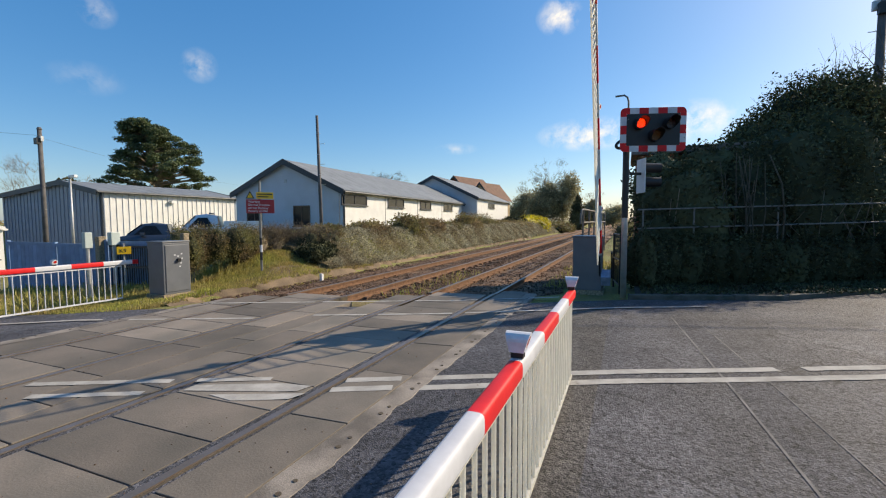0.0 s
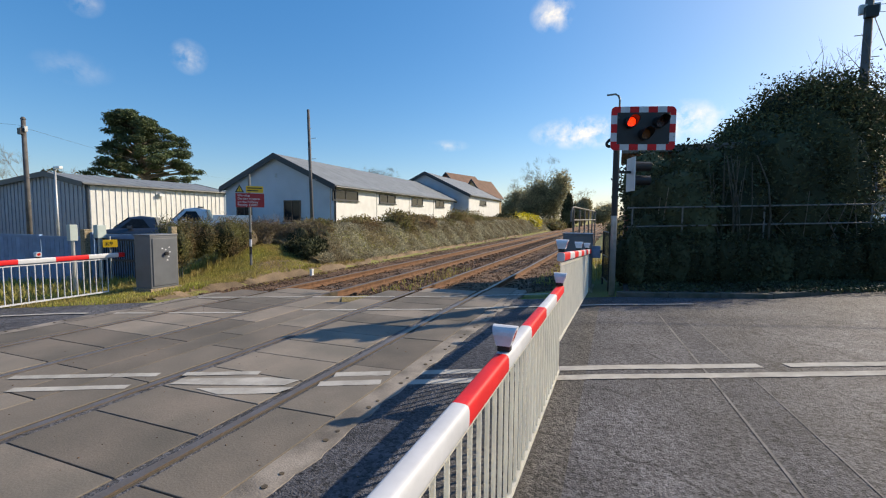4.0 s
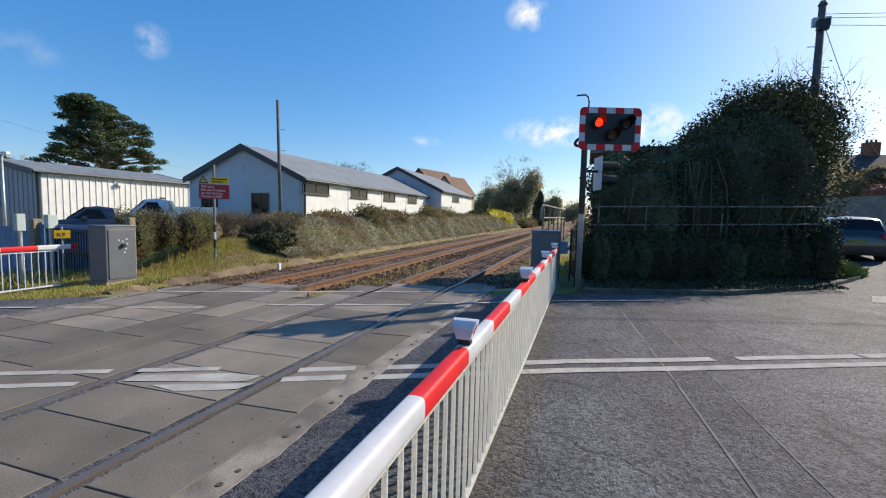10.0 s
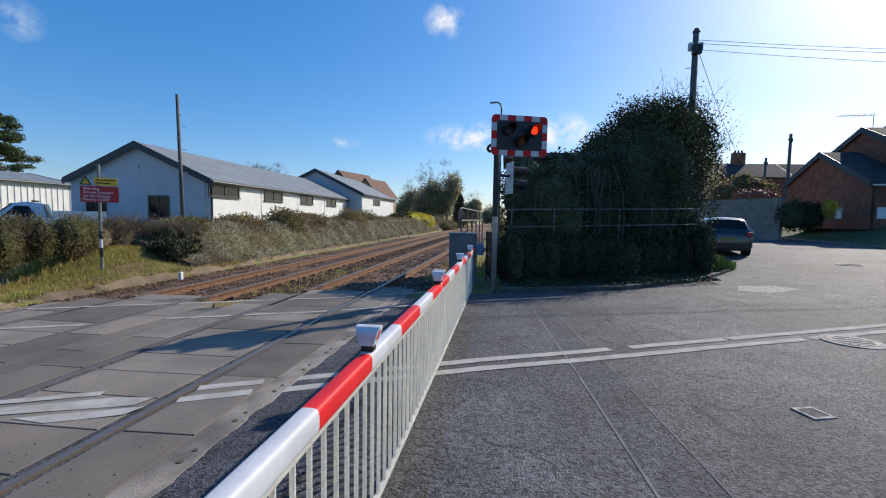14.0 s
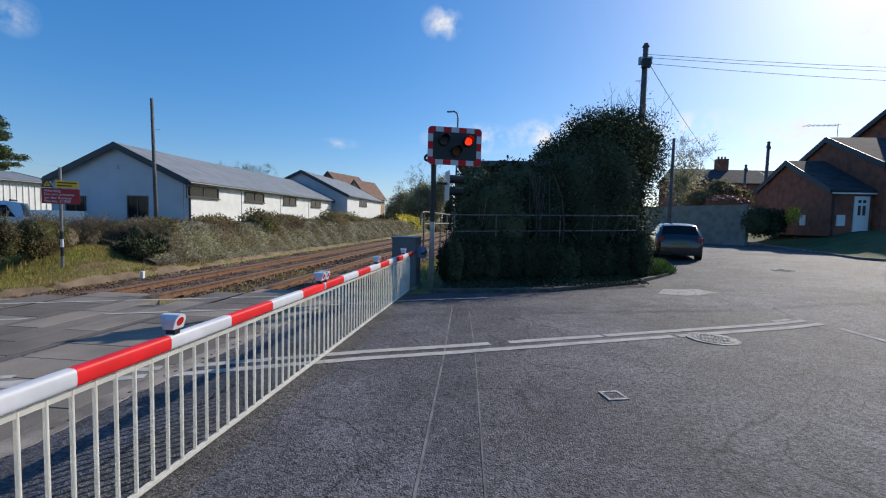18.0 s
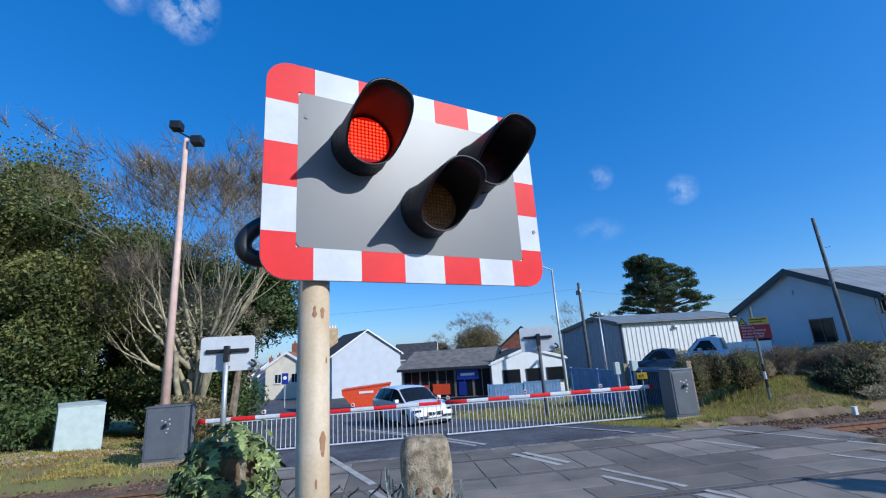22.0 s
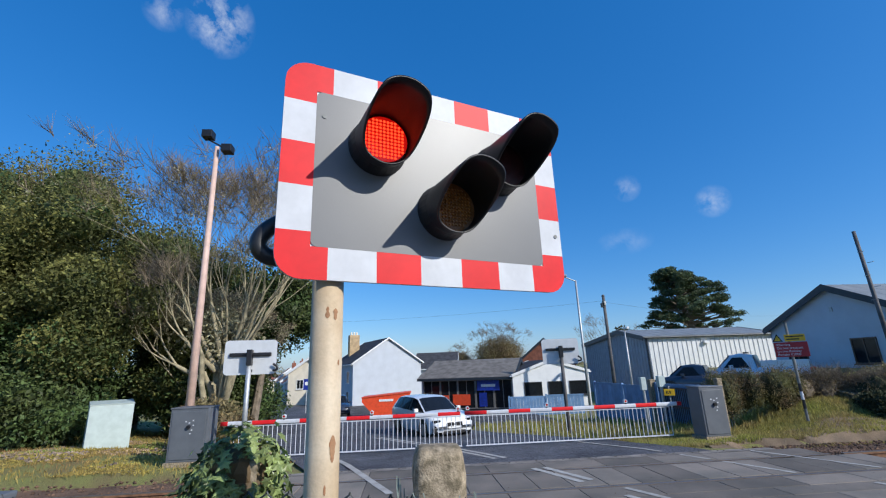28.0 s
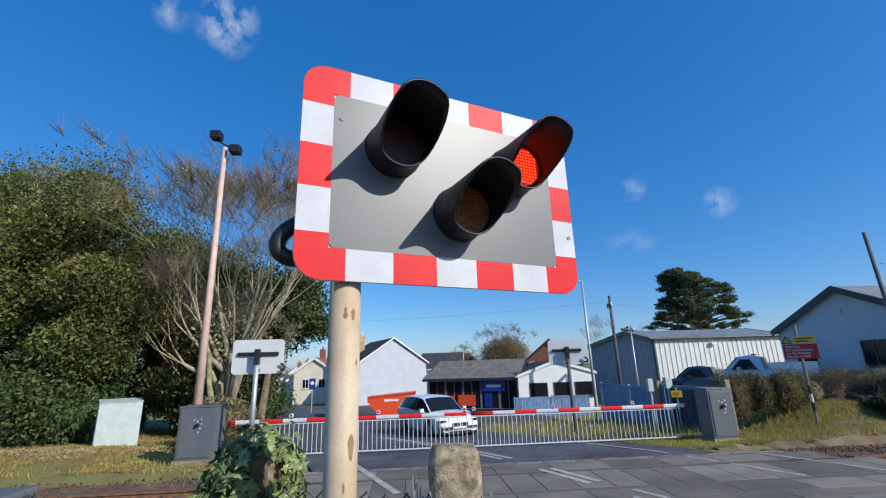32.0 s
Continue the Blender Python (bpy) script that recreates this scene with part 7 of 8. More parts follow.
def pickup_shell(ob, L, W, H, paint, simple):
    """A plain pickup: lower body, short cab and glass plates."""
    roof = [(-0.06, 0.6), (-0.03, 0.95), (0.08, 1.0), (0.18, 0.96), (0.31, 0.64)]
    # lower body: rings across the car's length
    stations = [(-0.5, 0.84, 0.26, 0.5), (-0.48, 0.95, 0.17, 0.6), (-0.4, 1.0, 0.14, 0.645), (-0.2, 1.0, 0.13, 0.64), (0.1, 1.0, 0.13, 0.62), (0.26, 1.0, 0.14, 0.62), (0.4, 0.97, 0.15, 0.56), (0.475, 0.87, 0.16, 0.5), (0.5, 0.74, 0.22, 0.42)]
    bm = bmesh.new()
    rings = []
    for x, w, z0, z1 in stations:
        hw = W / 2 * w
        z0, z1 = z0 * H, z1 * H
        zm = z0 + (z1 - z0) * 0.6
        rings.append([bm.verts.new((x * L, y, z)) for y, z in ((-hw * 0.92, z0), (-hw, z0 + 0.1 * H), (-hw, zm), (-hw * 0.93, z1), (-hw * 0.5, z1 + 0.012 * H), (0, z1 + 0.02 * H), (hw * 0.5, z1 + 0.012 * H), (hw * 0.93, z1), (hw, zm), (hw, z0 + 0.1 * H), (hw * 0.92, z0))])
    for a, b in zip(rings, rings[1:]):
        for i in range(10):
            bm.faces.new((a[i], a[i + 1], b[i + 1], b[i]))
        bm.faces.new((a[10], a[0], b[0], b[10]))
    bm.faces.new(rings[0])
    bm.faces.new(rings[-1][::-1])
    bmesh.ops.recalc_face_normals(bm, faces=bm.faces[:])
    part("body", bm, paint, ob, smooth=True)
    # cabin
    bm = bmesh.new()
    rings = []
    for x, z in roof:
        z *= H
        hw = W / 2 * (0.9 if z < 0.7 * H else 0.9 - 0.2 * (z - 0.6 * H) / (0.4 * H))
        rings.append([bm.verts.new((x * L, y, q)) for y, q in ((-W / 2 * 0.92, 0.58 * H), (-hw, z - 0.04 * H), (-hw * 0.8, z), (hw * 0.8, z), (hw, z - 0.04 * H), (W / 2 * 0.92, 0.58 * H))])
    for a, b in zip(rings, rings[1:]):
        for i in range(5):
            bm.faces.new((a[i], a[i + 1], b[i + 1], b[i]))
    bm.faces.new(rings[0])
    bm.faces.new(rings[-1][::-1])
    bmesh.ops.recalc_face_normals(bm, faces=bm.faces[:])
    part("cabin", bm, paint, ob, smooth=False)
    # glass plates proud of the cabin
    def plate(name_, pts, m_, par, label_=""):
        bm_ = bmesh.new()
        f = bm_.faces.new([bm_.verts.new(p) for p in pts])
        n_ = f.normal.copy() if f.normal.length else Vector((0, 0, 1))
        bm_.normal_update()
        n_ = f.normal.copy()
        r = bmesh.ops.extrude_face_region(bm_, geom=[f])
        for v in r["geom"]:
            if isinstance(v, bmesh.types.BMVert):
                v.co += n_ * 0.008
        bmesh.ops.recalc_face_normals(bm_, faces=bm_.faces[:])
        return part(name_, bm_, m_, par, label_)

    (xf0, zf0), (xf1, zf1) = roof[-1], roof[-2]
    hw0, hw1 = W * 0.41, W * 0.36
    d = 0.012
    zt = zf1 * H
    plate("windscreen", [((xf0 * L) * 0.97 + d, -hw0, zf0 * H + 0.03), ((xf0 * L) * 0.97 + d, hw0, zf0 * H + 0.03), (xf1 * L + d, hw1, zt), (xf1 * L + d, -hw1, zt)], GLASS, ob)
    (xr0, zr0), (xr1, zr1) = roof[0], roof[1]
    plate("rear_window", [(xr0 * L - d, hw0, zr0 * H + 0.06), (xr0 * L - d, -hw0, zr0 * H + 0.06), (xr1 * L - d, -hw1, zr1 * H), (xr1 * L - d, hw1, zr1 * H)], GLASS, ob)
    xa, xb = (roof[1][0] + 0.03) * L, (roof[-1][0] - 0.06) * L
    for s in (-1, 1):
        n = 1
        for k in range(n):
            a, b = xa + (xb - xa) * k / n + 0.03, xa + (xb - xa) * (k + 1) / n - 0.03
            ta, tb = a + 0.06 * L * (k == 0), b - 0.09 * L * (k == n - 1)
            zl, zh = 0.64 * H, 0.9 * H
            yl, yh = s * (W / 2 * 0.905 + d), s * (W / 2 * 0.775 + d)
            pts = [(a, yl, zl), (b, yl, zl), (tb, yh, zh), (ta, yh, zh)]
            plate("side_window", pts if s < 0 else pts[::-1], GLASS, ob)


def car(name, at, rz, L, W, H, paint, label, style="hatch", simple=False):
    """x forward. A lofted body with cut-in glass, wheels, lights and plates."""
    ob = thing(name, label, "car", at, rz, group="parked cars")
    if style == "hatch":
        hatch_shell(ob, L, W, H, paint)
    else:
        pickup_shell(ob, L, W, H, paint, simple)
    # wheels
    for x in (-0.3, 0.31):
        for s in (-1, 1):
            y = s * (W / 2 - 0.1)
            r = 0.225 * H
            wh = part("wheel", tubem((x * L, y - 0.1, r), (x * L, y + 0.1, r), r, n=24), TYRE, ob, "black tyre")
            part("rim", tubem((x * L, y + s * 0.09, r), (x * L, y + s * 0.112, r), r * 0.68, r * 0.6, n=20), ALLOY, wh, "silver rim")
            part("wheel_arch", tubem((x * L, y + s * 0.06, r), (x * L, y + s * 0.103, r), r * 1.15, n=24), BLACK, ob)
    for s in (-1, 1):
        part("headlight", boxm(0.44 * L, 0.485 * L, s * W * 0.36 - 0.15, s * W * 0.36 + 0.13, 0.41 * H, 0.48 * H, bevel=0.02), GLASS, ob, "clear headlight")
        part("tail_light", boxm(-0.505 * L, -0.47 * L, s * W * 0.39 - 0.1, s * W * 0.39 + 0.1, 0.5 * H, 0.62 * H, bevel=0.02), RED_SIGN, ob, "red tail light")
        part("door_mirror", boxm(0.15 * L, 0.19 * L, s * (W / 2 + 0.02) - 0.08, s * (W / 2 + 0.02) + 0.08, 0.62 * H, 0.71 * H, bevel=0.02), paint, ob)
    if not simple:
        for s in (-1, 1):
            part("grille", boxm(0.478 * L, 0.506 * L, s * 0.17 - 0.155, s * 0.17 + 0.155, 0.31 * H, 0.42 * H, bevel=0.02), BLACK, ob, "black twin grille")
            part("air_intake", boxm(0.462 * L, 0.496 * L, s * W * 0.36 - 0.17, s * W * 0.36 + 0.13, 0.2 * H, 0.31 * H, bevel=0.02), BLACK, ob)
        part("lower_grille", boxm(0.475 * L, 0.503 * L, -0.45, 0.45, 0.15 * H, 0.23 * H, bevel=0.02), BLACK, ob)
        part("number_plate", boxm(0.496 * L, 0.506 * L, -0.26, 0.26, 0.28 * H, 0.34 * H), FRAME_WHITE, ob, "plain white number plate")
    part("rear_plate", boxm(-0.506 * L, -0.494 * L, -0.24, 0.24, 0.4 * H, 0.465 * H), SHADED_YELLOW, ob, "plain yellow number plate")
    return ob


car("hatchback", (-16.9, -0.2, gz(-16.9)), 22, 4.32, 1.8, 1.44, CAR_WHITE, "white hatchback waiting at the closed far barrier")
car("parked_hatchback", (9.1, 19.9, 0.28), 76, 4.3, 1.75, 1.48, CAR_BLACK, "black hatchback parked beside the tall hedge", simple=True)
car("blue_car", (-34, -6.5, -1.4), 10, 4.2, 1.75, 1.45, CAR_BLUE, "dark blue car standing before the pale house", simple=True)
car("pickup_truck", (-23.6, 16.3, -0.26), 226, 5.4, 1.85, 1.74, CAR_BLUE, "dark pickup truck parked in the yard", "pickup", True)
van = car("flatbed_van", (-22.7, 18.8, -0.22), 222, 5.4, 1.9, 2.2, CAR_PALE, "pale blue flatbed van with a white load box in the yard", "pickup", True)
part("load_box", boxm(-2.6, -0.5, -0.85, 0.85, 1.1, 1.78, bevel=0.03), CAR_WHITE, van, "white load box")
part("roof_bar", boxm(0.2, 0.26, -0.7, 0.7, 2.19, 2.27), BLACK, van)

# ---- signs and small things by the crossing ----
sgn = thing("warning_sign", "red trespass warning sign with a yellow panel on a post", "sign", (-9.36, 9.18, 0.45), -42)
part("post", tubem((0, 0, -0.3), (0, 0, 2.2), 0.035, n=10), DULL_STEEL, sgn, "grey post with black and white bands")
for z0, z1, m_ in ((0.0, 0.22, BLACK), (0.22, 0.42, WHITE), (0.42, 0.62, BLACK)):
    part("post_band", tubem((0, 0, z0), (0, 0, z1), 0.037, n=10), m_, sgn)
rp = part("red_panel", boxm(0.037, 0.05, -0.35, 0.37, 1.3, 1.68, bevel=0.004), RED_SIGN, sgn, "red panel with white lettering")
yp = part("yellow_panel", boxm(0.037, 0.05, -0.09, 0.35, 1.7, 1.88, bevel=0.004), YELLOW, sgn, "yellow panel with black lettering")
bm = bmesh.new()
prism(bm, [(-0.36, 1.7), (-0.13, 1.7), (-0.245, 1.91)], 0.012, Matrix.Translation((0.05, 0, 0)) @ Matrix.Rotation(radians(90), 4, "Z"))
tp = part("triangle", bm, BLACK, sgn, "yellow warning triangle with a black edge")
bm = bmesh.new()
prism(bm, [(-0.315, 1.725), (-0.175, 1.725), (-0.245, 1.86)], 0.012, Matrix.Translation((0.054, 0, 0)) @ Matrix.Rotation(radians(90), 4, "Z"))
part("triangle_field", bm, YELLOW, tp)
part("exclamation", boxm(0.054, 0.057, -0.252, -0.238, 1.745, 1.81), BLACK, tp)


def text_on(parent, s, size, m, material, align="LEFT"):
    cu = bpy.data.curves.new("lettering", "FONT")
    cu.body, cu.size, cu.align_x = s, size, align
    cu.extrude = 0.002
    tmp = bpy.data.objects.new("lettering", cu)
    scene.collection.objects.link(tmp)
    me = bpy.data.meshes.new_from_object(tmp)
    bpy.data.objects.remove(tmp)
    me.materials.append(material)
    o = part("lettering", me, None, parent)
    o.matrix_local = m
    return o


FACE_X = Matrix(((0, 0, 1, 0), (1, 0, 0, 0), (0, 1, 0, 0), (0, 0, 0, 1)))
for i, s in enumerate(("Warning", "Do not trespass", "on the Railway", "Penalty £1000")):
    text_on(rp, s, 0.086, Matrix.Translation((0.052, -0.3, 1.59 - 0.085 * i)) @ FACE_X, FRAME_WHITE)
for i in range(2):
    part("lettering_bar", boxm(0.05, 0.053, -0.06, 0.32 - 0.1 * i, 1.81 - 0.07 * i, 1.84 - 0.07 * i), BLACK, yp)

cab = thing("relay_cabinet", "pale grey-green metal cabinet standing on the verge", "cabinet", (-15.2, -11.42, land(-15.2, -11.4)), 35)
part("housing", boxm(-0.45, 0.45, -0.62, 0.62, -0.1, 1.42, bevel=0.02), GREY_LITE, cab)
part("lid", prismm([(-0.455, 1.42), (0.455, 1.42), (0.47, 1.47), (-0.455, 1.56)], 1.25, Matrix.Translation((0, -0.625, 0))), GREY_LITE, cab)

tw = thing("floodlight_column", "tall pinkish steel column with two floodlights", "floodlight", (-13.0, -7.77, land(-13, -7.7)))
part("column", tubem((0, 0, -0.3), (0.0, -0.06, 10.3), 0.14, 0.075, n=12), PALE_METAL, tw, smooth=True)
part("base", boxm(-0.2, 0.2, -0.2, 0.2, -0.3, 0.8, bevel=0.02), PALE_METAL, tw)
part("yoke", tubem((0.0, -0.4, 10.6), (0.0, 0.3, 10.2), 0.03, n=8), BLACK, tw)
for y, z in ((-0.38, 10.72), (0.34, 10.15)):
    part("floodlight", boxm(-0.12, 0.24, y - 0.18, y + 0.18, z - 0.12, z + 0.17, bevel=0.03), BLACK, tw, "black floodlight head")

sl = thing("street_lamp", "slim grey street lamp with a flat lantern", "street lamp", (-20.7, 8.05, -0.75))
part("column", tubem((0, 0, -0.3), (0, 0, 6.85), 0.07, 0.05, n=10), GALV, sl, smooth=True)
part("arm", tubem((0, 0, 6.8), (0.2, -0.75, 7.05), 0.03, n=8), GALV, sl)
part("lantern", boxm(-0.14, 0.14, -0.4, 0.4, -0.06, 0.06, m=Matrix.Translation((0.3, -1.0, 7.1)) @ Matrix.Rotation(radians(-15), 4, "Z") @ Matrix.Rotation(radians(-12), 4, "X"), bevel=0.03), GALV, sl, "flat grey lantern")


sl = thing("street_lamp", "thin pale lamp column before the grey warehouse", "street lamp", (-28.2, 14.2, -1.1))
part("column", tubem((0, 0, -0.3), (0, 0, 5.1), 0.075, 0.05, n=10), GALV, sl, smooth=True)
part("lantern", boxm(0.0, 0.55, -0.09, 0.09, 5.05, 5.2, bevel=0.03), FRAME_WHITE, sl, "pale flat lantern")


def fence_run(x0, y0, x1, y1, h, label):
    ob = thing("panel_fence", label, "fence")
    a, b = Vector((x0, y0)), Vector((x1, y1))
    n = max(1, round((b - a).length / 2.2))
    d = (b - a) / n
    ang = math.atan2(d.y, d.x)
    for k in range(n):
        p = a + d * k
        z = land(p.x, p.y)
        m = Matrix.Translation((p.x, p.y, z)) @ Matrix.Rotation(ang, 4, "Z")
        part("post", boxm(-0.05, 0.05, -0.05, 0.05, -0.2, h + 0.1, m=m), BLUE_FENCE, ob)
        for j in range(11):
            x = 0.08 + j * (d.length - 0.1) / 11
            part("board", boxm(x, x + (d.length - 0.1) / 11 - 0.012, -0.015, 0.015, 0, h + 0.02 * (j % 2), m=m), BLUE_FENCE, ob)
        part("top_rail", boxm(0.05, d.length, -0.03, 0.03, h - 0.05, h + 0.05, m=m), BLUE_FENCE, ob)


fence_run(-20.2, 8.2, -17.6, 8.3, 1.75, "blue painted board fence behind the barrier")
fence_run(-26.4, 5.2, -25.6, 9.7, 1.1, "low dark blue board fence before the shop wing")
fence_run(-17.5, 8.3, -13.2, 9.0, 1.55, "lower blue painted board fence")
for i, (x, y, h, w, m_) in enumerate(((-15.5, 8.55, 1.75, 0.11, CONCRETE), (-11.05, 8.15, 1.52, 0.08, CONCRETE))):
    thing("fence_post", "weathered grey concrete fence post", "fence post", (x, y, land(x, y)), bm=boxm(-w, w, -w, w, -0.3, h, bevel=0.02), material=m_, group="fence posts")
for x, y, s, z1 in ((-12.5, 6.6, 1.0, 1.75), (-14.9, 8.6, 1.5, 1.85)):
    cb = thing("cable_cabinet", "slim pale grey cabinet on a leg", "cabinet", (x, y, land(x, y)), group="slim cabinets")
    part("leg", tubem((0, 0, -0.2), (0, 0, z1 - 0.35), 0.04 * s, n=10), GALV, cb)
    part("housing", boxm(-0.07 * s, 0.07 * s, -0.085 * s, 0.085 * s, z1 - 0.4, z1, bevel=0.012), GREY_LITE, cb)
ys = thing("yellow_plate", "small yellow plate with black characters on a post", "sign", (-13.5, 8.05, land(-13.5, 8.05)), -28)
part("post", tubem((-0.03, 0, -0.2), (-0.03, 0, 1.4), 0.02, n=8), GALV, ys)
part("plate", boxm(0, 0.012, -0.17, 0.17, 1.08, 1.3, bevel=0.004), YELLOW, ys)
text_on(ys, "K9", 0.15, Matrix.Translation((0.014, -0.11, 1.135)) @ FACE_X, BLACK)
gate = thing("mesh_gate", "dark steel mesh gate between the fence posts", "gate", (-15.3, 8.65, land(-15, 8.65)), 5)
for z in (0.1, 0.75, 1.38):
    part("rail", boxm(0.1, 3.6, -0.03, 0.03, z, z + 0.06), TRIM_DARK, gate)
for k in range(36):
    part("bar", boxm(0.12 + k * 0.097, 0.14 + k * 0.097, -0.012, 0.012, 0.1, 1.4), TRIM_DARK, gate)
sk = thing("waste_skip", "bright orange waste skip before the pale gable", "skip", (-31.5, -2.6, -1.3), 88)
bm = bmesh.new()
prism(bm, [(-0.9, 0.05), (1.0, 0.05), (1.75, 1.5), (-1.7, 1.25), (-1.7, 0.95)], 1.6, Matrix.Translation((0, -0.8, 0)))
part("tub", bm, ORANGE, sk)
part("rim", boxm(-1.72, 1.72, -0.86, 0.86, -0.03, 0.03, m=Matrix.Translation((0, 0, 1.38)) @ Matrix.Rotation(radians(-4.2), 4, "Y")), ORANGE, sk)
part("lettering_bar", boxm(-0.5, 0.5, -0.83, -0.8, 0.95, 1.1), FRAME_WHITE, sk)
bs = thing("blue_road_sign", "round white symbol on a blue road sign plate", "sign", (-40, -10.2, -1.7), 5)
part("post", tubem((0, 0, -0.2), (0, 0, 2.9), 0.05, n=8), GALV, bs)
part("plate", boxm(0.05, 0.08, -0.28, 0.28, 2.0, 2.95), BLUE_SIGN, bs)
part("disc", tubem((0.08, 0, 2.55), (0.09, 0, 2.55), 0.16, n=20), FRAME_WHITE, bs)
mk = thing("trackside_marker", "small white trackside marker block on the ballast edge", "marker", (-8.6, 10.8, gz(-8.6) - 0.05))
part("block", boxm(-0.045, 0.045, -0.045, 0.045, -0.1, 0.09, bevel=0.012), FRAME_WHITE, mk)
part("cap", boxm(-0.05, 0.05, -0.05, 0.05, 0.09, 0.115, bevel=0.01), FRAME_WHITE, mk)

# steel footway railing beside the track
hr = thing("footway_railing", "rusty white steel railing beside the far track", "railing")
for k in range(6):
    x, y = -1.4 + 0.06 * k, 16.2 + 1.95 * k
    part("post", tubem((x, y, -0.2), (x, y, 1.92), 0.035, n=8), OLD_RAIL, hr)
for z in (1.45, 1.92):
    part("rail", tubem((-1.4, 16.2, z), (-1.1, 25.95, z), 0.03, n=8), OLD_RAIL, hr)
bm = bmesh.new()
chain(bm, [Vector((-1.4, 16.2, 1.92)), Vector((-1.43, 16.0, 1.88)), Vector((-1.45, 15.85, 1.7)), Vector((-1.45, 15.8, 1.4))], 0.03, 8)
part("end_rail", bm, OLD_RAIL, hr)

# thin column with a bent top beyond the far signal
cc = thing("lamp_bracket", "thin bent grey pole behind the far signal", "pole", (0.0, 14.3, 0))
chain_pts = [Vector((0, 0, -0.3)), Vector((0, 0, 5.05)), Vector((-0.03, 0, 5.17)), Vector((-0.12, 0, 5.24)), Vector((-0.37, 0, 5.23))]
bm = bmesh.new()
chain(bm, chain_pts, 0.028, 8)
part("pole", bm, DULL_STEEL, cc)

# ---- near fence corner ----
cp = thing("concrete_post", "lichen-stained concrete fence post with rounded top", "fence post", (-0.03, -0.9, 0.012))
bm = bmesh.new()
rings = []
for z, k in ((-0.1, 1.0), (0.5, 1.0), (0.9, 1.0), (1.1, 1.0), (1.2, 1.0), (1.28, 1.0), (1.34, 1.0), (1.39, 0.99), (1.43, 0.965), (1.46, 0.92), (1.48, 0.85), (1.493, 0.74), (1.5, 0.5), (1.502, 0.2)):
    ring = []
    for i in range(32):
        a = 2 * math.pi * (i + 0.5) / 32
        c, s = math.cos(a), math.sin(a)
        q = max(abs(c), abs(s))
        q = q * 0.75 + 0.25
        p = Vector((0.095 * c / q * k, 0.1 * s / q * (0.4 + 0.6 * k), z))
        nrm = noise.noise(p * 24) * 0.006 + noise.noise(p * 60) * 0.003
        ring.append(bm.verts.new(p + Vector((c, s, 0.3)) * nrm))
    rings.append(ring)
for r0, r1 in zip(rings, rings[1:]):
    for i in range(32):
        bm.faces.new((r0[i], r0[(i + 1) % 32], r1[(i + 1) % 32], r1[i]))
bm.faces.new(rings[-1])
part("shaft", bm, CONCRETE, cp, smooth=True)
for y, z, r in ((-0.035, 1.33, 0.009), (0.03, 1.325, 0.011)):
    part("bolt", tubem((0.085, y, z), (0.1, y, z), r, n=10), RUST, cp, "rusty bolt")


def mesh_fence():
    ob = thing("chain_link_fence", "sagging rusty chain-link fence on a concrete post", "fence")
    A, B = Vector((-0.03, -1.0, 0)), Vector((-0.55, -2.9, 0))
    L = (B - A).length
    d = (B - A) / L
    nrm = Vector((-d.y, d.x, 0))
    cell = 0.042
    rng = random.Random(4)

    def at(u, v):
        top = 1.335 + 0.03 * math.sin(u * 3.1) + 0.02 * math.exp(-u / 0.15)
        z = v / 1.25 * top
        w = 0.05 * noise.noise((u * 2, v * 2, 0)) + 0.02 * noise.noise((u * 7, v * 7, 5))
        u += 0.014 * noise.noise((u * 9, v * 9, 8))
        z += 0.012 * noise.noise((u * 8, v * 8, 3))
        return A + d * u + nrm * w + Vector((0, 0, z))

    bm = bmesh.new()
    n = int(L / cell)
    for k in range(n):
        u = k * cell
        pts = []
        for j in range(59 * 2):
            v = j * cell * 0.255
            if v > 1.25:
                break
            pts.append(at(u + cell * (0.5 + 0.53 * math.cos(math.pi * (j / 4 + k))), v))
        chain(bm, pts, 0.0035, 4)
    part("mesh", bm, WIRE, ob, "twisted grey wire mesh")
    bm = bmesh.new()
    for v in (0.3, 0.75):
        chain(bm, [at(u * L / 14, v) for u in range(15)], 0.0026, 5)
    part("strand", bm, RUST, ob, "rusty straining wire")
    bm = bmesh.new()
    for k in range(90):
        a = rng.uniform(-1.7, 1.2)
        z = rng.uniform(0.85, 1.43)
        w = rng.uniform(0.13, 0.16)
        turn, fall = rng.uniform(-0.16, 0.16), rng.uniform(0.025, 0.05)
        pts = [Vector((-0.03 + w * math.cos(a + t * turn + 0.12 * math.sin(t * 1.3 + k)), -0.9 + w * math.sin(a + t * turn + 0.12 * math.sin(t * 1.3 + k)), z - t * fall)) for t in range(9)]
        chain(bm, pts, 0.003, 4)
    part("wire_ties", bm, PALE_WIRE, ob, "tangle of pale green wire ends round the post")


mesh_fence()
iv = thing("ivy_stump", "ivy-covered stump beside the fence", "ivy", (-0.36, -1.75, 0))
bm = bmesh.new()
box(bm, -0.1, 0.1, -0.1, 0.1, -0.1, 1.45)
part("post", bm, CONCRETE, iv)
IVY = [(0, 0, 1.37, 0.18, 0.18, 0.19), (0.03, 0.03, 1.08, 0.22, 0.22, 0.28), (0, 0, 0.55, 0.24, 0.24, 0.45), (0.02, -0.06, 1.17, 0.21, 0.2, 0.28)]
core(IVY, iv, LEAF_OLIVE, 0.75)


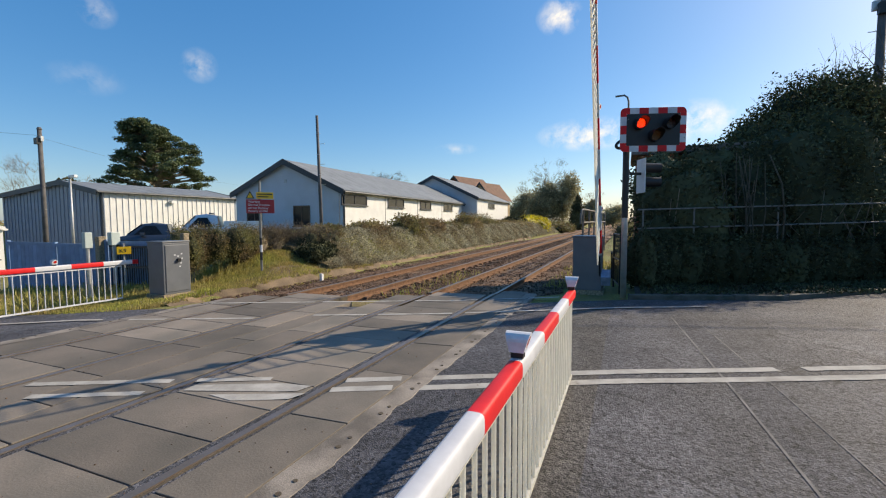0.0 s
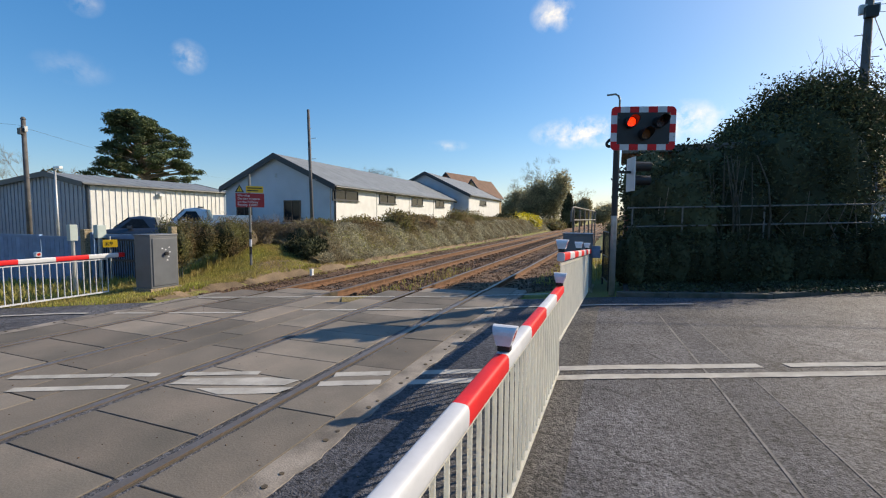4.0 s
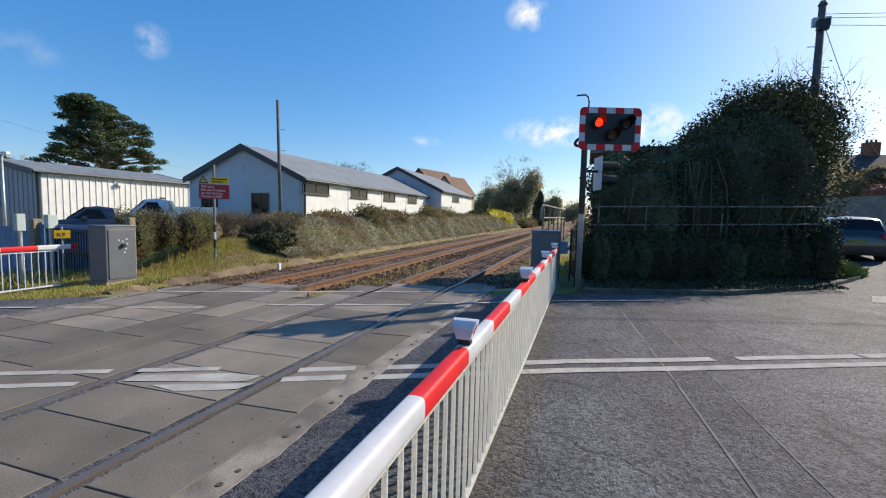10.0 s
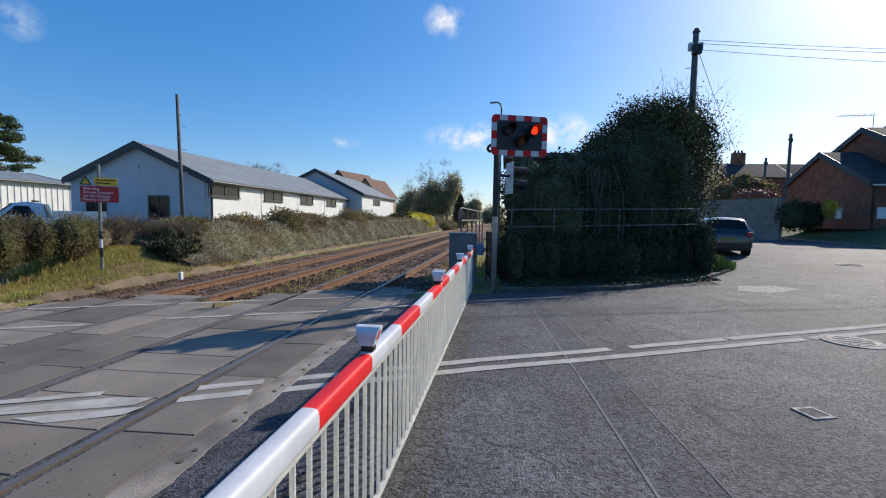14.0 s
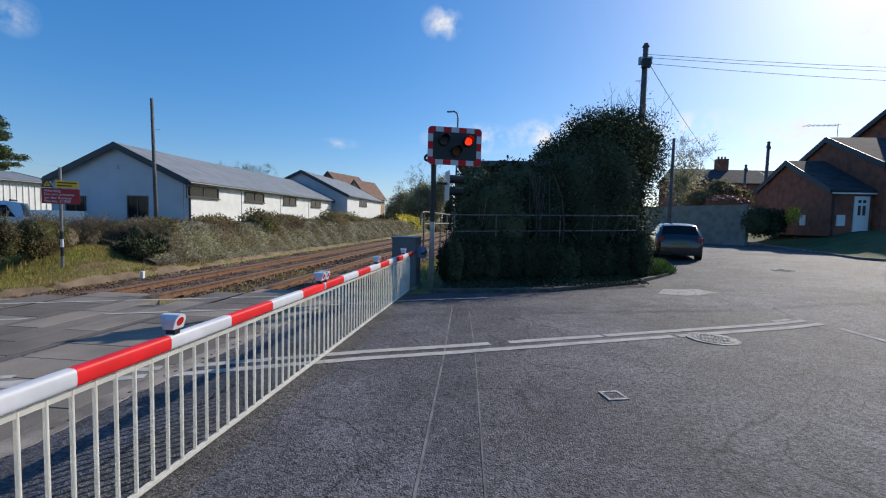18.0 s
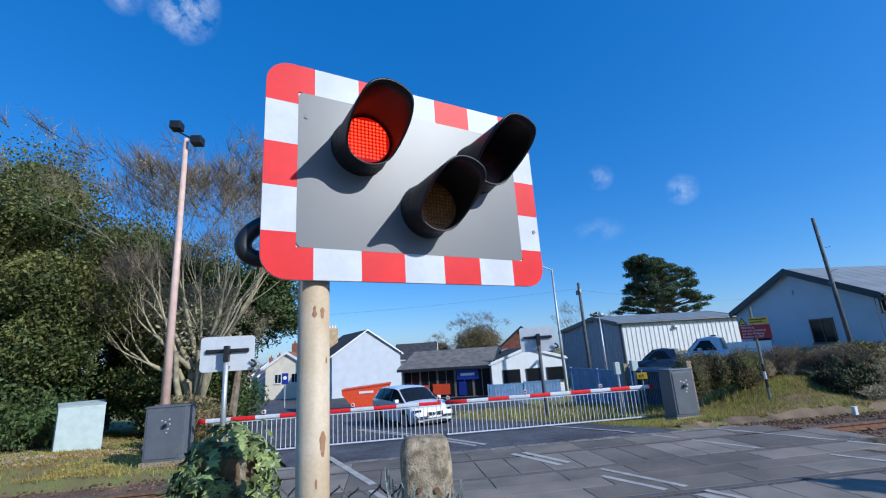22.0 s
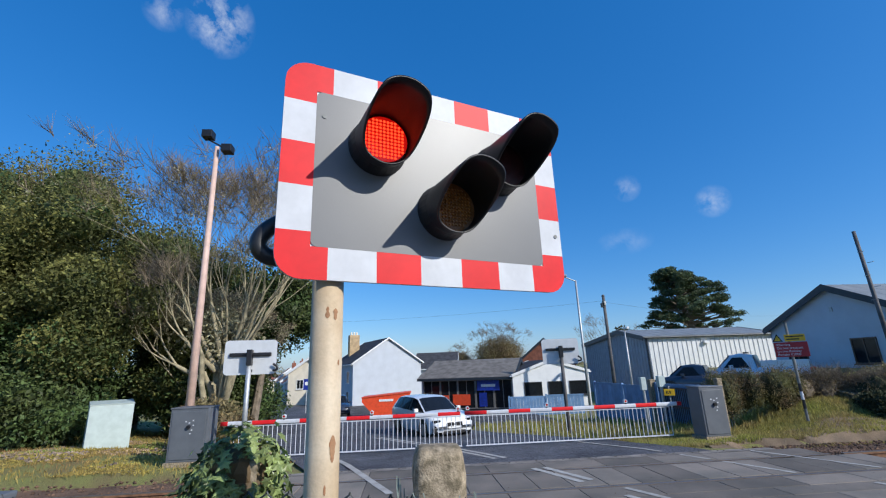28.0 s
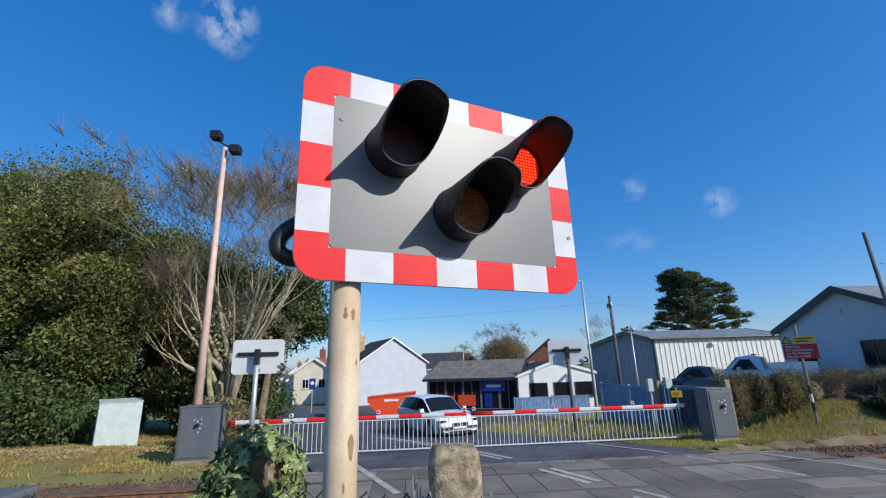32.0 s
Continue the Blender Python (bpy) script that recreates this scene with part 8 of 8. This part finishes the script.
def lobed_leaves(blobs, n, size, material, parent, seed):
    """Five-lobed ivy leaves, each a small bent fan lying outwards on the stump."""
    rng = np.random.default_rng(seed)
    lobes = ((0, -0.35), (0.5, -0.5), (0.42, -0.05), (0.85, 0.2), (0.32, 0.35), (0, 1.05), (-0.32, 0.35), (-0.85, 0.2), (-0.42, -0.05), (-0.5, -0.5))
    verts, faces = [], []
    vol = np.array([b[3] * b[4] * b[5] for b in blobs]) ** (2 / 3)
    pick = rng.choice(len(blobs), n, p=vol / vol.sum())
    for k in range(n):
        b = blobs[pick[k]]
        d = rng.normal(size=3)
        d /= np.linalg.norm(d)
        c = Vector((b[0] + d[0] * b[3], b[1] + d[1] * b[4], b[2] + d[2] * b[5])) * 1.0 + Vector(rng.normal(0, 0.018, 3))
        out = (Vector(d) + Vector(rng.normal(0, 0.45, 3)) + Vector((0, 0, 0.25))).normalized()
        down = Vector((rng.normal(0, 0.5), rng.normal(0, 0.5), -1))
        v = (down - out * down.dot(out)).normalized()
        u = v.cross(out)
        s = size * rng.uniform(0.55, 1.3)
        base = len(verts)
        verts.append(tuple(c + out * s * 0.22))
        for p, q in lobes:
            verts.append(tuple(c + (u * p + v * q) * s))
        m = len(lobes)
        faces += [(base, base + 1 + i, base + 1 + (i + 1) % m) for i in range(m)]
    me = bpy.data.meshes.new("foliage")
    me.from_pydata(verts, [], faces)
    me.materials.append(material)
    return part("foliage", me, None, parent)


lobed_leaves(IVY, 2900, 0.036, LEAF_IVY, iv, 150)

# ---- what moves ----


def motions():
    # the exit boom comes down in the first seconds
    along, upright = Vector((0.004, -1, 0)).normalized(), Vector((-0.006, 0, 1)).normalized()
    angles = ((0, 57), (0.4, 53.5), (0.8, 48.5), (1.2, 41.2), (1.4, 36.3), (1.6, 31.8), (1.8, 27.7), (2.0, 23.8), (2.2, 19.4), (2.4, 15.2), (2.6, 12.6), (2.8, 11.4), (3.0, 10.6), (3.2, 9.5), (3.5, 7.4), (4.0, 3.4), (4.5, 0.8), (4.9, 0), (32, 0))
    rows = []
    for t, a in angles:
        y = -(along * math.cos(radians(a)) + upright * math.sin(radians(a)))
        x = y.cross(upright * math.cos(radians(a)) - along * math.sin(radians(a))).normalized()
        z = x.cross(y)
        m = Matrix((x, y, z)).transposed().to_4x4()
        rows.append((t, Matrix.Translation(EXIT_PIVOT) @ m))
    walk(exit_boom, rows)

    # the two red lights of each signal flash in turn: the lit disc comes forward past the dark lens and back
    def flash(glow, y, z, on):
        lit, dark = pose(0.082, y, z), pose(0.066, y, z)
        rows, state = [(0, lit if on(0) else dark)], on(0)
        f = 1
        while f <= 32 * FPS:
            now = on(f / FPS)
            if now != state:
                rows += [((f - 1) / FPS, lit if state else dark), (f / FPS, lit if now else dark)]
                state = now
            f += 1
        rows.append((32, lit if state else dark))
        clean, last = [], -1
        for t, m in rows:
            if frame(t) > last:
                clean.append((t, m))
                last = frame(t)
        walk(glow, clean)

    for lamps, first in ((lamps_near, 0), (lamps_far, 0)):
        for k, (glow, y, z) in enumerate(lamps):
            flash(glow, y, z, lambda t, k=k: ((t + 0.001 - 0.735) % 0.752 < 0.33) == (k == 0))


motions()
